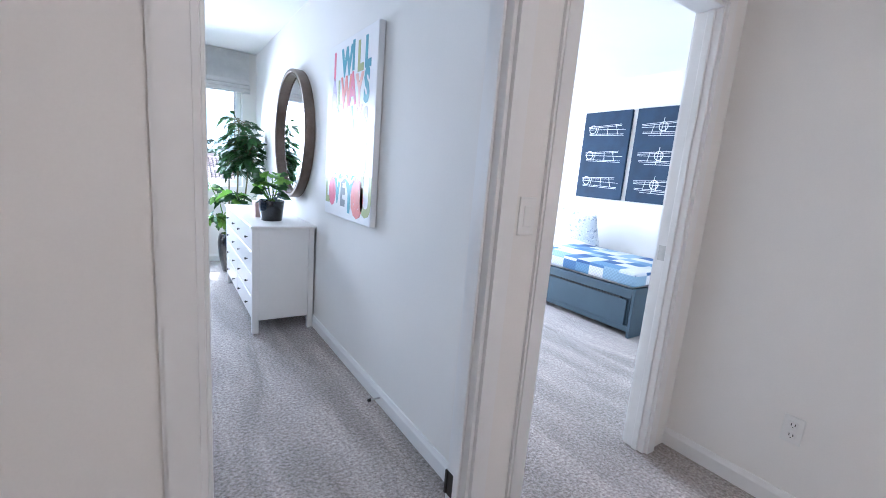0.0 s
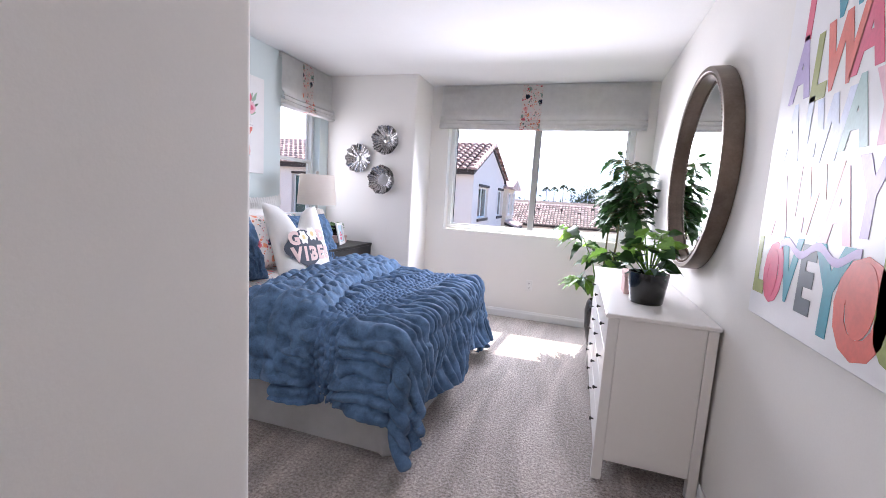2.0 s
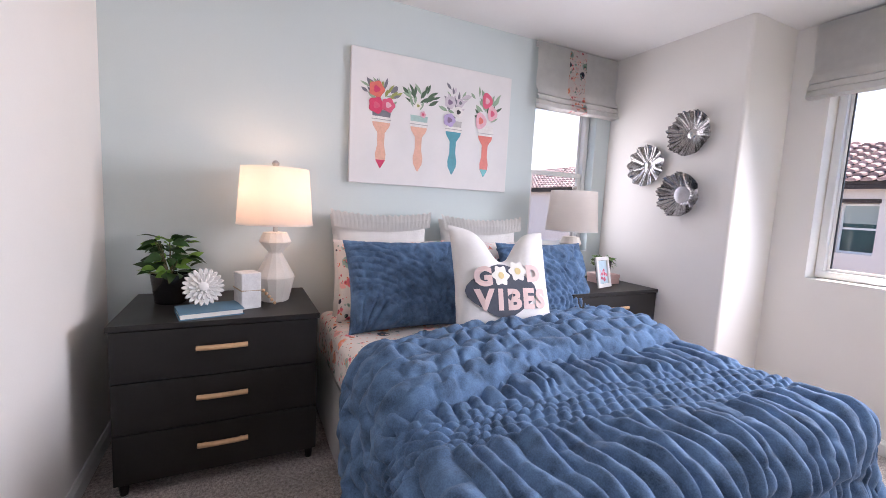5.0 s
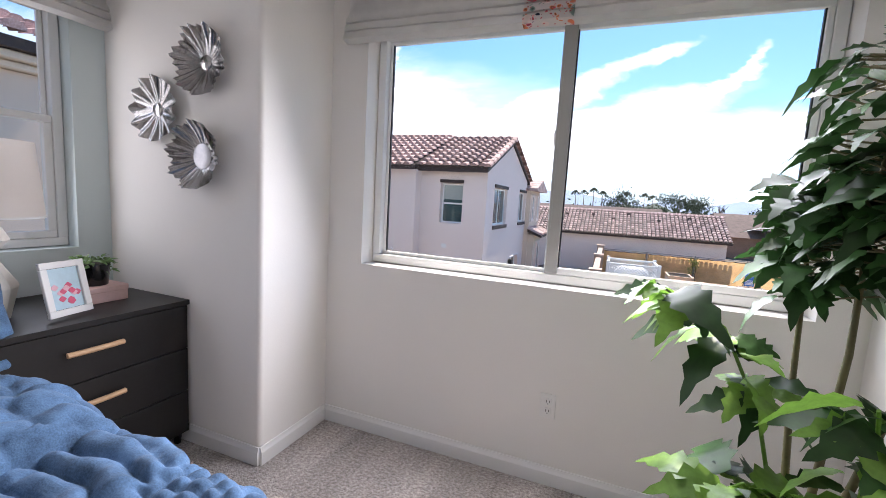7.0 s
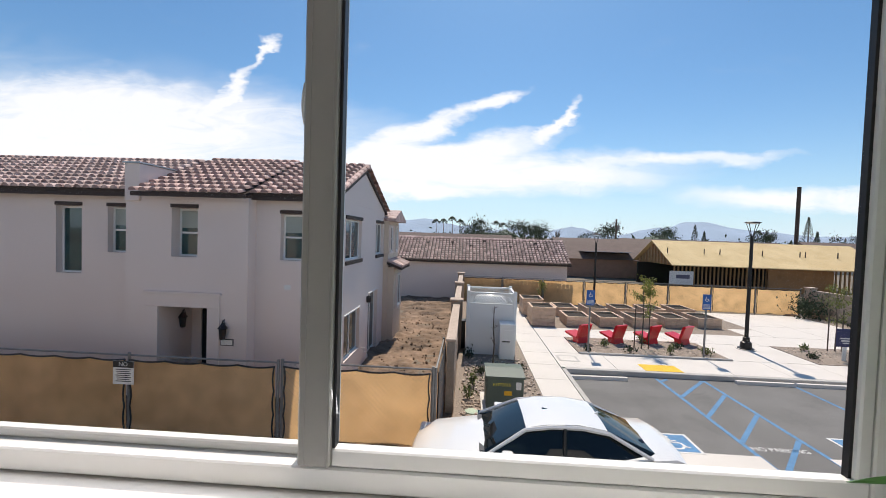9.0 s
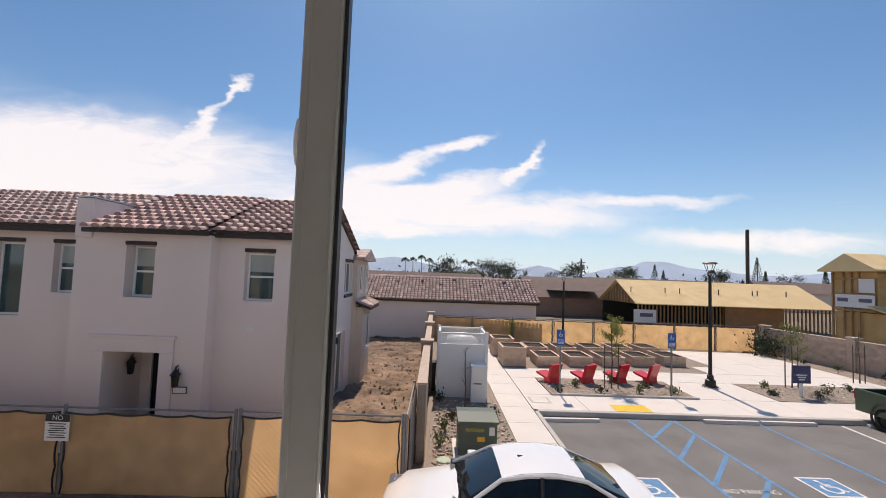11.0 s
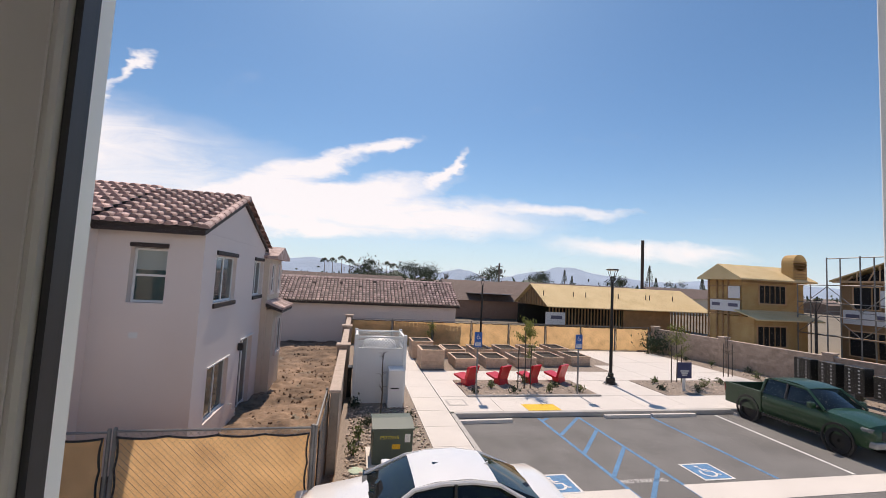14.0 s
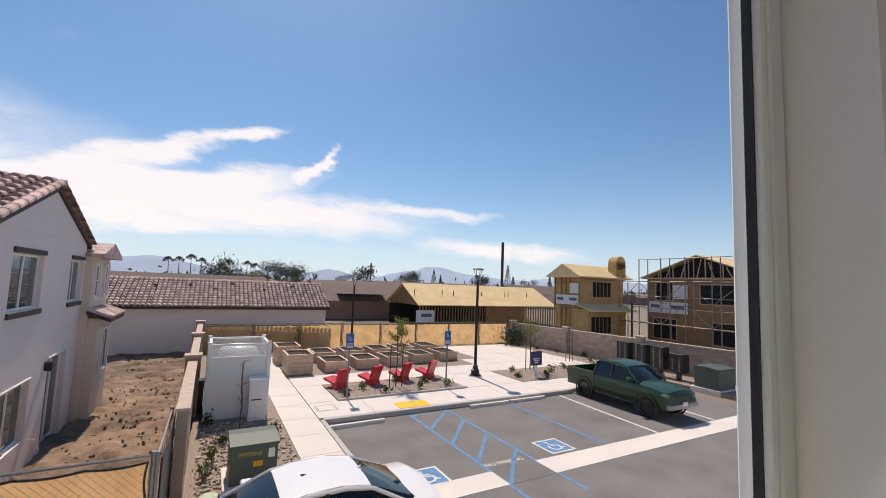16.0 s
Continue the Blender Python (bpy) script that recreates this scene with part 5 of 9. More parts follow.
part("print", boxes((-0.058, -0.081, 0.0, 0.058, 0.081, 0.004)), mat("sky_print", (0.50, 0.66, 0.74), 0.4, vary=0.06, scale=12), ph, "pale blue print")
r3 = random.Random(3)
for i in range(12):
    part("printed_bloom", prism(ring_outline(r3.uniform(-0.042, 0.042), r3.uniform(-0.06, 0.02), 0.013, 0.011, 12, 4, 0.15), 0.0006 + 0.0001 * i, Matrix.Translation((0, 0, 0.0041))), ROSE if i % 3 else PALEP, ph)
part("strut", boxes((-0.012, -0.10, -0.012, 0.012, 0.02, -0.004)), BLACK, ph)
pb = thing("pink_box", "small pink box under a plant", "box", m=pose(-1.99, 5.14, TOP))
part("body", boxes((-0.08, -0.085, 0, 0.08, 0.085, 0.045), bevel=0.002), PINK, pb)
part("lid", boxes((-0.083, -0.088, 0.0455, 0.083, 0.088, 0.072), bevel=0.003), PINK, pb)
two = potted("trailing_plant", "small trailing succulent in a square black pot", [(0.05, 0.0), (0.052, 0.003), (0.062, 0.10), (0.058, 0.10), (0.056, 0.09)], pose(-1.99, 5.13, TOP + 0.0725), "matte black pot", 0.092, 0.055)
tuftm = leaf_mesh(0.03, 0.008, 0.6, 0.0, mat("succulent", (0.13, 0.24, 0.07), 0.55, vary=0.2, per_object=0.3), 4)
for i in range(110):
    a = rng.uniform(0, 2 * math.pi)
    rr = 0.068 * math.sqrt(rng.random())
    hang = 0.07 * rng.random() if rr > 0.058 else 0.0
    lf = new("leaf", tuftm)
    lf.parent = two
    lf.matrix_local = Matrix.Translation((rr * math.cos(a) * 1.05, rr * math.sin(a) * 1.05, 0.105 + 0.02 * rng.random() - hang)) @ place((math.cos(a), math.sin(a), rng.uniform(-0.4, 1.2)), rng.uniform(-60, 60))

# ---- the second bedroom, seen through its doorway ----
SLATEBED = mat("slate_blue_paint", (0.060, 0.095, 0.125), 0.45, vary=0.06, scale=4)
db = thing("storage_bed", "slate-blue storage daybed with a drawer", "bed", m=pose(3.42, 2.08, 0))
part("body", boxes((0.0, 0.0, 0.05, 0.98, 2.0, 0.10), (0.02, 0.02, 0.10, 0.96, 1.98, 0.42), bevel=0.003), SLATEBED, db)
part("end_panel", boxes((-0.01, -0.03, 0.0, 0.99, -0.001, 0.44), bevel=0.004), SLATEBED, db)
part("drawer_front", boxes((-0.008, 0.04, 0.10, 0.018, 1.96, 0.33), bevel=0.003), SLATEBED, db)
# black strip that paints the shade of the gap above the drawer
part("drawer_pull", boxes((-0.010, 0.10, 0.332, 0.015, 1.9, 0.345)), BLACK, db, "black strip for the shade in the finger gap")
part("top_rail", boxes((-0.008, 0.0, 0.348, 0.03, 2.0, 0.43), bevel=0.003), SLATEBED, db)
part("mattress", soft_box(0.03, 0.02, 0.425, 0.95, 1.98, 0.55, 0.03), WHITE_CLOTH, db, smooth=50)


def patchwork_mat():
    m = bpy.data.materials.new("patchwork")
    m.use_nodes = True
    k = Nodes(m.node_tree)
    pos = k.add("ShaderNodeTexCoord").outputs["Object"]
    cell = k.scaled(pos, (6.5, 6.5, 6.5))
    s = k.add("ShaderNodeVectorMath", i0=cell)
    s.operation = "FLOOR"
    wn = k.add("ShaderNodeTexWhiteNoise", Vector=s.outputs[0])
    r = k.add("ShaderNodeValToRGB", Fac=wn.outputs["Value"])
    r.color_ramp.interpolation = "CONSTANT"
    cols = ((0.06, 0.13, 0.30), (0.62, 0.66, 0.72), (0.16, 0.30, 0.48), (0.72, 0.73, 0.74), (0.30, 0.44, 0.58), (0.10, 0.20, 0.38))
    while len(r.color_ramp.elements) < len(cols):
        r.color_ramp.elements.new(0.5)
    for j, e in enumerate(r.color_ramp.elements):
        e.position, e.color = j / len(cols), rgb(*cols[j])
    chk = k.add("ShaderNodeTexChecker", Vector=pos, Scale=60.0, Color1=rgb(0.75, 0.75, 0.75), Color2=rgb(1.1, 1.1, 1.1))
    b = k.add("ShaderNodeBsdfPrincipled", Base_Color=k.mix(0.6, r.outputs[0], chk.outputs["Color"], "MULTIPLY"), Roughness=0.9)
    k.add("ShaderNodeOutputMaterial", Surface=b.outputs[0])
    return m


pq = thing("patchwork_quilt", "blue and white patchwork quilt on the daybed", "quilt", m=pose(3.42, 2.08, 0.55))
part("cover", soft_box(-0.012, -0.012, -0.10, 0.97, 1.3, 0.03, 0.03), patchwork_mat(), pq, smooth=50)
gp = thing("patterned_pillow", "grey patterned pillow propped on the daybed", "pillow", m=pose(4.18, 3.30, 0.80, 0, 0, 0) @ facing(0, 0, 0, 25, 0, 5))
part("cushion", pillow_mesh(0.5, 0.42, 0.15, None), None, gp)
gp.children[0].data.materials.append(floral("grey_pattern", (0.66, 0.68, 0.70), 22.0, ((0.30, 0.34, 0.40), (0.5, 0.53, 0.58), (0.72, 0.73, 0.74))))
CHALK = mat("chalk_line", (0.72, 0.74, 0.76), 0.9, vary=0.1)
NAVYC = mat("navy_canvas", (0.022, 0.045, 0.085), 0.85, vary=0.15, scale=6, bump=0.3, bump_scale=300)


def plane_canvas(y, seed):
    c = thing("aeroplane_canvas", "navy canvas with white line drawings of old aeroplanes", "wall art", "aeroplane canvases", m=Matrix(((0, 0, -1, 4.45), (-1, 0, 0, y), (0, 1, 0, 1.645), (0, 0, 0, 1))))
    part("canvas", boxes((-0.31, -0.50, 0.003, 0.31, 0.50, 0.035), bevel=0.003), NAVYC, c)
    for i, zy in enumerate((0.30, 0.0, -0.30)):
        bm = bmesh.new()
        bars = [((-0.24, zy + 0.03), (0.2, zy + 0.05)), ((-0.24, zy + 0.015), (0.2, zy + 0.035)), ((-0.22, zy - 0.05), (0.24, zy - 0.06)), ((-0.22, zy - 0.065), (0.24, zy - 0.075)), ((-0.1, zy + 0.03), (-0.12, zy - 0.06)), ((0.02, zy + 0.04), (0.03, zy - 0.06)), ((0.13, zy + 0.045), (0.16, zy - 0.06)), ((-0.24, zy + 0.0), (0.26, zy - 0.01))]
        if seed:
            bars += [((0.0, zy + 0.09), (-0.02, zy - 0.09)), ((-0.15, zy - 0.09), (0.15, zy - 0.095))]
        for (ax, ay), (bx2, by2) in bars:
            tube([(ax, ay, 0.0355), (bx2, by2, 0.0355)], 0.0035, 4, bm)
        lathe([(0.05, 0), (0.05, 0.001), (0.042, 0.001)], 20, bm, Matrix.Translation((-0.18 if not seed else 0.0, zy, 0.0352)), caps=False)
        part("drawing", bm, CHALK, c)
    return c


plane_canvas(3.315, 0)
plane_canvas(2.63, 1)

# unseen ceiling light, added above and behind the way in to warm the hall
hl = thing("ceiling_light", "unseen flush white ceiling light added to the hall", "ceiling light", m=pose(0.55, -0.75, H))
part("rim", lathe([(0.17, -0.03), (0.18, -0.025), (0.18, 0.0)], 32), TRIM, hl, smooth=40)
part("diffuser", lathe([(0.002, -0.075), (0.09, -0.068), (0.16, -0.032)], 32, caps=False), glow("hall_diffuser", (1.0, 0.86, 0.72), 5.0), hl, "lit opal diffuser", smooth=True)

# ---- outdoors: ground ----
ASPHALT = mat("asphalt", (0.155, 0.150, 0.146), 0.9, vary=0.12, scale=0.9, bump=0.7, bump_scale=60, second=(0.21, 0.205, 0.20))
CONC = mat("pale_concrete", (0.66, 0.62, 0.58), 0.85, vary=0.05, scale=1.1, bump=0.35, bump_scale=50)
KERB = mat("kerb_concrete", (0.46, 0.44, 0.42), 0.85, vary=0.08, scale=2, bump=0.4)
DIRT = mat("bare_dirt", (0.10, 0.050, 0.024), 0.95, vary=0.40, scale=1.1, bump=1.0, bump_scale=18, second=(0.40, 0.275, 0.19))
GRAVEL = mat("gravel_mulch", (0.17, 0.125, 0.095), 0.95, vary=0.35, scale=24, bump=1.0, bump_scale=60, second=(0.50, 0.41, 0.34))
GROUND = mat("dry_ground", (0.20, 0.17, 0.13), 0.95, vary=0.2, scale=0.05, bump=0.6, bump_scale=6)
structure("ground", boxes((-2500, -400, G - 1.0, 2500, 4200, G - 0.03)), GROUND, "dry tan ground reaching the horizon")
structure("road", boxes((-60, 6.05, G - 0.25, 60, 13.55, G), (3.66, 13.56, G - 0.25, 19.6, 19.22, G)), ASPHALT, "grey asphalt lane and car park with worn patches")
structure("apron", boxes((4.55, 13.56, G - 0.2, 6.55, 14.30, G + 0.006), (8.0, 13.56, G - 0.2, 19.6, 14.36, G + 0.006), bevel=0.004), CONC, "pale concrete gutter strip")
SW = G + 0.15
pav = tagged(new("pavement"), "pale concrete walks in jointed slabs", kind="structure")
slabs = []
y = 13.6
while y < 33:
    slabs.append((2.42, y, 3.50, min(y + 1.5, 33.0)))
    y += 1.5
x = 3.515
while x < 20.5:
    slabs.append((x, 19.42, min(x + 1.9, 20.6), 21.18))
    x += 1.9
x = 3.515
while x < 20.5:
    slabs.append((x, 23.75, min(x + 1.9, 20.6), 25.6))
    x += 1.9
for sx0, sy0, sx1, sy1 in ((3.515, 21.195, 4.6, 23.735), (10.2, 21.195, 11.75, 23.735), (11.76, 21.195, 13.3, 23.735), (18.2, 21.195, 20.6, 23.735), (14.9, 25.615, 17.4, 28.2), (17.41, 25.615, 20.6, 28.2), (14.9, 28.21, 17.4, 32.0), (17.41, 28.21, 20.6, 32.0), (13.6, 25.615, 14.89, 27.2)):
    slabs.append((sx0, sy0, sx1, sy1))
slab_cache = {}
for x0, y0, x1, y1 in slabs:
    key = (round(x1 - x0, 3), round(y1 - y0, 3))
    if key not in slab_cache:
        slab_cache[key] = mesh_of(boxes((0, 0, -0.16, key[0] - 0.012, key[1] - 0.012, 0), bevel=0.006), "slab", CONC)
    s = part("slab", slab_cache[key], CONC, pav)
    s.location = (x0, y0, SW)
structure("kerb", boxes((3.51, 13.6, G - 0.2, 3.655, 19.40, SW + 0.003), (3.51, 19.225, G - 0.2, 20.6, 19.41, SW + 0.003), (4.59, 21.10, G - 0.1, 10.19, 21.19, SW + 0.07), bevel=0.015), KERB, "concrete kerb edging")
structure("planting_beds", boxes((4.61, 21.2, G - 0.1, 10.19, 23.74, SW + 0.012), (13.31, 21.2, G - 0.1, 18.19, 23.74, SW + 0.012), (0.0, 13.6, G - 0.1, 2.41, 33.0, SW - 0.01), (3.52, 25.61, G - 0.1, 13.59, 33.0, SW - 0.005), (13.6, 27.21, G - 0.1, 14.89, 33.0, SW - 0.005), (20.61, 13.6, G - 0.1, 24.6, 33.0, SW - 0.005)), GRAVEL, "brown gravel and bark planting beds")
dirt = bmesh.new()
bmesh.ops.create_grid(dirt, x_segments=70, y_segments=260, size=1.0, matrix=Matrix.LocRotScale((-1.85, 26.0, G), None, (2.2, 12.2, 1)))
for v in dirt.verts:
    v.co.z += 0.03 + 0.10 * noise.noise(v.co * 1.3) + 0.09 * noise.noise(v.co * 3.1) + 0.05 * noise.noise(v.co * 8.0)
structure("dirt_yard", dirt, DIRT, "churned brown dirt yard with pale patches", smooth=True)
clods = bmesh.new()
cr = random.Random(21)
for i in range(750):
    s = cr.uniform(0.02, 0.055)
    bmesh.ops.create_icosphere(clods, subdivisions=1, radius=s, matrix=Matrix.Translation((cr.uniform(-2.95, 0.25), cr.uniform(14.2, 36.0), G + 0.03)) @ Euler((cr.uniform(0, 3), cr.uniform(0, 3), 0)).to_matrix().to_4x4() @ Matrix.Diagonal((cr.uniform(0.7, 1.5), 1, 0.6, 1)))
tagged(part("dirt_clods", clods, DIRT), "loose brown clods of turned dirt", "dirt", kind="stuff")
structure("front_yard", boxes((-40, 13.6, G - 0.1, -0.5, 16.2, G - 0.005)), DIRT, "bare brown dirt")
rocks = bmesh.new()
rr = random.Random(11)
for x0, y0, x1, y1, n in ((4.7, 21.3, 10.1, 23.6, 420), (13.4, 21.3, 18.1, 23.6, 260), (0.2, 14.0, 2.35, 20.0, 1100), (20.7, 16, 24, 32, 260)):
    for i in range(n):
        s = rr.uniform(0.02, 0.06)
        bmesh.ops.create_icosphere(rocks, subdivisions=1, radius=s, matrix=Matrix.Translation((rr.uniform(x0, x1), rr.uniform(y0, y1), SW + 0.01)) @ Matrix.Diagonal((1, rr.uniform(0.6, 1), 0.6, 1)))
tagged(part("gravel", rocks, mat("river_stone", (0.47, 0.38, 0.31), 0.9, vary=0.2, island=0.45)), "loose tan and grey stones", "gravel", kind="stuff")

# paint on the asphalt
PBLUE = mat("blue_road_paint", (0.09, 0.23, 0.42), 0.8, vary=0.2, scale=8, bump=0.3)
PWHITE = mat("white_road_paint", (0.66, 0.66, 0.65), 0.8, vary=0.15, scale=10, bump=0.3)
PYELL = mat("yellow_dome_mat", (0.80, 0.50, 0.02), 0.7, vary=0.1, scale=10)


def stripe(bm, ax, ay, bx, by, wd, z=G):
    d = Vector((bx - ax, by - ay, 0))
    ln = d.length
    m = Matrix.Translation((ax, ay, z)) @ Matrix.Rotation(math.atan2(d.y, d.x), 4, "Z")
    prism([(0, -wd / 2), (ln, -wd / 2), (ln, wd / 2), (0, wd / 2)], 0.004, m, bm)
    return bm


hatch = bmesh.new()
stripe(hatch, 6.53, 19.1, 6.53, 12.6, 0.10)
stripe(hatch, 8.03, 19.1, 8.03, 12.6, 0.10)
for i in range(4):
    stripe(hatch, 6.58, 17.58 - 1.33 * i, 7.98, min(19.08, 19.28 - 1.38 * i), 0.11, G + 0.0005)
stripe(hatch, 6.58, 18.86, 6.86, 19.08, 0.11, G + 0.0005)
tagged(part("access_hatching", hatch, PBLUE), "blue hatched access aisle painted on asphalt", "road marking", kind="structure")
bay = bmesh.new()
stripe(bay, 10.80, 19.1, 10.80, 14.4, 0.10)
tagged(part("bay_line", bay, PBLUE), "blue parking bay line", "road marking", kind="structure")
bay = bmesh.new()
stripe(bay, 13.62, 19.1, 13.25, 14.4, 0.10)
stripe(bay, 16.9, 19.1, 16.6, 14.4, 0.10)
tagged(part("bay_line", bay, PWHITE), "white parking bay lines", "road marking", kind="structure")


def wheelchair_mark(x, y, s, z, parent_name, m=None, label="blue and white accessible parking emblem"):
    """A square emblem of a wheelchair, drawn flat."""
    e = thing(parent_name, label, "road marking", "accessible parking emblems", m=m or Matrix.Translation((x, y, z)))
    part("border", boxes((-s / 2, -s / 2, 0, s / 2, s / 2, 0.004)), PWHITE, e)
    part("field", boxes((-s * 0.43, -s * 0.43, 0.004, s * 0.43, s * 0.43, 0.006)), PBLUE, e)
    wheel = bmesh.new()
    n = 22
    for i in range(n):
        a0, a1 = math.radians(-230 + 260 * i / n), math.radians(-230 + 260 * (i + 1) / n)
        o = Vector((-0.03 * s, -0.10 * s))
        q = [o + Vector((math.cos(a), math.sin(a))) * r * s for a, r in ((a0, 0.17), (a0, 0.23), (a1, 0.23), (a1, 0.17))]
        prism([(p.x, p.y) for p in q], 0.002, Matrix.Translation((0, 0, 0.006)), wheel)
    for ax, ay, bx, by in ((-0.06, 0.22, -0.04, 0.0), (-0.05, 0.0, 0.14, 0.0), (0.14, 0.0, 0.22, -0.22), (-0.05, 0.10, 0.10, 0.10), (0.22, -0.22, 0.29, -0.20)):
        stripe(wheel, ax * s, ay * s, bx * s, by * s, 0.055 * s, 0.0062)
    lathe([(0.055 * s, 0.006), (0.055 * s, 0.008)], 14, wheel, Matrix.Translation((-0.07 * s, 0.30 * s, 0)))
    part("symbol", wheel, PWHITE, e)
    return e


wheelchair_mark(4.96, 14.68, 0.90, G + 0.007, "parking_emblem")
wheelchair_mark(9.2, 14.92, 0.90, G + 0.007, "parking_emblem")
np_mark = thing("no_parking_lettering", "white painted words on the access aisle", "road marking", m=pose(7.2, 14.62, G + 0.003, 0, 0, 0))
writing("words", "NO PARKING", 0.26, PWHITE, Matrix.Translation((0, 0, 0)), np_mark, 0.0015, 0.78)
dome = thing("tactile_mat", "yellow tactile paving mat with small domes", "tactile paving", m=pose(6.95, 19.78, SW))
part("mat", boxes((-0.62, -0.36, 0, 0.62, 0.36, 0.008), bevel=0.002), PYELL, dome)
db2 = bmesh.new()
for i in range(22):
    for j in range(12):
        lathe([(0.014, 0.008), (0.008, 0.013)], 6, db2, Matrix.Translation((-0.58 + i * 0.055, -0.31 + j * 0.055, 0)))
part("domes", db2, PYELL, dome)
lid = thing("utility_cover", "square concrete utility cover in the walk", "utility cover", m=pose(3.98, 20.45, SW))
part("ring", boxes((-0.36, -0.36, 0, 0.36, 0.36, 0.005)), KERB, lid)
part("plate", boxes((-0.28, -0.28, 0.005, 0.28, 0.28, 0.009)), CONC, lid)


def wheel_stop(x, y, rot):
    w2_ = thing("wheel_stop", "grey concrete wheel stop at a parking bay", "wheel stop", "wheel stops", m=pose(x, y, G, 0, 0, rot))
    part("block", prism([(-0.075, 0), (0.075, 0), (0.055, 0.10), (-0.055, 0.10)], 1.8, pose(-0.9, 0, 0, 90, 0, 90)), CONC, w2_)
    for px in (-0.6, 0.6):
        part("pin", lathe([(0.012, 0.10), (0.012, 0.104)], 8, m=Matrix.Translation((px, 0, 0))), STEEL, w2_)


wheel_stop(4.58, 18.76, 2)
wheel_stop(9.88, 19.02, 0)
wheel_stop(11.78, 19.04, 0)
wheel_stop(15.3, 19.0, 0)

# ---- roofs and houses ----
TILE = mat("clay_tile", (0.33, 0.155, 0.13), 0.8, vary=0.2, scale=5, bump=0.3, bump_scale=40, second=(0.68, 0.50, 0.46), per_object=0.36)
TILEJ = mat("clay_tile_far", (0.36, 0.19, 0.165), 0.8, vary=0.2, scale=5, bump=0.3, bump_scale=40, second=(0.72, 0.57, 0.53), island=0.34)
FASCIA = mat("dark_brown_fascia", (0.045, 0.030, 0.026), 0.7, vary=0.15)
HOUSE = mat("house_stucco", (0.79, 0.695, 0.65), 0.92, vary=0.03, scale=0.8, bump=0.7, bump_scale=60, spec=0.15)
TANST = mat("tan_stucco", (0.68, 0.59, 0.49), 0.92, vary=0.04, scale=0.8, bump=0.7, bump_scale=60, spec=0.15)
DARKGLASS = mat("dark_window_glass", (0.03, 0.075, 0.075), 0.05, vary=0.3, scale=1.5, spec=0.8)
# near-black paint that stands in for the shade inside openings
SHADEIN = mat("painted_interior_shade", (0.012, 0.011, 0.011), 0.9)


def barrel(length, radius, seg=5, taper=0.85):
    """One half-round roof tile along +y, opening downwards, as vertices and faces."""
    vs, fs = [], []
    for yy, r in ((0.0, radius), (length, radius * taper)):
        for k in range(seg + 1):
            a = math.pi * k / seg
            vs.append((r * math.cos(a), yy, r * math.sin(a) * 0.85))
    for k in range(seg):
        fs.append((k, k + 1, seg + 2 + k, seg + 1 + k))
    fs.append(tuple(range(seg + 1)))
    return vs, fs


def tile_field(parent, m, width, slope, tile_w=0.25, row=0.34, singles=None):
    """Rows of barrel tiles on a roof plane: local x along the eave, y up the slope. Tiles for which singles(x, y) holds are objects of their own."""
    vs, fs = barrel(row * 1.10, tile_w * 0.43)
    one = bpy.data.meshes.new("roof_tile")
    one.from_pydata(vs, [], fs)
    one.materials.append(TILE)
    av, af = [], []
    nx, ny = int(width / tile_w), int(slope / row)
    for j in range(ny):
        for i in range(nx):
            x, y = (i + 0.5) * width / nx, j * slope / ny
            if singles and singles(i, j):
                t = part("roof_tile", one, TILE, parent)
                t.matrix_local = m @ pose(x, y, 0.070, -11, 0, 0)
            else:
                b0 = len(av)
                mm = m @ pose(x, y, 0.070, -11, 0, 0)
                av += [tuple(mm @ Vector(v)) for v in vs]
                af += [tuple(b0 + q for q in f) for f in fs]
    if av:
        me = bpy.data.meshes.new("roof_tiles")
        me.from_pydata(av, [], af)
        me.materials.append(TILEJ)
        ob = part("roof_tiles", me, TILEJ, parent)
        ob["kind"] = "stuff"


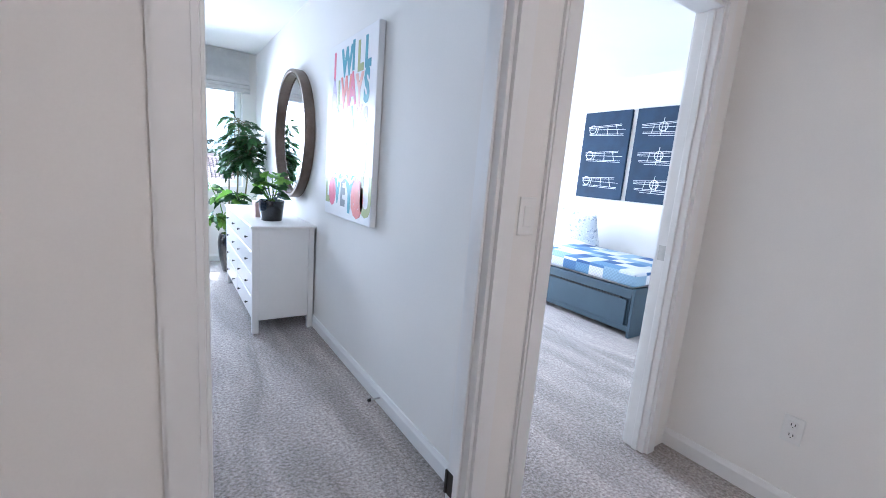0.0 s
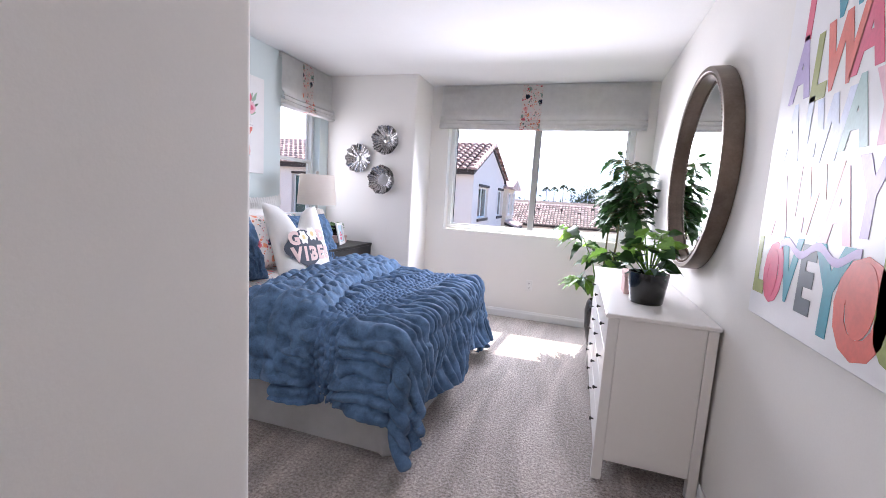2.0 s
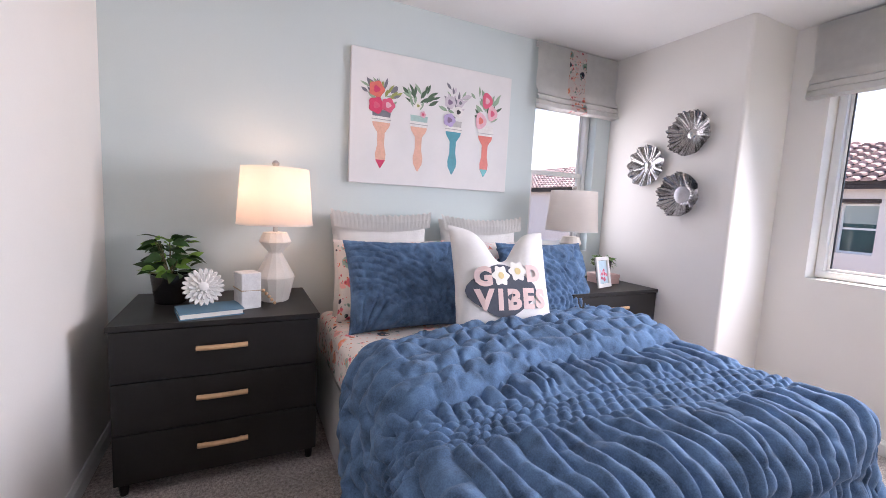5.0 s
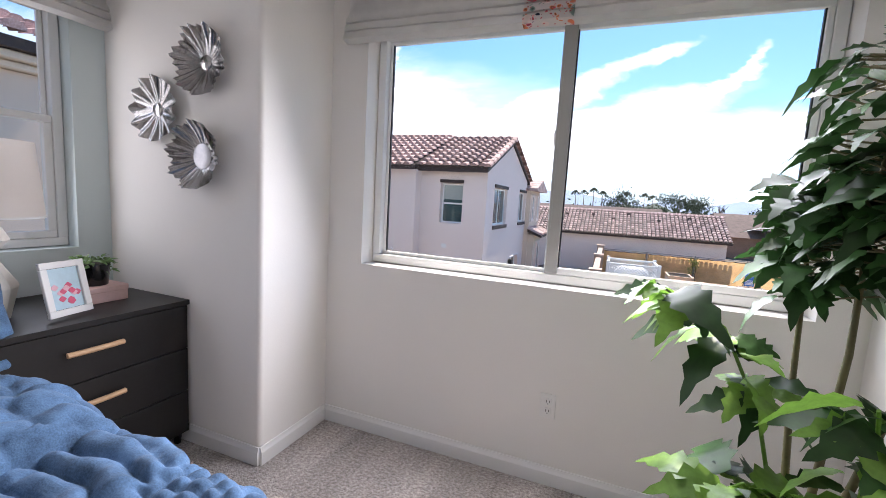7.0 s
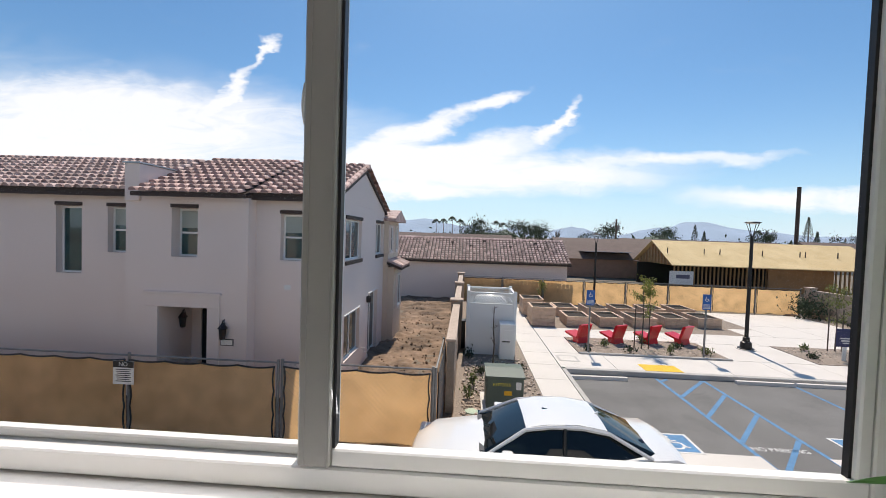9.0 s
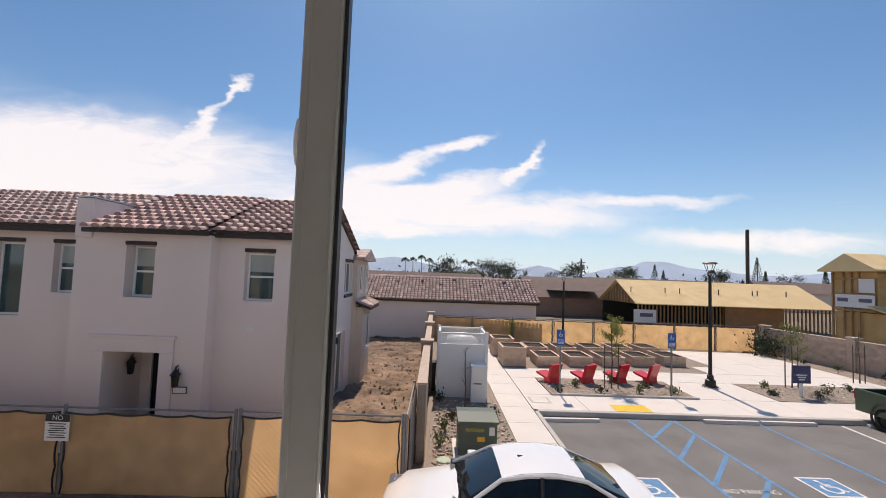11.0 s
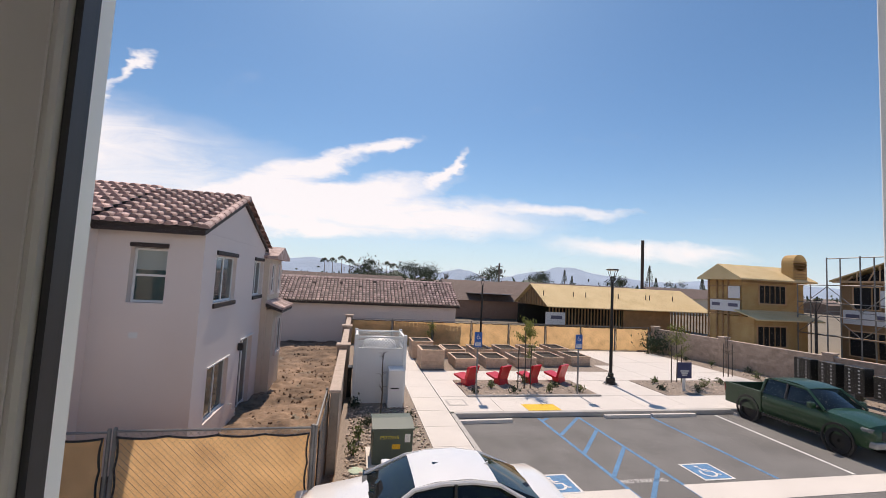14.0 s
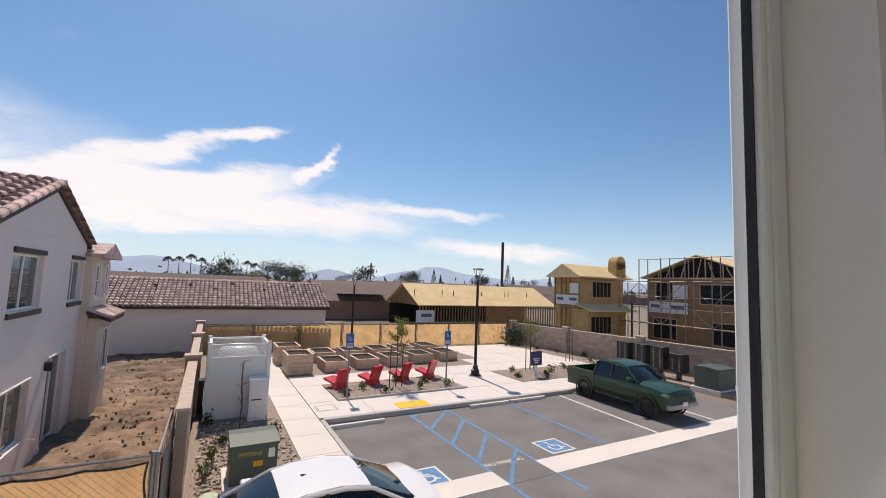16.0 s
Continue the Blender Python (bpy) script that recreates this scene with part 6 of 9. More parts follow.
def house_window(parent, m, wd, ht, bars="hung", lintel=True, sill=False, deep=0.09):
    """A recessed window on a wall, local x along the wall, z up, room side at +y."""
    w_ = part("window", boxes((-wd / 2, -0.03, 0, wd / 2, -0.003, 0.05), (-wd / 2, -0.03, ht - 0.05, wd / 2, -0.003, ht), (-wd / 2, -0.03, 0.05, -wd / 2 + 0.05, -0.003, ht - 0.05), (wd / 2 - 0.05, -0.03, 0.05, wd / 2, -0.003, ht - 0.05)), VINYL, parent)
    w_.matrix_local = m
    part("pane", boxes((-wd / 2 + 0.04, -0.014, 0.04, wd / 2 - 0.04, -0.008, ht - 0.04)), DARKGLASS, w_)
    if bars == "hung":
        part("meeting_rail", boxes((-wd / 2 + 0.05, -0.032, ht / 2 - 0.025, wd / 2 - 0.05, -0.012, ht / 2 + 0.025)), VINYL, w_)
    elif bars == "cross":
        part("muntin", boxes((-0.02, -0.032, 0.05, 0.02, -0.012, ht - 0.05)), VINYL, w_)
    part("surround", boxes((-wd / 2 - 0.09, -0.075, -0.09, wd / 2 + 0.09, 0.0, -0.002), (-wd / 2 - 0.09, -0.075, ht + 0.002, wd / 2 + 0.09, 0.0, ht + 0.04), (-wd / 2 - 0.09, -0.075, 0, -wd / 2 - 0.002, 0.0, ht), (wd / 2 + 0.002, -0.075, 0, wd / 2 + 0.09, 0.0, ht)), HOUSE, w_)
    if lintel:
        part("lintel", boxes((-wd / 2 - 0.10, -0.095, ht + 0.045, wd / 2 + 0.10, 0.0, ht + 0.15)), FASCIA, w_, "dark brown lintel band")
    if sill:
        part("sill", boxes((-wd / 2 - 0.10, -0.10, -0.17, wd / 2 + 0.10, 0.0, -0.095)), FASCIA, w_, "dark brown sill band")
    return w_


def pierced(x0, x1, z0, z1, y0, y1, holes):
    """A wall slab facing -y, cut by holes (x0, x1, z0, z1), as one mesh."""
    bm = bmesh.new()
    xs = sorted({x0, x1, *[h[0] for h in holes], *[min(h[1], x1) for h in holes]})
    for a, b in zip(xs, xs[1:]):
        gaps = sorted((h[2], h[3]) for h in holes if h[0] <= a and b <= h[1])
        z = z0
        for g0, g1 in gaps:
            if g0 > z:
                box(bm, a, y0, z, b, y1, g0)
            z = g1
        if z1 > z:
            box(bm, a, y0, z, b, y1, z1)
    bmesh.ops.remove_doubles(bm, verts=bm.verts, dist=0.0004)
    return bm


def set_window(parent, m, wd, ht, bars, lintel=True, sill=False):
    """A window that sits in the depth of its opening; local x along the wall, z up, outside at -y; y = 0 at its own plane."""
    f = 0.05
    w_ = part("window", boxes((-wd / 2, -0.03, 0, wd / 2, 0.03, f), (-wd / 2, -0.03, ht - f, wd / 2, 0.03, ht), (-wd / 2, -0.03, f, -wd / 2 + f, 0.03, ht - f), (wd / 2 - f, -0.03, f, wd / 2, 0.03, ht - f), bevel=0.004), VINYL, parent)
    w_.matrix_local = m
    part("pane", boxes((-wd / 2 + f - 0.008, 0.0, f - 0.008, wd / 2 - f + 0.008, 0.008, ht - f + 0.008)), DARKGLASS, w_)
    if bars == "hung":
        part("meeting_rail", boxes((-wd / 2 + f, -0.024, ht / 2 - 0.025, wd / 2 - f, -0.001, ht / 2 + 0.025)), VINYL, w_)
        part("blind", boxes((-wd / 2 + f, -0.0008, ht * 0.60, wd / 2 - f, -0.0004, ht - f)), mat("pale_blind", (0.34, 0.40, 0.38), 0.35, vary=0.08, scale=2), w_, "pale blind behind the glass")
    elif bars == "cross":
        part("muntin", boxes((-0.03, -0.024, f, 0.03, -0.001, ht - f)), VINYL, w_)
    return w_


hs = thing("stucco_house", "two-storey pale stucco house with a clay-tile roof", "house", m=Matrix())
HX, HY, HR, HB, EZ, RZ = -3.24, 15.95, 18.90, 22.25, 2.22, 3.48
MX0, MX1, MY = -8.65, -5.38, 15.55
YZ = Matrix(((0, 0, -1, HX), (1, 0, 0, 0), (0, 1, 0, 0), (0, 0, 0, 1)))
FRONT_R = [(-4.72, -3.985, 0.575, 1.80)]
FRONT_M = [(-7.42, -6.72, 0.60, 1.86), (-7.74, -6.42, G, -0.70)]
FRONT_L = [(-10.99, -10.25, 0.02, 1.86), (-9.51, -8.77, 0.62, 1.86)]
part("right_front_wall", pierced(MX1, HX - 0.28, G, EZ - 0.01, HY, HY + 0.26, FRONT_R), HOUSE, hs)
part("middle_front_wall", pierced(MX0, MX1, G, 2.16, MY, MY + 0.40, FRONT_M), HOUSE, hs)
part("left_front_wall", pierced(-24, MX0, G, EZ - 0.02, HY, HY + 0.26, FRONT_L), HOUSE, hs)
# the side wall with its gable, cut by the window and door openings
SIDE = [(16.85, 18.62, 0.55, 1.75), (20.76, 22.05, 0.55, 1.75), (16.88, 18.60, -2.40, -1.06), (19.76, 21.28, G + 0.02, -0.80)]
gw = pierced(HY, HB, G, EZ, -0.28, 0.0, SIDE)
bmesh.ops.transform(gw, matrix=Matrix(((0, 1, 0, HX), (1, 0, 0, 0), (0, 0, 1, 0), (0, 0, 0, 1))), verts=gw.verts)
part("side_wall", gw, HOUSE, hs)
part("gable", prism([(HY, EZ + 0.002), (HB, EZ + 0.002), (HR, RZ - 0.10)], 0.28, YZ), HOUSE, hs)
# solid blocks painted near-black in place of unlit rooms
part("core", boxes((-24, HY + 0.55, G, MX0 - 0.3, 22.2, 2.1), (MX1, HY + 0.55, G, HX - 0.55, 22.2, 2.1), (MX0 - 0.3, MY + 1.75, G, MX1, 22.2, 2.1), (MX0 - 0.3, MY + 0.9, -0.55, MX1, MY + 1.75, 2.1)), SHADEIN, hs, "near-black blocks standing in for unlit rooms")
part("parapet", boxes((MX0 - 0.005, MY - 0.06, 2.0, -8.24, 17.3, 2.97), bevel=0.02), HOUSE, hs, "stucco parapet block")
part("parapet_cap", boxes((MX0 - 0.035, MY - 0.09, 2.975, -8.21, 17.33, 3.01)), mat("pale_blue_flashing", (0.45, 0.52, 0.56), 0.5, 0.5), hs)
slope = math.hypot(HR - (HY - 0.30), RZ - EZ + 0.08)
ang = math.degrees(math.atan2(RZ - EZ + 0.08, HR - (HY - 0.30)))
part("eave_board", boxes((-24, HY - 0.26, EZ - 0.04, MX0 - 0.01, HY - 0.20, EZ + 0.08), (MX1 + 0.01, HY - 0.26, EZ - 0.04, HX + 0.06, HY - 0.20, EZ + 0.08), (-8.22, 15.16, EZ - 0.10, MX1 + 0.10, 15.22, EZ + 0.01)), FASCIA, hs, "dark brown eave board")
deck = prism([(HY - 0.28, EZ - 0.0), (HR, RZ - 0.03), (HB + 0.28, EZ - 0.0), (HB + 0.28, EZ - 0.10), (HR, RZ - 0.13), (HY - 0.28, EZ - 0.10)], 21.0, Matrix(((0, 0, -1, HX + 0.07), (1, 0, 0, 0), (0, 1, 0, 0), (0, 0, 0, 1))))
part("roof", deck, FASCIA, hs, "dark brown roof edge")
tile_field(hs, Matrix.Translation((MX1 - 0.05, HY - 0.32, EZ + 0.02)) @ pose(0, 0, 0, ang), HX - MX1 + 0.10, slope, singles=lambda i, j: True)
tile_field(hs, Matrix.Translation((-8.26, 15.14, EZ - 0.04)) @ pose(0, 0, 0, ang - 0.9), MX1 + 8.26, slope + 0.45, singles=lambda i, j: j < 11)
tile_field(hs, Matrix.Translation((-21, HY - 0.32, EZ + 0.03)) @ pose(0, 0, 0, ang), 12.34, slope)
# half-round tiles that cover the gable edge, lapped one on the next
rv, rf = barrel(0.40, 0.115, 6, 0.86)
for sgn, y0, n in ((1, HY - 0.34, 9), (-1, HB + 0.32, 9)):
    run = math.hypot(HR - y0, RZ - EZ)
    tilt = math.degrees(math.atan2(RZ - EZ + 0.06, abs(HR - y0)))
    rake_mesh = bpy.data.meshes.new("rake_tile")
    rake_mesh.from_pydata(rv, [], rf)
    rake_mesh.materials.append(TILE)
    for i in range(n):
        rt = part("rake_tile", rake_mesh, TILE, hs)
        rt.matrix_local = Matrix.Translation((HX + 0.07, y0 + (HR - y0) * i / n, EZ + 0.06 + (RZ - EZ) * i / n)) @ (pose(0, 0, 0, tilt) if sgn > 0 else pose(0, 0, 0, 0, 0, 180) @ pose(0, 0, 0, tilt))
part("ridge_tiles", tube([(-21, HR, RZ + 0.05), (HX + 0.16, HR, RZ + 0.05)], 0.10, 8), TILEJ, hs)
for px, py, pz, hh, rad in ((-6.62, 16.9, 2.62, 0.42, 0.055), (-6.45, 17.3, 2.8, 0.22, 0.05), (-3.62, 20.3, 3.0, 0.75, 0.05)):
    part("vent_pipe", tube([(px, py, pz), (px, py, pz + hh)], rad, 8), FASCIA, hs, "dark roof vent pipe")
for x0, x1, z0, z1, yw, deep, kind in ((*FRONT_R[0], HY, 0.20, "hung"), (*FRONT_M[0], MY, 0.33, "hung"), (*FRONT_L[0], HY, 0.20, "plain"), (*FRONT_L[1], HY, 0.20, "hung")):
    w_ = set_window(hs, Matrix.Translation(((x0 + x1) / 2, yw + deep, z0)), x1 - x0 - 0.01, z1 - z0 - 0.01, kind)
    part("lintel", boxes(((x0 - x1) / 2 - 0.02, -deep - 0.03, z1 - z0 + 0.004, (x1 - x0) / 2 + 0.02, -deep + 0.05, z1 - z0 + 0.10), bevel=0.006), FASCIA, w_, "dark brown lintel band")
side = Matrix.Rotation(math.radians(90), 4, "Z")
for (y0, y1, z0, z1), banded in zip(SIDE[:3], (True, True, False)):
    w_ = set_window(hs, Matrix.Translation((HX - 0.12, (y0 + y1) / 2, z0)) @ side, y1 - y0 - 0.01, z1 - z0 - 0.01, "cross")
    if banded:
        hw_ = (y1 - y0) / 2 + 0.03
        part("lintel", boxes((-hw_, -0.16, z1 - z0 + 0.004, hw_, -0.05, z1 - z0 + 0.11), bevel=0.006), FASCIA, w_, "dark brown lintel band")
        part("sill", boxes((-hw_, -0.17, -0.13, hw_, -0.05, -0.012), bevel=0.006), FASCIA, w_, "dark brown sill band")
y0, y1, z0, z1 = SIDE[3]
gd = part("patio_door", boxes((HX - 0.18, y0, z0, HX - 0.12, y0 + 0.09, z1), (HX - 0.18, y1 - 0.09, z0, HX - 0.12, y1, z1), (HX - 0.18, y0 + 0.09, z1 - 0.10, HX - 0.12, y1 - 0.09, z1), (HX - 0.18, (y0 + y1) / 2 - 0.05, z0, HX - 0.12, (y0 + y1) / 2 + 0.05, z1 - 0.10), (HX - 0.18, y0 + 0.09, z0, HX - 0.12, y1 - 0.09, z0 + 0.10), bevel=0.004), VINYL, hs, "white glazed patio door")
part("pane", boxes((HX - 0.155, y0 + 0.085, z0 + 0.095, HX - 0.148, y1 - 0.085, z1 - 0.095)), DARKGLASS, gd)
for q in ((16.84, 18.64, -1.05), (19.72, 21.32, -0.79)):
    part("drip_flashing", boxes((HX - 0.01, q[0], q[2], HX + 0.03, q[1], q[2] + 0.03)), VINYL, hs, "white drip flashing")
for py, pz in ((16.4, -2.75), (18.95, -2.5), (19.35, -2.75)):
    part("hose_bib", tube([(HX, py, pz), (HX + 0.10, py, pz), (HX + 0.10, py, pz - 0.12)], 0.03, 6), VINYL, hs, "white pipe stub")
for ly in (19.5,):
    sl = part("wall_lantern", boxes((HX + 0.01, ly - 0.07, -1.05, HX + 0.16, ly + 0.07, -0.82), bevel=0.02), BLACK, hs, "black wall lantern")
# entry: a raised surround, and an alcove with the door at its back
ex0, ex1, ez = -7.74, -6.42, -0.70
ent = part("entry", boxes((ex0 - 0.35, MY - 0.05, G, ex0 - 0.002, MY - 0.002, ez - 0.002), (ex1 + 0.002, MY - 0.05, G, ex1 + 0.33, MY - 0.002, ez - 0.002), (ex0 - 0.35, MY - 0.05, ez, ex1 + 0.33, MY - 0.002, ez + 0.33), (ex0 - 0.39, MY - 0.08, ez + 0.332, ex1 + 0.37, MY - 0.002, ez + 0.40), bevel=0.008), HOUSE, hs, "stucco entry surround")
part("alcove", boxes((ex0 - 0.12, MY + 0.402, G, ex0, MY + 1.40, ez + 0.1), (ex1, MY + 0.402, G, ex1 + 0.12, MY + 1.40, ez + 0.1), (ex0, MY + 0.402, ez, ex1, MY + 1.40, ez + 0.1), (ex0, MY + 1.30, G, ex0 + 0.28, MY + 1.40, ez - 0.002)), HOUSE, ent)
# flat slab whose near-black colour is the doorway's shade
part("doorway", boxes((ex0 + 0.282, MY + 1.36, G + 0.05, ex1 - 0.002, MY + 1.40, ez - 0.12)), SHADEIN, ent, "near-black slab for the shade in the doorway")
part("door_head", boxes((ex0 + 0.282, MY + 1.30, ez - 0.118, ex1 - 0.002, MY + 1.36, ez - 0.06)), VINYL, ent)
for lx, ly, lz in ((-5.95, MY - 0.12, -1.30), (ex0 + 0.12, MY + 0.75, -1.25)):
    sc = part("wall_lantern", lathe([(0.045, -0.17), (0.075, -0.15), (0.10, 0.10), (0.04, 0.12)], 6, m=Matrix.Translation((lx, ly, lz))), BLACK, hs, "black wall lantern")
    part("lantern_cap", lathe([(0.13, 0.12), (0.05, 0.22), (0.015, 0.27), (0.02, 0.30), (0.004, 0.33)], 8, m=Matrix.Translation((lx, ly, lz))), BLACK, sc)
    part("bracket", tube([(lx, ly, lz + 0.26), (lx + 0.02, ly + 0.04, lz + 0.34), (lx, ly + 0.10, lz + 0.22), (lx, ly + 0.11, lz - 0.05)], 0.016, 6), BLACK, sc)
num = part("number_plate", boxes((-6.06, MY - 0.022, -1.65, -5.72, MY - 0.002, -1.48), bevel=0.004), BLACK, hs, "dark house-number plate")
part("number_field", boxes((-6.04, MY - 0.026, -1.63, -5.74, MY - 0.022, -1.50)), CREAM, num)
part("wall_patch", boxes((-4.60, HY - 0.003, -0.20, -4.42, HY - 0.0005, -0.07)), VINYL, hs, "pale patch on the stucco")
part("rear_block", boxes((-9, 22.26, G, -3.05, 24.7, 2.0)), TANST, hs, "tan stucco rear block")
part("bay", boxes((-3.1, 22.35, G, -2.80, 24.3, -0.02)), TANST, hs, "tan stucco bump-out")
bayroof = prism([(-2.45, -0.02), (-3.05, 0.22), (-3.05, 0.10), (-2.45, -0.12)], 2.4, Matrix(((1, 0, 0, 0), (0, 0, 1, 22.1), (0, 1, 0, 0), (0, 0, 0, 1))))
br = part("bay_roof", bayroof, FASCIA, hs)
bt = bmesh.new()
for i in range(9):
    tube([(-2.44, 22.22 + i * 0.27, 0.0), (-3.05, 22.22 + i * 0.27, 0.24)], 0.10, 8, bt)
part("bay_roof_tiles", bt, TILEJ, br)
for wy, wx_, wz_, ww, wh, kk in ((23.4, -2.80, -1.75, 0.9, 1.35, "cross"), (22.75, -3.05, 0.62, 0.55, 1.05, "hung"), (24.1, -3.05, 0.62, 0.5, 1.05, "hung")):
    house_window(hs, Matrix.Translation((wx_, wy, wz_)) @ side, ww, wh, kk, False)
rr_roof = prism([(22.1, 1.99), (23.5, 2.40), (25.0, 1.99), (25.0, 1.88), (22.1, 1.88)], 6.5, Matrix(((0, 0, -1, -2.75), (1, 0, 0, 0), (0, 1, 0, 0), (0, 0, 0, 1))))
part("rear_roof", rr_roof, TILEJ, hs)

# long tiled garage block across the yard
gb = thing("garage_block", "long low stucco garage block with a tile roof", "building", m=Matrix())
part("wall", boxes((-7.2, 34.7, G, 7.25, 40.3, -0.41)), HOUSE, gb)
groof = prism([(34.35, -0.42), (37.5, 1.13), (40.65, -0.42), (40.65, -0.54), (34.35, -0.54)], 14.9, Matrix(((0, 0, -1, 7.45), (1, 0, 0, 0), (0, 1, 0, 0), (0, 0, 0, 1))))
part("roof", groof, FASCIA, gb)
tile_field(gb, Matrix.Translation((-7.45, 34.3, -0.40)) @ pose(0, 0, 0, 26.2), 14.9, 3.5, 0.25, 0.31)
part("ridge_tiles", tube([(-7.45, 37.5, 1.17), (7.5, 37.5, 1.17)], 0.09, 8), TILEJ, gb)
for vx, vy in ((-2.8, 36.3), (-1.0, 36.5), (0.4, 36.0), (1.4, 36.8), (3.3, 36.1), (5.2, 36.6)):
    part("roof_vent", boxes((vx, vy, -0.40 + (vy - 34.35) * 0.49, vx + 0.22, vy + 0.18, -0.12 + (vy - 34.35) * 0.49)), FASCIA, gb)
fl = thing("neighbour_houses", "row of low brown-roofed houses beyond the wall", "building", m=Matrix())
BROWNROOF = mat("brown_shingle", (0.17, 0.125, 0.11), 0.9, vary=0.15, scale=2)
for i, (x0, x1, y0, z0, z1) in enumerate(((9.5, 24, 56, -0.9, 1.0), (14, 30, 70, 0.0, 1.6), (-12, 8, 75, -0.5, 1.7), (30, 60, 85, 0.0, 1.9), (60, 95, 80, 0.2, 2.2))):
    part("house_wall", boxes((x0 + 0.5, y0, G, x1 - 0.5, y0 + 8, z0)), mat("brown_block", (0.30, 0.185, 0.135), 0.95, vary=0.1, scale=2, bump=0.5) if i == 0 else TANST, fl)
    part("house_roof", prism([(y0 - 0.5, z0), (y0 + 4, z1), (y0 + 8.5, z0)], x1 - x0, Matrix(((0, 0, 1, x0), (1, 0, 0, 0), (0, 1, 0, 0), (0, 0, 0, 1)))), BROWNROOF, fl)
part("solar_panels", boxes((14, 55.0, -0.62, 20, 57.5, -0.60)), mat("solar_panel", (0.10, 0.11, 0.13), 0.2), fl, "grey solar panels").matrix_local = Matrix.Translation((0, 0, 0.6))

# ---- the neighbour seen from the side window ----
nb = thing("neighbour_house", "cream stucco house with a clay-tile eave", "house", m=Matrix())
part("wall", boxes((-14, 0.0, G, -7.9, 7.75, 2.75)), mat("peach_stucco", (0.66, 0.55, 0.45), 0.92, vary=0.03, bump=0.6, bump_scale=60), nb)
part("cornice", boxes((-14, 0.0, 2.76, -7.75, 7.9, 2.86), (-14, 0.0, 2.87, -7.62, 8.02, 2.98), bevel=0.02), TANST, nb)
part("fascia", boxes((-14, -0.2, 2.99, -7.50, 8.12, 3.14)), FASCIA, nb)
part("gutter_pipe", tube([(-7.6, 6.9, 2.9), (-7.82, 6.75, 2.6), (-7.84, 6.75, G + 0.2)], 0.045, 8), VINYL, nb, "white downpipe")
tile_field(nb, Matrix.Translation((-7.45, -0.2, 3.16)) @ Matrix.Rotation(math.radians(90), 4, "Z") @ pose(0, 0, 0, 18), 8.3, 4.0, 0.34, 0.40, singles=lambda i, j: i > 12 and j < 6)

# ---- walls and fences ----
BLOCK = mat("tan_block", (0.42, 0.32, 0.25), 0.95, vary=0.12, scale=6, bump=0.9, bump_scale=50, per_object=0.15)
BLOCKJ = mat("tan_block_far", (0.42, 0.32, 0.25), 0.95, vary=0.12, scale=6, bump=0.9, bump_scale=50, island=0.15)
MORTAR = mat("mortar", (0.30, 0.26, 0.22), 0.95, vary=0.1)
CAP = mat("block_cap", (0.50, 0.40, 0.33), 0.9, vary=0.1, bump=0.5)


def block_wall(name, label, ax, ay, bx, by, ht, th=0.20, posts=(), detail=6.0):
    """A block wall from a to b: mortar core, blocks proud of it, a cap, and posts."""
    ln = math.hypot(bx - ax, by - ay)
    wl_ = thing(name, label, "garden wall", m=Matrix.Translation((ax, ay, G)) @ Matrix.Rotation(math.atan2(by - ay, bx - ax), 4, "Z"))
    part("core", boxes((0, -th / 2 + 0.008, -0.2, ln, th / 2 - 0.008, ht)), MORTAR, wl_)
    blk_ = mesh_of(boxes((0.004, -th / 2, 0.004, 0.386, th / 2, 0.186), bevel=0.004), "block", BLOCK)
    far = bmesh.new()
    rows_ = int(ht / 0.19)
    for j in range(rows_):
        i = 0
        x = -0.195 * (j % 2)
        while x < ln - 0.2:
            x0 = max(x, 0.0)
            if x0 < detail and x >= 0:
                b_ = part("block", blk_, BLOCK, wl_)
                b_.location = (x, 0, j * 0.19)
            else:
                box(far, x0 + 0.004, -th / 2, j * 0.19 + 0.004, min(x + 0.386, ln), th / 2, j * 0.19 + 0.186)
            x += 0.39
    part("blocks", far, BLOCKJ, wl_)["kind"] = "stuff"
    part("cap", boxes((-0.03, -th / 2 - 0.03, ht, ln + 0.03, th / 2 + 0.03, ht + 0.06), bevel=0.008), CAP, wl_)
    for p in posts:
        po = part("post", boxes((p - 0.21, -0.21, -0.1, p + 0.21, 0.21, ht + 0.16), bevel=0.006), BLOCKJ, wl_)
        part("post_cap", boxes((p - 0.25, -0.25, ht + 0.16, p + 0.25, 0.25, ht + 0.23), bevel=0.01), CAP, po)
    return wl_


block_wall("yard_wall", "tan block wall with capped posts beside the dirt yard", -0.12, 15.6, -0.12, 33.3, 1.82, posts=(5.6, 11.4, 17.2), detail=4.0)
block_wall("boundary_wall", "tan block wall with capped posts round the plaza", 21.7, 32.6, 23.6, 16.6, 1.72, posts=(0.2, 5.4, 10.8, 16.0), detail=0.0)
SCREEN = mat("tan_screen_cloth", (0.84, 0.52, 0.26), 0.9, vary=0.14, scale=1.6, bump=0.5, bump_scale=200, trans=0.62)
PIPE = mat("galvanised_pipe", (0.24, 0.235, 0.23), 0.6, 0.4, vary=0.1)


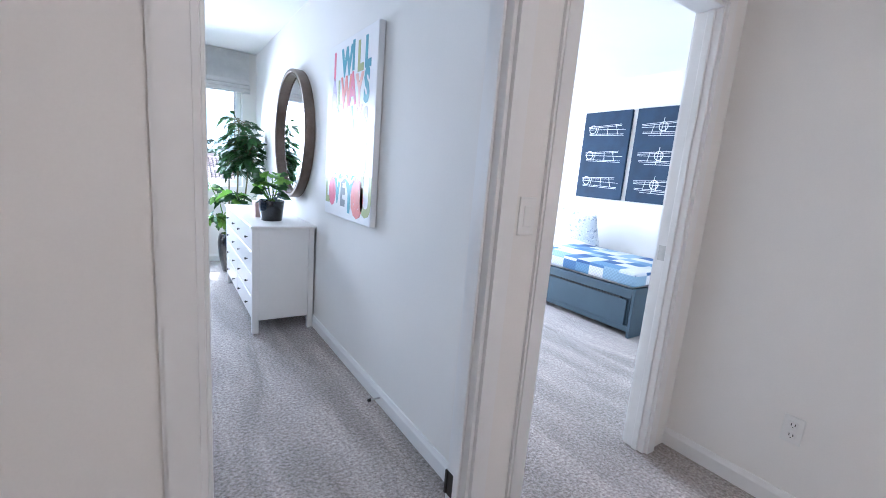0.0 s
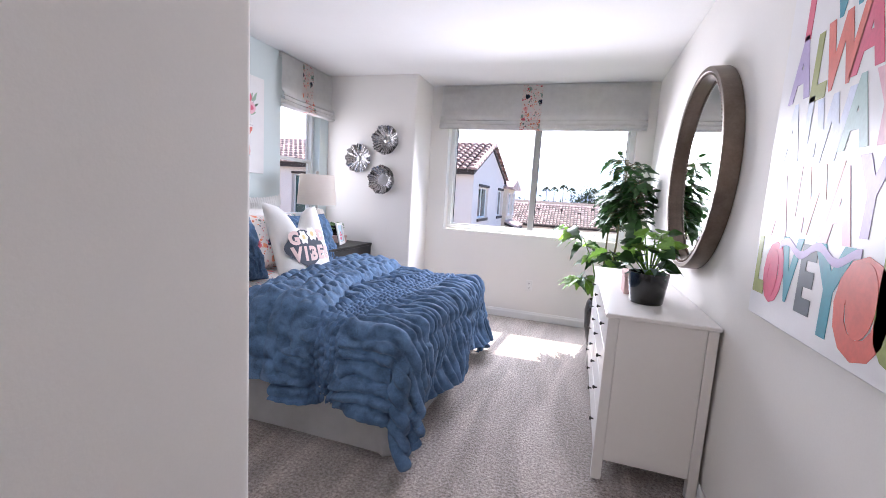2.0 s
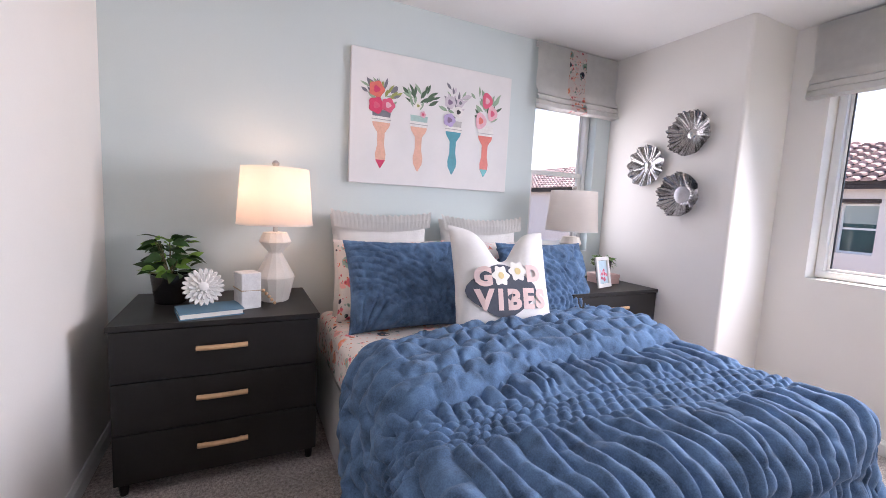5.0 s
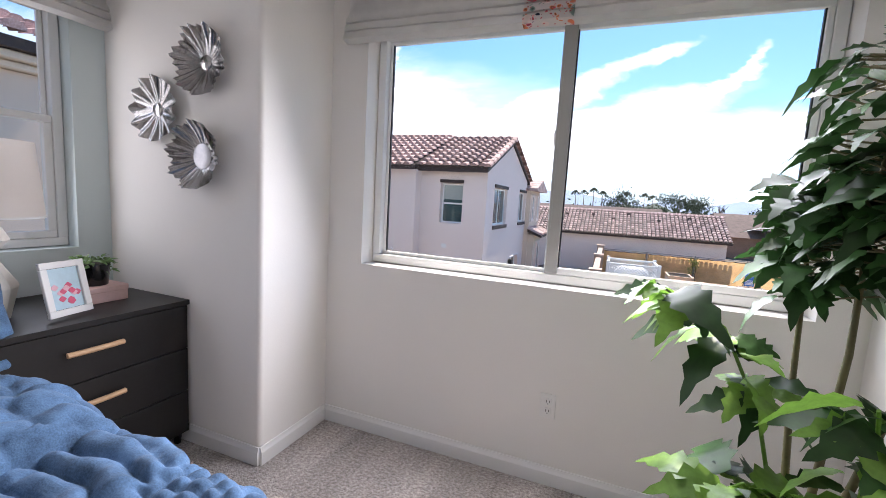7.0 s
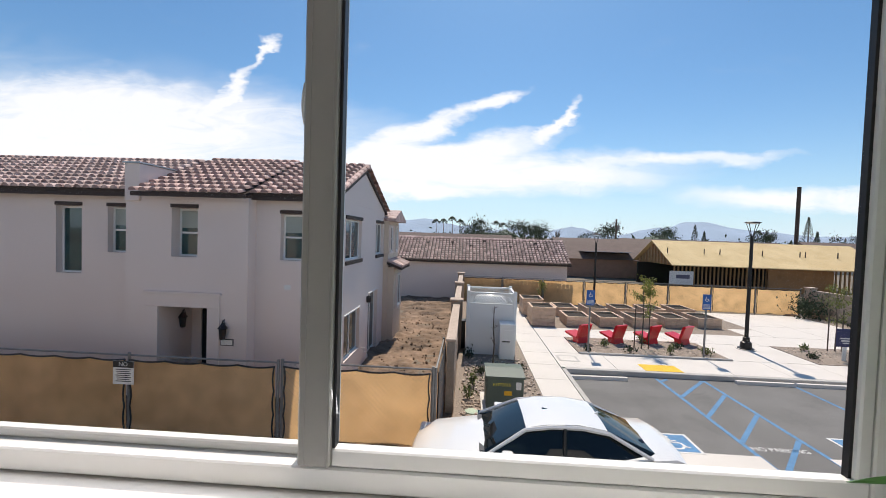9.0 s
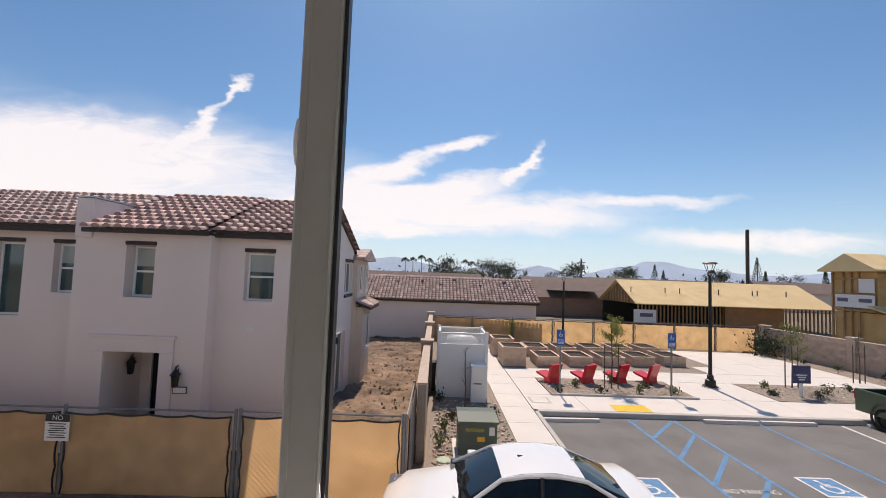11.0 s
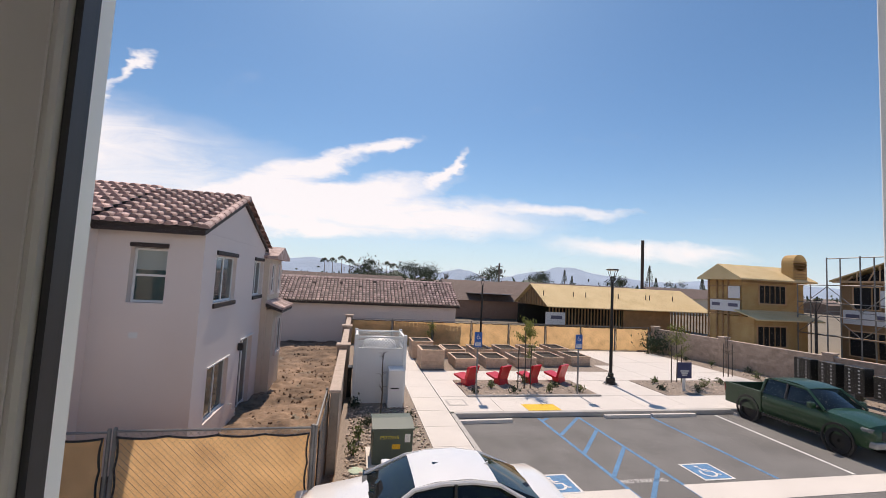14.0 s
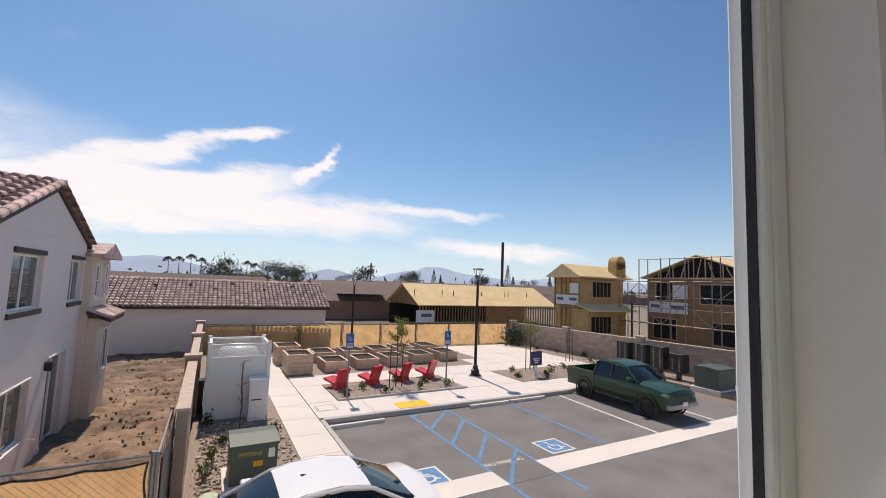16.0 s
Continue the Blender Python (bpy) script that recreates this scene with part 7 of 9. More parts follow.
def screen_fence(name, label, pts, ht, z, step=3.2):
    """Chain-link panels with a tan privacy screen, tied to posts."""
    fe = thing(name, label, "fence", m=Matrix())
    for (ax, ay), (bx, by) in zip(pts, pts[1:]):
        ln = math.hypot(bx - ax, by - ay)
        d = Vector(((bx - ax) / ln, (by - ay) / ln, 0))
        nrm = Vector((d.y, -d.x, 0))
        n = max(1, round(ln / step))
        for k in range(n):
            s0, s1 = ln * k / n, ln * (k + 1) / n
            bm = bmesh.new()
            cols = 24
            prev = None
            for c in range(cols + 1):
                t = s0 + 0.05 + (s1 - s0 - 0.1) * c / cols
                col = []
                for r in range(5):
                    zz = 0.08 + (ht - 0.16) * r / 4
                    scallop = 0.035 * abs(math.sin(c * math.pi / 6)) if r == 4 else 0
                    col.append(bm.verts.new(Vector((ax, ay, z)) + d * t + nrm * (0.03 + 0.025 * noise.noise((t * 1.7, zz * 1.3, k)) + 0.01 * math.sin(t * 5)) + Vector((0, 0, zz - scallop))))
                if prev:
                    for r in range(4):
                        bm.faces.new((prev[r], col[r], col[r + 1], prev[r + 1]))
                prev = col
            part("screen_cloth", bm, SCREEN, fe, smooth=True)
            hem = []
            for c in range(41):
                t = s0 + 0.05 + (s1 - s0 - 0.1) * c / 40
                hem.append(Vector((ax, ay, z + ht - 0.075 - 0.035 * abs(math.sin(c * math.pi / 10)))) + d * t + nrm * 0.06)
            side_l = [Vector((ax, ay, z + 0.08 + (ht - 0.16) * c / 12)) + d * (s0 + 0.06 + 0.03 * abs(math.sin(c * math.pi / 4))) + nrm * 0.06 for c in range(13)]
            side_r = [Vector((ax, ay, z + 0.08 + (ht - 0.16) * c / 12)) + d * (s1 - 0.06 - 0.03 * abs(math.sin(c * math.pi / 4))) + nrm * 0.06 for c in range(13)]
            bind = tube(hem, 0.020, 5)
            tube(side_l, 0.018, 5, bind), tube(side_r, 0.018, 5, bind)
            part("binding", bind, BLACK, fe, "black edge binding")
        for k in range(n + 1):
            p = Vector((ax, ay, z)) + d * (ln * k / n)
            part("post", tube([p, p + Vector((0, 0, ht + 0.06))], 0.032, 8), PIPE, fe)
        a3, b3 = Vector((ax, ay, z + ht)), Vector((bx, by, z + ht))
        part("rail", tube([a3, b3], 0.022, 6), PIPE, fe)
        part("rail", tube([a3 - Vector((0, 0, ht - 0.12)), b3 - Vector((0, 0, ht - 0.12))], 0.018, 6), PIPE, fe)
        mesh_ = bmesh.new()
        if ln < 4.5:
            k = -ht
            while k < ln:
                for sgn in (1, -1):
                    t0, t1 = max(k, 0), min(k + ht, ln)
                    if t1 > t0:
                        z0_, z1_ = t0 - k, t1 - k
                        if sgn < 0:
                            z0_, z1_ = ht - z0_, ht - z1_
                        tube([Vector((ax, ay, z + z0_)) + d * t0 + nrm * 0.075, Vector((ax, ay, z + z1_)) + d * t1 + nrm * 0.075], 0.0026, 4, mesh_)
                k += 0.11
            part("chain_link", mesh_, PIPE, fe)["kind"] = "stuff"
        else:
            mesh_.free()
    return fe


screen_fence("site_fence", "chain-link site fence with a tan privacy screen", [(-23.42, 13.72), (-3.69, 13.72)], 1.68, G, 3.29)
screen_fence("site_fence", "chain-link fence panel with sunlit tan screen", [(-3.60, 13.72), (-0.41, 13.72)], 1.70, G)
screen_fence("site_fence", "short chain-link return panel beside the wall", [(-0.36, 13.74), (-0.34, 16.3)], 1.68, G)
screen_fence("far_fence", "tan screened fence behind the planter boxes", [(0.0, 33.6), (21.5, 32.9)], 1.75, G, 2.6)
ns_ = thing("site_sign", "white site sign with a black heading", "sign", m=pose(-7.02, 13.62, -2.02))
part("board", boxes((-0.23, -0.012, 0, 0.23, 0, 0.50)), PLATE, ns_)
part("heading", boxes((-0.23, -0.0145, 0.36, 0.23, -0.0125, 0.50)), BLACK, ns_)
writing("word", "NO", 0.13, PWHITE, pose(0, -0.016, 0.43, 90), ns_)
for i in range(7):
    part("text_bar", boxes((-0.17 + 0.02 * (i % 3), -0.014, 0.31 - i * 0.042, 0.17 - 0.03 * (i % 2), -0.0125, 0.328 - i * 0.042)), BLACK, ns_)

# ---- the plaza's things ----
RED = mat("red_moulded_plastic", (0.62, 0.012, 0.022), 0.35, vary=0.06, coat=0.2)


def red_chair(x, y, rot):
    """A one-piece moulded lounge chair: seat shell, tall back, wedge base."""
    c = thing("lounge_chair", "red moulded plastic lounge chair on the plaza", "chair", "red lounge chairs", m=pose(x, y, SW, 0, 0, rot))
    part("seat", prism([(0.42, 0.30), (0.50, 0.36), (0.46, 0.40), (-0.05, 0.27), (-0.22, 0.27), (-0.22, 0.20), (0.0, 0.20)], 0.62, pose(0, 0.31, 0, 90)), RED, c)
    part("backrest", prism([(-0.14, 0.22), (-0.24, 0.22), (-0.44, 0.80), (-0.36, 0.82), (-0.30, 0.78)], 0.62, pose(0, 0.31, 0, 90)), RED, c)
    part("base", prism([(-0.30, 0.0), (0.02, 0.0), (0.06, 0.22), (-0.24, 0.26)], 0.56, pose(0, 0.28, 0, 90)), RED, c)
    return c


for cx, cy in ((5.05, 23.05), (6.55, 23.2), (8.05, 23.4), (9.45, 23.55)):
    red_chair(cx, cy, 122)
CEDAR = mat("pale_cedar", (0.60, 0.44, 0.32), 0.85, vary=0.12, scale=5, bump=0.4, per_object=0.15)
wood_cache = {}


def planter(x, y, lx, ly, ht, n):
    p = thing("planter_box", "raised cedar planter box filled with soil", "planter", "raised planter boxes", m=pose(x, y, SW))
    for i in range(n):
        z0, z1 = ht * i / n + 0.004, ht * (i + 1) / n - 0.004
        for nm, b in (("front", (-lx / 2, -ly / 2, z0, lx / 2, -ly / 2 + 0.04, z1)), ("back", (-lx / 2, ly / 2 - 0.04, z0, lx / 2, ly / 2, z1)), ("l", (-lx / 2, -ly / 2 + 0.041, z0, -lx / 2 + 0.04, ly / 2 - 0.041, z1)), ("r", (lx / 2 - 0.04, -ly / 2 + 0.041, z0, lx / 2, ly / 2 - 0.041, z1))):
            key = (nm, lx, ly, ht, n, i)
            if key not in wood_cache:
                wood_cache[key] = mesh_of(boxes(b), "board", CEDAR)
            part("board", wood_cache[key], CEDAR, p)
    part("rim", boxes((-lx / 2 - 0.03, -ly / 2 - 0.03, ht, lx / 2 + 0.03, -ly / 2 + 0.07, ht + 0.04), (-lx / 2 - 0.03, ly / 2 - 0.07, ht, lx / 2 + 0.03, ly / 2 + 0.03, ht + 0.04), (-lx / 2 - 0.03, -ly / 2 + 0.071, ht, -lx / 2 + 0.07, ly / 2 - 0.071, ht + 0.04), (lx / 2 - 0.07, -ly / 2 + 0.071, ht, lx / 2 + 0.03, ly / 2 - 0.071, ht + 0.04)), CEDAR, p)
    part("soil", boxes((-lx / 2 + 0.045, -ly / 2 + 0.045, ht - 0.12, lx / 2 - 0.045, ly / 2 - 0.045, ht - 0.05)), SOIL, p)
    return p


planter(4.1, 26.7, 1.15, 1.5, 0.88, 5)
planter(4.0, 29.4, 1.15, 1.5, 0.88, 5)
for px, py in ((5.85, 26.9), (7.5, 27.1), (9.2, 27.3), (10.9, 27.6), (12.7, 27.9)):
    planter(px, py, 1.15, 1.7, 0.46, 3)
for px, py in ((5.9, 29.6), (7.6, 29.8), (9.3, 30.0), (11.0, 30.3), (12.8, 30.6)):
    planter(px, py, 1.15, 1.7, 0.46, 3)
DARKMETAL = mat("black_powder_coat", (0.015, 0.015, 0.016), 0.4, 0.3, vary=0.1)


def street_lamp(x, y, ht, label):
    s = thing("street_lamp", label, "street lamp", "plaza lamps", m=pose(x, y, SW))
    part("plinth", lathe([(0.30, 0), (0.30, 0.06), (0.22, 0.07), (0.20, 0.30), (0.13, 0.34), (0.13, 0.50), (0.09, 0.52)], 16), DARKMETAL, s, smooth=40)
    part("footing", lathe([(0.36, -0.05), (0.36, 0.03)], 20), CONC, s)
    part("pole", lathe([(0.075, 0.5), (0.06, ht - 0.55)], 12), DARKMETAL, s, smooth=40)
    head = part("head", lathe([(0.27, ht - 0.03), (0.29, ht), (0.25, ht + 0.03)], 20), DARKMETAL, s)
    part("lens", lathe([(0.20, ht - 0.06), (0.22, ht - 0.03)], 20), mat("frosted_lens", (0.7, 0.7, 0.68), 0.4), head)
    for a in range(4):
        t = a * math.pi / 2 + 0.5
        part("arm", tube([(0.05 * math.cos(t), 0.05 * math.sin(t), ht - 0.56), (0.25 * math.cos(t), 0.25 * math.sin(t), ht - 0.02)], 0.014, 6), DARKMETAL, head)
    return s


street_lamp(11.88, 23.05, 5.25, "black street lamp with a flat round head")
street_lamp(8.4, 32.2, 4.7, "black street lamp behind the planter boxes")
street_lamp(24.2, 23.4, 4.3, "black street lamp behind the mailboxes")
SIGNBLUE = mat("sign_blue", (0.02, 0.12, 0.42), 0.4, vary=0.04)


def parking_sign(x, y, ht):
    s = thing("parking_sign", "blue accessible parking sign on a steel post", "sign", "parking signs", m=pose(x, y, SW))
    part("post", boxes((-0.025, -0.025, -0.1, 0.025, 0.025, ht)), PIPE, s)
    b = part("board", boxes((-0.155, -0.034, ht - 0.58, 0.155, -0.028, ht), bevel=0.001), SIGNBLUE, s)
    ic = bmesh.new()
    up_m = pose(0.0, -0.036, ht - 0.17, 90)
    for i in range(14):
        a0, a1 = math.radians(-230 + 260 * i / 14), math.radians(-230 + 260 * (i + 1) / 14)
        q = [(0.0 + math.cos(a) * r, -0.03 + math.sin(a) * r) for a, r in ((a0, 0.05), (a0, 0.07), (a1, 0.07), (a1, 0.05))]
        prism(q, 0.002, up_m, ic)
    prism([(-0.03, 0.09), (-0.01, 0.09), (-0.005, 0.0), (0.06, 0.0), (0.09, -0.08), (0.07, -0.085), (0.045, -0.02), (-0.025, -0.02)], 0.002, up_m, ic)
    part("symbol", ic, PWHITE, b)
    for i in range(4):
        part("text_bar", boxes((-0.12, -0.0365, ht - 0.40 - i * 0.045, 0.12, -0.0345, ht - 0.375 - i * 0.045)), PWHITE, b)
    part("footing", lathe([(0.12, -0.05), (0.12, 0.02)], 12), KERB, s)
    return s


parking_sign(4.95, 21.3, 2.42)
parking_sign(9.25, 21.35, 2.42)
ms = thing("welcome_sign", "dark blue sign board on a white post", "sign", m=pose(14.75, 21.9, SW))
part("post", boxes((-0.06, -0.03, 0, 0.06, 0.03, 0.6)), PLATE, ms)
bd = part("board", boxes((-0.36, -0.05, 0.55, 0.36, -0.03, 1.25), bevel=0.004), mat("navy_board", (0.03, 0.035, 0.11), 0.5), ms)
for i in range(3):
    part("text_bar", boxes((-0.22 + 0.05 * i, -0.0535, 0.85 - 0.09 * i, 0.22 - 0.05 * i, -0.0505, 0.90 - 0.09 * i)), PWHITE, bd)

# cabinet transformer by the walk
TGREEN = mat("utility_green", (0.075, 0.105, 0.085), 0.5, vary=0.06, scale=4)


def transformer(x, y, lx, ly, ht, label, marks):
    t = thing("transformer_box", label, "utility box", "utility boxes", m=pose(x, y, G + 0.15))
    part("pad", boxes((-lx / 2 - 0.12, -ly / 2 - 0.12, -0.2, lx / 2 + 0.12, ly / 2 + 0.12, 0.06), bevel=0.01), CONC, t)
    part("cabinet", boxes((-lx / 2, -ly / 2, 0.062, lx / 2, ly / 2, ht - 0.06), bevel=0.01), TGREEN, t)
    part("lid", prism([(-ly / 2 - 0.03, ht - 0.058), (ly / 2 + 0.03, ht - 0.058), (ly / 2 + 0.03, ht + 0.02), (0.1, ht + 0.05), (-ly / 2 - 0.03, ht - 0.01)], lx + 0.06, Matrix(((0, 0, 1, -lx / 2 - 0.03), (1, 0, 0, 0), (0, 1, 0, 0), (0, 0, 0, 1)))), TGREEN, t)
    if marks:
        writing("number", "P5772815", 0.11, mat("yellow_decal", (0.75, 0.62, 0.05), 0.6), pose(-0.08, -ly / 2 - 0.004, ht - 0.22, 90), t, 0.001)
        part("warning_label", boxes((-0.02, -ly / 2 - 0.006, ht - 0.48, 0.17, -ly / 2 - 0.001, ht - 0.37)), mat("orange_decal", (0.75, 0.42, 0.02), 0.6), t)
        part("white_label", boxes((0.27, -ly / 2 - 0.006, ht - 0.33, 0.40, -ly / 2 - 0.001, ht - 0.14)), PLATE, t)


transformer(1.26, 16.0, 0.92, 0.95, 0.88, "green utility transformer cabinet with yellow number decal", True)
transformer(21.4, 16.9, 1.4, 1.1, 1.0, "green utility transformer cabinet by the boundary wall", False)
vault = solid("irrigation_lid", lathe([(0.17, SW - 0.02), (0.17, SW + 0.02), (0.1, SW + 0.035), (0.01, SW + 0.04)], 16, m=Matrix.Translation((0.45, 15.4, 0))), mat("pale_green_lid", (0.42, 0.52, 0.40), 0.7), "pale green round irrigation lid", "utility cover")

# white lattice enclosure with a domed tank
en = thing("lattice_enclosure", "white vinyl enclosure with lattice top", "enclosure", m=pose(1.17, 21.2, SW))
W = 0.85
for nm, b in (("front_panel", (-W, -0.75, 0.0, W, -0.71, 1.82)), ("back_panel", (-W, 0.95, 0.0, W, 0.99, 1.82)), ("side_panel", (-W, -0.70, 0.0, -W + 0.04, 0.94, 1.82)), ("side_panel", (W - 0.04, -0.70, 0.0, W, 0.94, 1.82))):
    part(nm, boxes(b), VINYL, en)
lat = bmesh.new()
for yy in (-0.73, 0.97):
    k = -0.36
    while k < 2 * W:
        for sgn in (1, -1):
            t0, t1 = max(k, 0), min(k + 0.34, 2 * W)
            z0_, z1_ = (t0 - k, t1 - k) if sgn > 0 else (0.34 - (t0 - k), 0.34 - (t1 - k))
            if t1 > t0:
                tube([(-W + t0, yy, 1.88 + z0_), (-W + t1, yy, 1.88 + z1_)], 0.014, 4, lat)
        k += 0.11
for xx in (-W + 0.02, W - 0.02):
    k = -0.36
    while k < 1.68:
        for sgn in (1, -1):
            t0, t1 = max(k, 0), min(k + 0.34, 1.68)
            z0_, z1_ = (t0 - k, t1 - k) if sgn > 0 else (0.34 - (t0 - k), 0.34 - (t1 - k))
            if t1 > t0:
                tube([(xx, -0.72 + t0, 1.88 + z0_), (xx, -0.72 + t1, 1.88 + z1_)], 0.014, 4, lat)
        k += 0.11
part("lattice", lat, VINYL, en, "white diagonal lattice")
rails = bmesh.new()
for z in (1.82, 2.22):
    for b in ((-W, -0.77, z, W, -0.69, z + 0.06), (-W, 0.93, z, W, 1.01, z + 0.06), (-W - 0.02, -0.68, z, -W + 0.06, 0.92, z + 0.06), (W - 0.06, -0.68, z, W + 0.02, 0.92, z + 0.06)):
        box(rails, *b)
part("rail", rails, VINYL, en)
for px in (-W, W):
    for py in (-0.73, 0.97):
        part("post", boxes((px - 0.06, py - 0.06, 0, px + 0.06, py + 0.06, 2.34), bevel=0.006), VINYL, en)
tk = thing("water_tank", "white domed tank inside the enclosure", "tank", m=pose(1.17, 21.3, SW))
part("shell", lathe([(0.62, 0), (0.62, 1.85), (0.55, 2.02), (0.35, 2.14), (0.02, 2.19)], 24), VINYL, tk, smooth=50)
mc = thing("meter_cabinet", "white electrical meter cabinet on the gravel", "utility box", m=pose(1.72, 20.1, SW))
part("body", boxes((-0.26, -0.2, 0.0, 0.26, 0.2, 1.15), bevel=0.01), VINYL, mc)
part("hood", prism([(-0.24, 1.15), (0.2, 1.15), (0.2, 1.30), (-0.24, 1.24)], 0.54, Matrix(((0, 0, 1, -0.27), (1, 0, 0, 0), (0, 1, 0, 0), (0, 0, 0, 1)))), VINYL, mc)
part("door", boxes((-0.2, -0.21, 0.5, 0.2, -0.2, 1.05), bevel=0.003), VINYL, mc)
part("label", boxes((-0.18, -0.213, 0.62, 0.1, -0.2105, 0.66)), BLACK, mc)
bin_ = thing("waste_bin", "dark wheeled bin beside the enclosure", "bin", m=pose(0.06, 21.4, SW))
part("body", prism([(-0.18, -0.2), (0.18, -0.2), (0.18, 0.2), (-0.18, 0.2)], 1.0), BLACK, bin_)
part("lid", boxes((-0.2, -0.23, 1.0, 0.2, 0.23, 1.05), bevel=0.01), BLACK, bin_)

# mailbox clusters
MAILB = mat("dark_bronze_metal", (0.020, 0.019, 0.018), 0.4, 0.4, vary=0.1)
for i in range(4):
    mb = thing("mailbox_cluster", "dark bronze cluster mailbox on a pedestal", "mailbox", "cluster mailboxes", m=pose(21.3 + 0.08 * i, 21.7 - 1.0 * i, SW, 0, 0, -95))
    part("pedestal", boxes((-0.10, -0.08, 0, 0.10, 0.08, 0.42)), MAILB, mb)
    part("cabinet", boxes((-0.40, -0.24, 0.40, 0.40, 0.24, 1.55 if i < 3 else 1.32), bevel=0.01), MAILB, mb)
    for r in range(7 if i < 3 else 4):
        for c in range(2):
            dd = part("mail_door", boxes((-0.37 + c * 0.38, -0.25, 0.46 + r * 0.15, -0.01 + c * 0.38, -0.241, 0.60 + r * 0.15)), MAILB, mb)
            part("number_tag", boxes((-0.22 + c * 0.38, -0.254, 0.51 + r * 0.15, -0.14 + c * 0.38, -0.2505, 0.55 + r * 0.15)), PWHITE, dd)

# ---- vehicles ----
RUBBER = mat("tyre_rubber", (0.012, 0.012, 0.013), 0.85, vary=0.2)
CARGLASS = mat("car_glass", (0.006, 0.010, 0.012), 0.04, vary=0.1, spec=0.5)
ALLOY = mat("alloy_rim", (0.45, 0.45, 0.46), 0.3, 0.9)


def loft(sections, seg_close=True):
    """Skins cross sections, each a list of the same number of points."""
    bm = bmesh.new()
    rings = [[bm.verts.new(p) for p in s] for s in sections]
    for a, b in zip(rings, rings[1:]):
        n = len(a)
        for i in range(n):
            bm.faces.new((a[i], a[(i + 1) % n], b[(i + 1) % n], b[i]))
    bm.faces.new(list(reversed(rings[0])))
    bm.faces.new(rings[-1])
    return bm


def ring_section(x, half, z0, z1, crown, n=7, tuck=0.12):
    """A car body's cross section at x: flat belly, round shoulders, slightly crowned top."""
    pts = [(x, -half + tuck, z0), (x, -half, z0 + (z1 - z0) * 0.35), (x, -half * 0.985, z0 + (z1 - z0) * 0.72), (x, -half * 0.90, z1 - 0.03)]
    for i in range(1, n):
        t = -0.9 + 1.8 * i / n
        pts.append((x, half * t, z1 + crown * (1 - (t / 0.9) ** 2) - 0.03 * abs(t) ** 3))
    pts += [(x, half * 0.90, z1 - 0.03), (x, half * 0.985, z0 + (z1 - z0) * 0.72), (x, half, z0 + (z1 - z0) * 0.35), (x, half - tuck, z0)]
    return pts


def wheel(parent, x, y, r, wdt, rim_mat):
    ty = part("wheel", lathe([(r * 0.66, -wdt / 2), (r * 0.95, -wdt / 2), (r, -wdt * 0.35), (r, wdt * 0.35), (r * 0.95, wdt / 2), (r * 0.66, wdt / 2)], 28, caps=False, m=pose(x, y, r, 90)), RUBBER, parent, "black tyre", smooth=40)
    rim = lathe([(r * 0.66, -wdt * 0.45), (r * 0.62, -wdt * 0.3), (0.05, -wdt * 0.32)], 28, caps=False, m=pose(x, y, r, 90))
    lathe([(r * 0.66, wdt * 0.45), (r * 0.62, wdt * 0.3), (0.05, wdt * 0.32)], 28, rim, caps=False, m=pose(x, y, r, 90))
    part("rim", rim, rim_mat, ty, smooth=40)


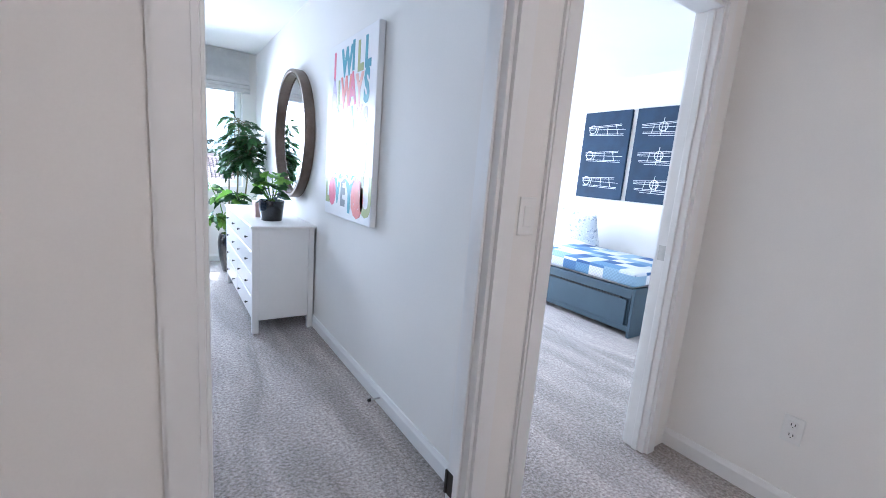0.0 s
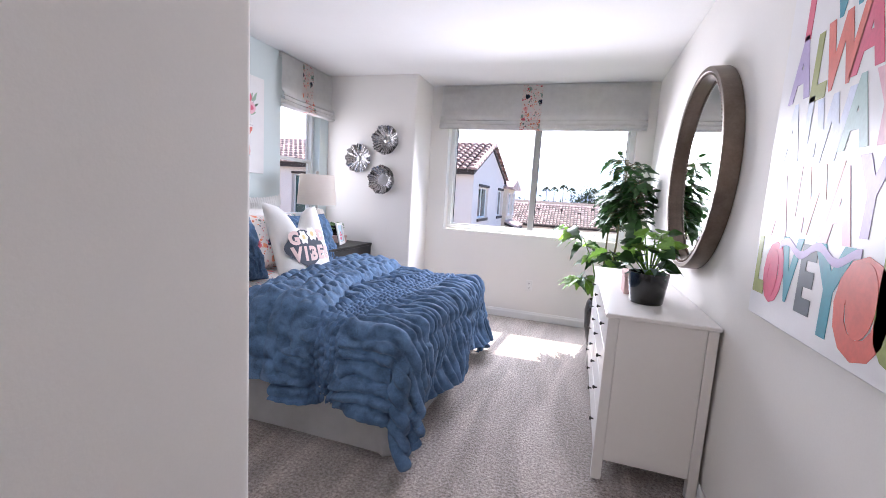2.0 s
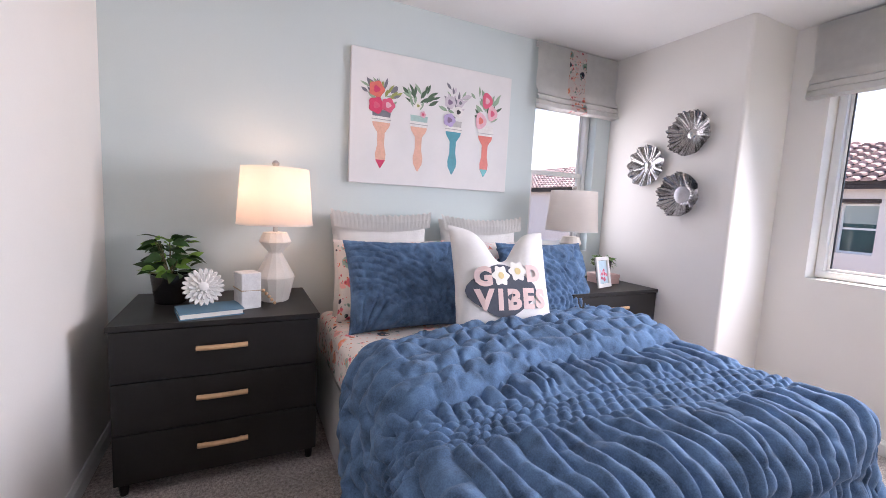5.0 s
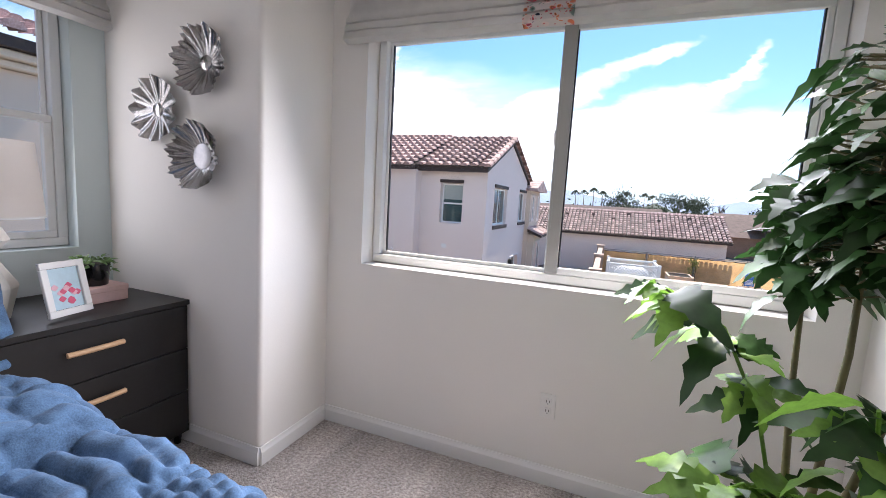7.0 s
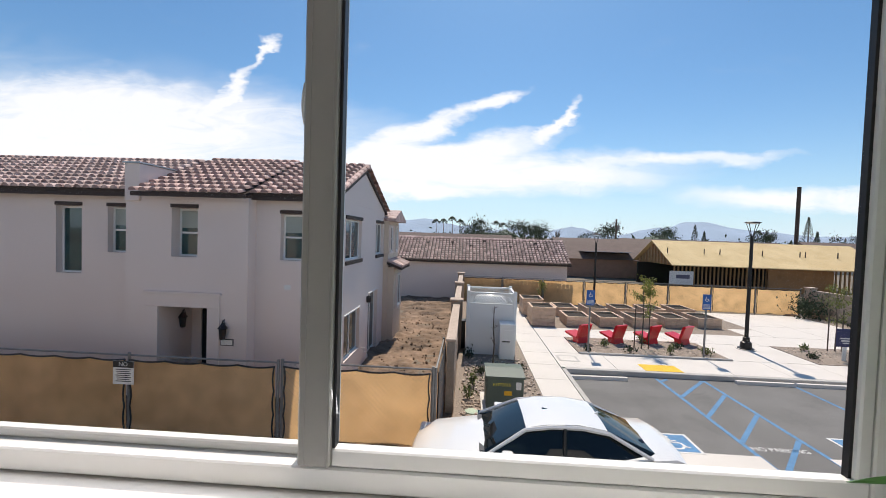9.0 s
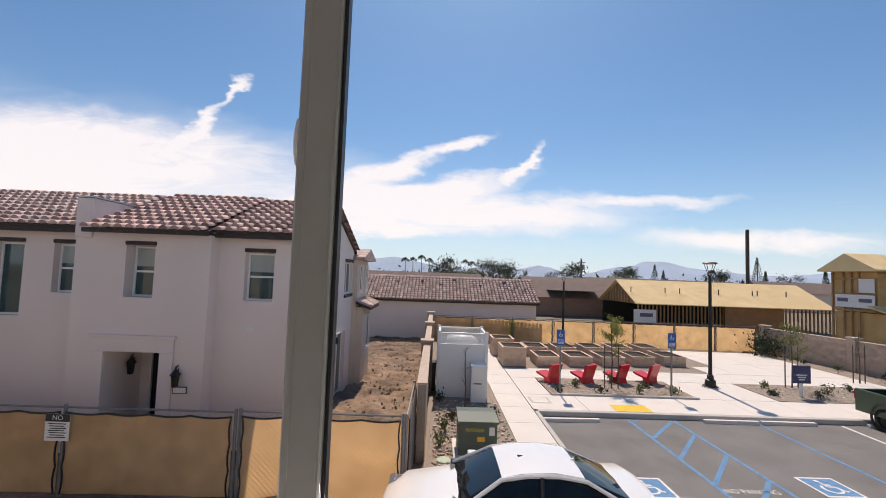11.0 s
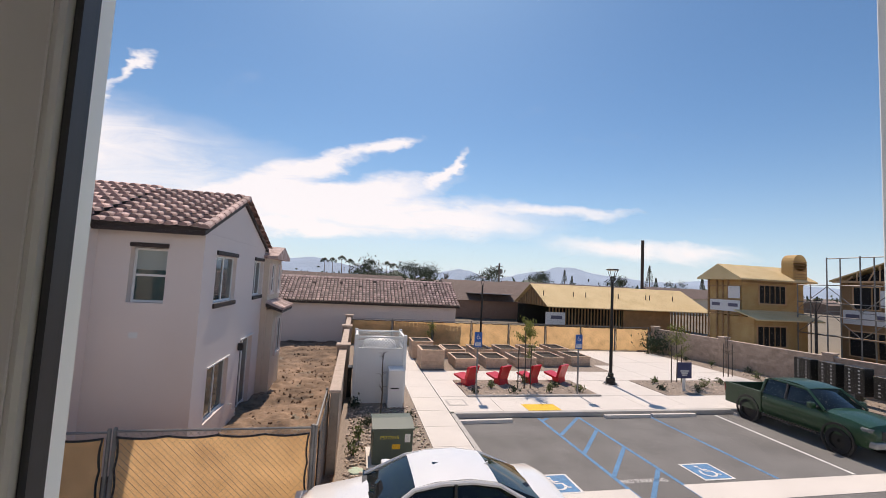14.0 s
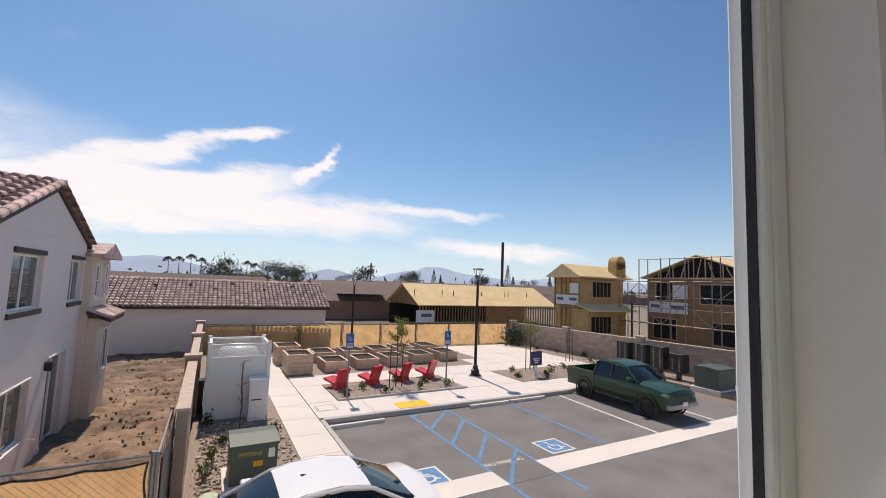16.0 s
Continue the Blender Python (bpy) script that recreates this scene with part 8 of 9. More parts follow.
def car(m, paint, label):
    """A saloon car, nose towards -x, length 4.85 m."""
    c = thing("car", label, "car", m=m)
    L = 2.42
    prof = [(-L, 0.42, 0.55, 0.60), (-L + 0.10, 0.28, 0.70, 0.74), (-L + 0.45, 0.22, 0.86, 0.86), (-1.05, 0.20, 0.98, 0.91), (-0.2, 0.20, 1.00, 0.925), (0.9, 0.20, 1.02, 0.925), (1.6, 0.20, 1.07, 0.91), (2.15, 0.26, 1.10, 0.86), (2.34, 0.34, 1.02, 0.80), (L, 0.45, 0.80, 0.74)]
    body = loft([ring_section(x, h, z0, z1, 0.05) for x, z0, z1, h in prof])
    part("body", body, paint, c, smooth=38)
    cab = [(-1.12, 0.96, 0.74), (-0.35, 1.36, 0.64), (0.05, 1.44, 0.62), (0.6, 1.45, 0.62), (1.05, 1.38, 0.62), (1.85, 1.09, 0.70)]
    roof = loft([[(x, -w_, z - 0.05), (x, -w_ * 0.9, z), (x, 0, z + 0.03), (x, w_ * 0.9, z), (x, w_, z - 0.05), (x, w_ * 1.32 if z < 1.3 else 0.86, 0.97), (x, -(w_ * 1.32) if z < 1.3 else -0.86, 0.97)] for x, z, w_ in cab])
    part("cabin_glass", roof, CARGLASS, c, "dark car windows", smooth=30)
    skin = loft([[(x, -0.60, z + 0.008), (x, -0.3, z + 0.03), (x, 0.3, z + 0.03), (x, 0.60, z + 0.008), (x, 0.60, z - 0.02), (x, -0.60, z - 0.02)] for x, z in ((-0.34, 1.365), (0.0, 1.435), (0.55, 1.46), (1.05, 1.392))])
    part("roof", skin, paint, c, smooth=40)
    for s in (-1, 1):
        part("pillar", tube([(-1.08, s * 0.86, 0.97), (-0.36, s * 0.645, 1.355), (0.1, s * 0.635, 1.42), (0.62, s * 0.635, 1.425), (1.08, s * 0.64, 1.36), (1.75, s * 0.80, 1.06)], 0.035, 6), paint, c)
        part("door_pillar", tube([(0.28, s * 0.85, 0.98), (0.32, s * 0.65, 1.41)], 0.035, 6), BLACK, c)
        part("trim_line", tube([(-1.08, s * 0.875, 0.985), (0.3, s * 0.885, 1.0), (1.75, s * 0.84, 1.05)], 0.012, 5), DARKMETAL, c)
        for hx in (-0.05, 1.05):
            part("door_handle", boxes((hx, s * 0.915 - 0.012, 0.86, hx + 0.20, s * 0.915 + 0.012, 0.89), bevel=0.006), paint, c)
        mr = part("side_mirror", soft_box(-0.78, s * 0.98 - 0.10, 0.98, -0.58, s * 0.98 + 0.10, 1.13, 0.04, 3), paint, c, smooth=40)
        part("headlight", soft_box(-L + 0.10, s * 0.66 - 0.16, 0.64, -L + 0.52, s * 0.66 + 0.16, 0.76, 0.05, 3), mat("headlight_lens", (0.55, 0.56, 0.57), 0.1), c, smooth=40)
        part("tail_light", soft_box(2.12, s * 0.72 - 0.14, 0.82, 2.38, s * 0.72 + 0.14, 0.97, 0.04, 3), mat("tail_lens", (0.28, 0.01, 0.015), 0.15), c, "dark red tail light", smooth=40)
        for wx in (-1.48, 1.42):
            wheel(c, wx, s * 0.80, 0.33, 0.23, ALLOY)
    part("windscreen_base", boxes((-1.14, -0.7, 0.985, -1.05, 0.7, 1.0)), BLACK, c)
    part("aerial", prism([(0, 0), (0.14, 0), (0.12, 0.06)], 0.03, pose(0.95, 0.015, 1.405, 90)), paint, c)
    em = part("door_emblem", boxes((-0.52, -0.934, 0.70, -0.42, -0.93, 0.80)), mat("emblem_blue", (0.25, 0.45, 0.6), 0.5), c, "small pale blue emblem")
    return c


WHITECAR = mat("white_car_paint", (0.78, 0.78, 0.78), 0.22, vary=0.01, coat=0.8)
car(pose(1.58, 12.62, G) @ Matrix.Diagonal((0.94, 0.98, 1.0, 1.0)), WHITECAR, "white saloon car parked along the lane")
GREENCAR = mat("green_metallic_paint", (0.008, 0.050, 0.016), 0.36, 0.15, vary=0.1, coat=0.3)


def pickup(m, paint, label):
    """A crew-cab pickup, nose towards -x, length 5.3 m."""
    c = thing("pickup_truck", label, "pickup truck", m=m)
    prof = [(-2.65, 0.55, 0.92, 0.78), (-2.52, 0.42, 1.08, 0.88), (-2.0, 0.42, 1.16, 0.91), (-1.25, 0.42, 1.20, 0.92), (-0.2, 0.42, 1.20, 0.92), (0.95, 0.42, 1.20, 0.92)]
    part("body", loft([ring_section(x, h, z0, z1, 0.05) for x, z0, z1, h in prof]), paint, c, smooth=38)
    part("bed", boxes((0.98, -0.92, 0.45, 2.62, -0.84, 1.22), (0.98, 0.84, 0.45, 2.62, 0.92, 1.22), (2.56, -0.838, 0.45, 2.63, 0.838, 1.20), (0.98, -0.838, 0.45, 1.04, 0.838, 1.22), bevel=0.015), paint, c)
    part("bed_liner", boxes((1.045, -0.835, 0.5, 2.555, 0.835, 0.70)), BLACK, c, "black bed liner")
    cab = [(-1.32, 1.17, 0.80), (-0.62, 1.70, 0.68), (-0.2, 1.78, 0.66), (0.6, 1.78, 0.66), (0.93, 1.70, 0.68), (0.98, 1.20, 0.80)]
    part("cabin_glass", loft([[(x, -w_, z - 0.05), (x, -w_ * 0.9, z), (x, w_ * 0.9, z), (x, w_, z - 0.05), (x, 0.87, 1.18), (x, -0.87, 1.18)] for x, z, w_ in cab]), CARGLASS, c, "dark cab windows", smooth=30)
    part("roof", loft([[(x, -0.64, z + 0.01), (x, -0.3, z + 0.03), (x, 0.3, z + 0.03), (x, 0.64, z + 0.01), (x, 0.64, z - 0.03), (x, -0.64, z - 0.03)] for x, z in ((-0.62, 1.70), (-0.2, 1.785), (0.6, 1.785), (0.94, 1.70))]), paint, c, smooth=40)
    for s in (-1, 1):
        part("pillar", tube([(-1.30, s * 0.87, 1.19), (-0.62, s * 0.69, 1.68), (0.6, s * 0.68, 1.75), (0.95, s * 0.69, 1.68), (0.99, s * 0.87, 1.2)], 0.045, 6), paint, c)
        part("door_pillar", tube([(0.05, s * 0.87, 1.2), (0.08, s * 0.69, 1.74)], 0.04, 6), BLACK, c)
        part("headlight", soft_box(-2.58, s * 0.68 - 0.19, 0.90, -2.30, s * 0.68 + 0.19, 1.02, 0.04, 3), mat("smoked_lens", (0.16, 0.17, 0.17), 0.08), c, smooth=40)
        part("side_mirror", soft_box(-1.08, s * 1.04 - 0.11, 1.18, -0.92, s * 1.04 + 0.11, 1.38, 0.04, 3), paint, c, smooth=40)
        part("running_board", boxes((-1.1, s * 0.93 - 0.06, 0.40, 0.9, s * 0.93 + 0.06, 0.45)), BLACK, c)
        part("tail_light", boxes((2.60, s * 0.86 - 0.06, 0.85, 2.645, s * 0.86 + 0.06, 1.15)), mat("tail_lens", (0.28, 0.01, 0.015), 0.15), c)
        for hx in (-0.35, 0.72):
            part("door_handle", boxes((hx, s * 0.93 - 0.012, 1.02, hx + 0.18, s * 0.93 + 0.012, 1.06), bevel=0.006), paint, c)
        for wx in (-1.70, 1.55):
            wheel(c, wx, s * 0.785, 0.40, 0.27, mat("black_rim", (0.02, 0.02, 0.02), 0.4, 0.5))
            part("wheel_arch", lathe([(0.44, -0.02), (0.50, -0.02), (0.50, 0.03), (0.44, 0.03)], 28, caps=False, m=pose(wx, s * 0.925, 0.44, 90)), BLACK, c)
    part("grille", boxes((-2.665, -0.55, 0.72, -2.63, 0.55, 0.98), bevel=0.02), BLACK, c)
    part("bumper", soft_box(-2.72, -0.85, 0.48, -2.50, 0.85, 0.68, 0.04, 3), mat("silver_bumper", (0.35, 0.35, 0.35), 0.35, 0.6), c, smooth=40)
    part("number_plate", boxes((-2.735, -0.16, 0.60, -2.722, 0.16, 0.74)), PLATE, c)
    return c


pickup(pose(15.3, 17.12, G, 0, 0, 88.5) @ Matrix.Diagonal((0.91, 0.94, 0.95, 1.0)), GREENCAR, "dark green metallic crew-cab pickup truck in a bay")

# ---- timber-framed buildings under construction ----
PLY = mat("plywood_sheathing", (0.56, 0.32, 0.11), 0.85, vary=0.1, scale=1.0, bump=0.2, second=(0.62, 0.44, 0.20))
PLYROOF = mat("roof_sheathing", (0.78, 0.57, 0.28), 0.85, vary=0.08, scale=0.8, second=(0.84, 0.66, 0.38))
STUD = mat("timber_stud", (0.36, 0.22, 0.11), 0.85, vary=0.15, scale=4)
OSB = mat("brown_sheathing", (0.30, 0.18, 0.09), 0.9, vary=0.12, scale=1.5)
WRAP = mat("white_house_wrap", (0.72, 0.73, 0.74), 0.7, vary=0.05, bump=0.3)


def truss(parent, x0, x1, y, z0, z1, n=7):
    bm = bmesh.new()
    xm = (x0 + x1) / 2
    tube([(x0, y, z0), (xm, y, z1), (x1, y, z0), (x0, y, z0)], 0.06, 4, bm)
    for i in range(1, n):
        t = x0 + (x1 - x0) * i / n
        top = z0 + (z1 - z0) * (1 - abs(2 * (t - x0) / (x1 - x0) - 1))
        tube([(t, y, z0), (t + 0.4 * (1 if t < xm else -1), y, top)], 0.045, 4, bm)
    part("truss", bm, STUD, parent)


f1 = thing("framed_house", "long timber-framed house under bare plywood roof", "building", "houses under construction", m=Matrix())
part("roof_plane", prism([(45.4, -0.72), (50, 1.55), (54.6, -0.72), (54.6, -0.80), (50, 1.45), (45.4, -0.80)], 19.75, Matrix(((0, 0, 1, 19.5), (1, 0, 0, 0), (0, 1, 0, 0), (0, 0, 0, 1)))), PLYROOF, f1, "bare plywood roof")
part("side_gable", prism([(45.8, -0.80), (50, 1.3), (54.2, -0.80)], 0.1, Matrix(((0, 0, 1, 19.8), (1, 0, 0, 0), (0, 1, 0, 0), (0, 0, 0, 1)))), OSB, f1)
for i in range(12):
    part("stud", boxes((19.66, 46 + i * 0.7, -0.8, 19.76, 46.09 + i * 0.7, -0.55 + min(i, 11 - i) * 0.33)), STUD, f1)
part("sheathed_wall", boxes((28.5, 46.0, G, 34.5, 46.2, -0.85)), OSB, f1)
# painted near-black for the shade deep inside the frame
part("back_wall", boxes((19, 52, G, 39, 52.2, -0.85)), SHADEIN, f1)
for i in range(24):
    xx = 20.0 + i * 0.37
    part("stud", boxes((xx, 46.0, G, xx + 0.09, 46.14, -0.8)), STUD, f1)
for i in range(12):
    xx = 34.7 + i * 0.4
    part("stud", boxes((xx, 46.0, G, xx + 0.09, 46.14, -0.8)), STUD, f1)
for xx in (20, 23.5, 25, 29, 32.5, 33, 36):
    part("vent_pipe", tube([(xx, 47.5, 0.2), (xx, 47.5, 0.85)], 0.05, 6), FASCIA, f1)
ban = thing("wrap_banner", "white house-wrap banner with dark lettering bars", "banner", "house-wrap banners", m=pose(20.5, 45.6, -3.15))
part("sheet", boxes((-1.1, 0, 0.6, 1.1, 0.03, 1.85)), WRAP, ban)
part("lettering_bar", boxes((-0.5, -0.01, 1.15, 0.75, -0.002, 1.5)), mat("wrap_ink", (0.12, 0.12, 0.18), 0.7), ban)

f2 = thing("framed_house", "two-storey plywood-sheathed house under construction", "building", "houses under construction", m=Matrix())
part("upper_wall", boxes((31.0, 34.0, -0.24, 37.2, 37.2, 2.82)), PLY, f2)
part("lower_wall", boxes((31.06, 33.0, G, 36.3, 37.2, -0.30)), PLY, f2)
frame_ = bmesh.new()
for yy in (35.15, 35.7, 36.3, 37.15):
    box(frame_, 30.85, yy, G, 30.97, yy + 0.10, 2.82)
for zz in (-0.2, 0.95, 2.1, 2.72):
    box(frame_, 30.83, 34.0, zz, 30.99, 37.25, zz + 0.11)
part("side_frame", frame_, STUD, f2, "open timber side frame")
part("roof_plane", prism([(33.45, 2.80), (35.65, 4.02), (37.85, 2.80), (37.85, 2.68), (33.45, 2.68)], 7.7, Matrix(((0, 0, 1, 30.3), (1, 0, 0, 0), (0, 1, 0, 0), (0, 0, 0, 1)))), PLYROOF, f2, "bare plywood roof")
part("porch_roof", prism([(31.9, -0.36), (34.0, 0.26), (34.0, 0.16), (31.9, -0.46)], 6.4, Matrix(((0, 0, 1, 30.2), (1, 0, 0, 0), (0, 1, 0, 0), (0, 0, 0, 1)))), PLYROOF, f2)
# openings are near-black sheets on the solid wall, shade put into colour
for b in ((32.65, 33.95, 0.85, 35.25, 33.99, 2.30), (31.35, 32.95, -2.5, 34.05, 32.99, -0.98)):
    o = part("window_opening", boxes(b), SHADEIN, f2, "near-black sheet for the shade in an unglazed window")
    part("opening_frame", boxes((b[0] - 0.10, b[1] - 0.03, b[2] - 0.1, b[0], b[4], b[5] + 0.1), (b[3], b[1] - 0.03, b[2] - 0.1, b[3] + 0.10, b[4], b[5] + 0.1), (b[0], b[1] - 0.03, b[2] - 0.1, b[3], b[4], b[2]), (b[0], b[1] - 0.03, b[5], b[3], b[4], b[5] + 0.1)), PINE, o)
    for q in range(1, 5):
        xx = b[0] + (b[3] - b[0]) * q / 5
        part("stud", boxes((xx - 0.04, b[1] - 0.02, b[2], xx + 0.04, b[1], b[5])), STUD, o)
part("band_board", boxes((30.95, 33.94, 2.50, 37.22, 33.995, 2.62)), STUD, f2)
ch = part("chimney", boxes((35.8, 33.7, 2.6, 37.2, 34.7, 4.35)), PLY, f2)
part("chimney_cap", lathe([(0.70, 0.0), (0.70, 1.0)], 20, m=pose(36.5, 33.7, 4.35, -90)), PLY, ch, "arched plywood chimney cap")
for i in range(7):
    part("batten", boxes((35.82, 33.66, 2.85 + i * 0.26, 37.18, 33.70, 2.92 + i * 0.26)), STUD, ch)
part("wrap_sheet", boxes((30.78, 34.02, 1.15, 30.82, 35.1, 2.15)), WRAP, f2, "white house-wrap sheet")
part("wrap_sheet", boxes((30.78, 34.02, 0.05, 30.82, 36.9, 0.98)), WRAP, f2, "white house-wrap sheet")
for y0, y1 in ((34.2, 35.1), (35.9, 36.7)):
    part("lettering_bar", boxes((30.755, y0, 0.45, 30.775, y1, 0.72)), MATS["wrap_ink"], f2)

f3 = thing("framed_house", "two-storey timber-framed house wrapped in scaffolding", "building", "houses under construction", m=Matrix())
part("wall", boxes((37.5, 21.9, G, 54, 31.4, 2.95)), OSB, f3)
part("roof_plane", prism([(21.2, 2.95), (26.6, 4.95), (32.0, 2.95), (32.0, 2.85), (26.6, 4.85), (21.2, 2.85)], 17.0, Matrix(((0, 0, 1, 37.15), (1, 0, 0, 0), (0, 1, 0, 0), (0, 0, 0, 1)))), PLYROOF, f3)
# thin sheet behind the truss, its near-black colour painting the roof-space shade
part("gable_shade", prism([(21.9, 2.96), (26.6, 4.7), (31.3, 2.96)], 0.1, Matrix(((0, 0, 1, 37.9), (1, 0, 0, 0), (0, 1, 0, 0), (0, 0, 0, 1)))), SHADEIN, f3, "near-black sheet for the shade behind the gable truss")
part("gable_chord", boxes((37.2, 21.4, 2.78, 37.34, 31.8, 2.94)), PINE, f3, "pale bottom chord of the gable truss")
for i in range(1, 14):
    yy = 21.6 + 10.0 * i / 14
    top = 2.95 + 1.85 * (1 - abs(yy - 26.6) / 5.2)
    lean = 0.45 if yy < 26.6 else -0.45
    part("web", tube([(37.27, yy, 2.9), (37.27, yy + (lean if i % 2 else 0.0), top)], 0.05, 4), PINE, f3, "pale timber truss web")
# near-black sheets on the sheathing paint the shade of open windows
for y0, y1, z0, z1 in ((28.9, 30.5, 0.85, 2.45), (23.0, 26.4, 0.7, 2.3), (28.6, 30.8, -2.7, -0.9), (23.2, 25.4, -2.7, -0.9)):
    o = part("window_opening", boxes((37.44, y0, z0, 37.495, y1, z1)), SHADEIN, f3, "near-black sheet for the shade in an unglazed gap")
    part("opening_frame", boxes((37.40, y0 - 0.09, z0 - 0.09, 37.438, y1 + 0.09, z0), (37.40, y0 - 0.09, z1, 37.438, y1 + 0.09, z1 + 0.09), (37.40, y0 - 0.09, z0, 37.438, y0, z1), (37.40, y1, z0, 37.438, y1 + 0.09, z1)), PINE, o)
    part("stud", boxes((37.40, y0 + 0.4, z0, 37.438, y0 + 0.5, z1)), STUD, o)
for i in range(9):
    yy = 22.3 + i * 1.08
    part("stud", boxes((37.42, yy, 2.5, 37.498, yy + 0.09, 2.78)), STUD, f3)
part("wrap_sheet", boxes((37.34, 27.5, -0.35, 37.39, 31.2, 0.70)), WRAP, f3, "white house-wrap sheet")
part("wrap_sheet", boxes((37.34, 27.5, 1.0, 37.39, 28.8, 2.25)), WRAP, f3, "white house-wrap sheet")
for y0, y1 in ((27.8, 29.0), (30.1, 31.0)):
    part("lettering_bar", boxes((37.315, y0, 0.05, 37.335, y1, 0.40)), MATS["wrap_ink"], f3)
sca = thing("scaffolding", "steel tube scaffolding round the framed house", "scaffolding", m=Matrix())
for k in range(6):
    yy = 22.0 + k * 2.15
    for xx in (35.0, 36.3):
        part("standard", tube([(xx, yy, G), (xx, yy, 4.6 if k < 5 else 2.6)], 0.045, 6), PIPE, sca)
    part("transom", tube([(35.0, yy, 0.55), (36.3, yy, 0.55)], 0.03, 6), PIPE, sca)
for z in (-1.25, 0.15, 1.15, 2.5, 4.5):
    part("ledger", tube([(35.0, 22.0, z), (35.0, 32.75 if z < 3 else 30.6, z)], 0.035, 6), PIPE, sca)
for k in range(5):
    yy = 22.0 + k * 2.15
    for z in (-1.25, 0.6):
        part("brace", tube([(35.0, yy, z), (35.0, yy + 2.15, z + 1.8)] if k % 2 else [(35.0, yy + 2.15, z), (35.0, yy, z + 1.8)], 0.028, 6), PIPE, sca)
    part("plank", boxes((35.1, yy + 0.03, -1.32, 36.2, yy + 2.12, -1.27)), STUD, sca)

# ---- trees, shrubs, distance ----
SPRING = mat("spring_leaf", (0.20, 0.22, 0.05), 0.6, vary=0.25, scale=9, trans=0.3, island=0.3)
DARKFOL = mat("dark_foliage", (0.035, 0.055, 0.025), 0.8, vary=0.3, scale=3, island=0.4)
BARK = mat("bark", (0.11, 0.085, 0.065), 0.9, vary=0.2, bump=0.6)


def leaf_cloud(points, size, rnd):
    """Many small leaves, one quad each, turned at random."""
    vs, fs = [], []
    for p in points:
        m = Euler((rnd.uniform(0, 6.28), rnd.uniform(0, 6.28), rnd.uniform(0, 6.28))).to_matrix()
        s = size * rnd.uniform(0.6, 1.3)
        b = len(vs)
        for q in ((-s, 0, 0), (0, -s * 0.45, 0), (s, 0, 0), (0, s * 0.45, 0)):
            vs.append(tuple(Vector(p) + m @ Vector(q)))
        fs.append((b, b + 1, b + 2, b + 3))
    me = bpy.data.meshes.new("crown")
    me.from_pydata(vs, [], fs)
    return me


def young_tree(x, y, ht, spread, leaves, label, stake=True, seed=0):
    rnd = random.Random(seed)
    t = thing("young_tree", label, "tree", "young staked trees", m=pose(x, y, SW))
    part("trunk", tube([(0, 0, 0), (0.03, 0.01, ht * 0.4), (-0.02, 0.02, ht * 0.75), (0.0, 0.0, ht)], 0.030, 7, taper=0.008), BARK, t, smooth=50)
    tips = []
    for i in range(16):
        a, h = rnd.uniform(0, 6.28), rnd.uniform(0.42, 0.97)
        ln = spread * rnd.uniform(0.5, 1.0) * (1.15 - h * 0.6)
        s0 = Vector((0, 0, ht * h))
        e0 = s0 + Vector((math.cos(a) * ln, math.sin(a) * ln, ln * rnd.uniform(0.3, 0.9)))
        part("branch", tube([s0, s0.lerp(e0, 0.5) + Vector((0, 0, 0.03)), e0], 0.010, 5, taper=0.003), BARK, t)
        tips.append((s0, e0))
    pts = []
    for i in range(leaves):
        s0, e0 = rnd.choice(tips)
        pts.append(s0.lerp(e0, rnd.uniform(0.25, 1.05)) + Vector((rnd.gauss(0, 0.07), rnd.gauss(0, 0.07), rnd.gauss(0, 0.07))))
    if leaves:
        me = leaf_cloud(pts, 0.045, rnd)
        me.materials.append(SPRING)
        part("crown", me, SPRING, t)
    if stake:
        for s in (-0.28, 0.28):
            part("stake", tube([(s, 0.02, 0), (s, 0.02, 1.75)], 0.025, 6), BARK, t)
    return t


young_tree(7.35, 22.3, 2.9, 0.75, 900, "young staked tree with sparse yellow-green leaves", True, 1)
young_tree(15.6, 23.3, 2.7, 0.75, 700, "young staked tree with sparse yellow-green leaves", True, 2)
young_tree(1.15, 18.6, 2.1, 0.35, 0, "bare young tree tied to a stake", False, 3)
young_tree(19.9, 24.6, 2.4, 0.5, 0, "bare young staked tree", True, 4)
young_tree(5.2, 32.9, 1.5, 0.5, 500, "small leafy tree by the far fence", False, 6)
young_tree(12.1, 32.7, 1.7, 0.5, 500, "small leafy tree by the far fence", False, 7)


def shrub(x, y, r, ht, label, m_=None, seed=0, n=260):
    rnd = random.Random(seed)
    s = thing("shrub", label, "shrub", "low shrubs", m=pose(x, y, SW))
    pts = [(rnd.gauss(0, r * 0.45), rnd.gauss(0, r * 0.45), abs(rnd.gauss(ht * 0.45, ht * 0.25)) + 0.02) for _ in range(n)]
    me = leaf_cloud(pts, 0.05 if r < 0.6 else 0.09, rnd)
    me.materials.append(m_ or DARKFOL)
    part("crown", me, m_ or DARKFOL, s)
    st_ = bmesh.new()
    for i in range(5):
        a = i * 1.25
        tube([(0, 0, 0), (math.cos(a) * r * 0.4, math.sin(a) * r * 0.4, ht * 0.6)], 0.008, 5, st_)
    part("stem", st_, BARK, s)


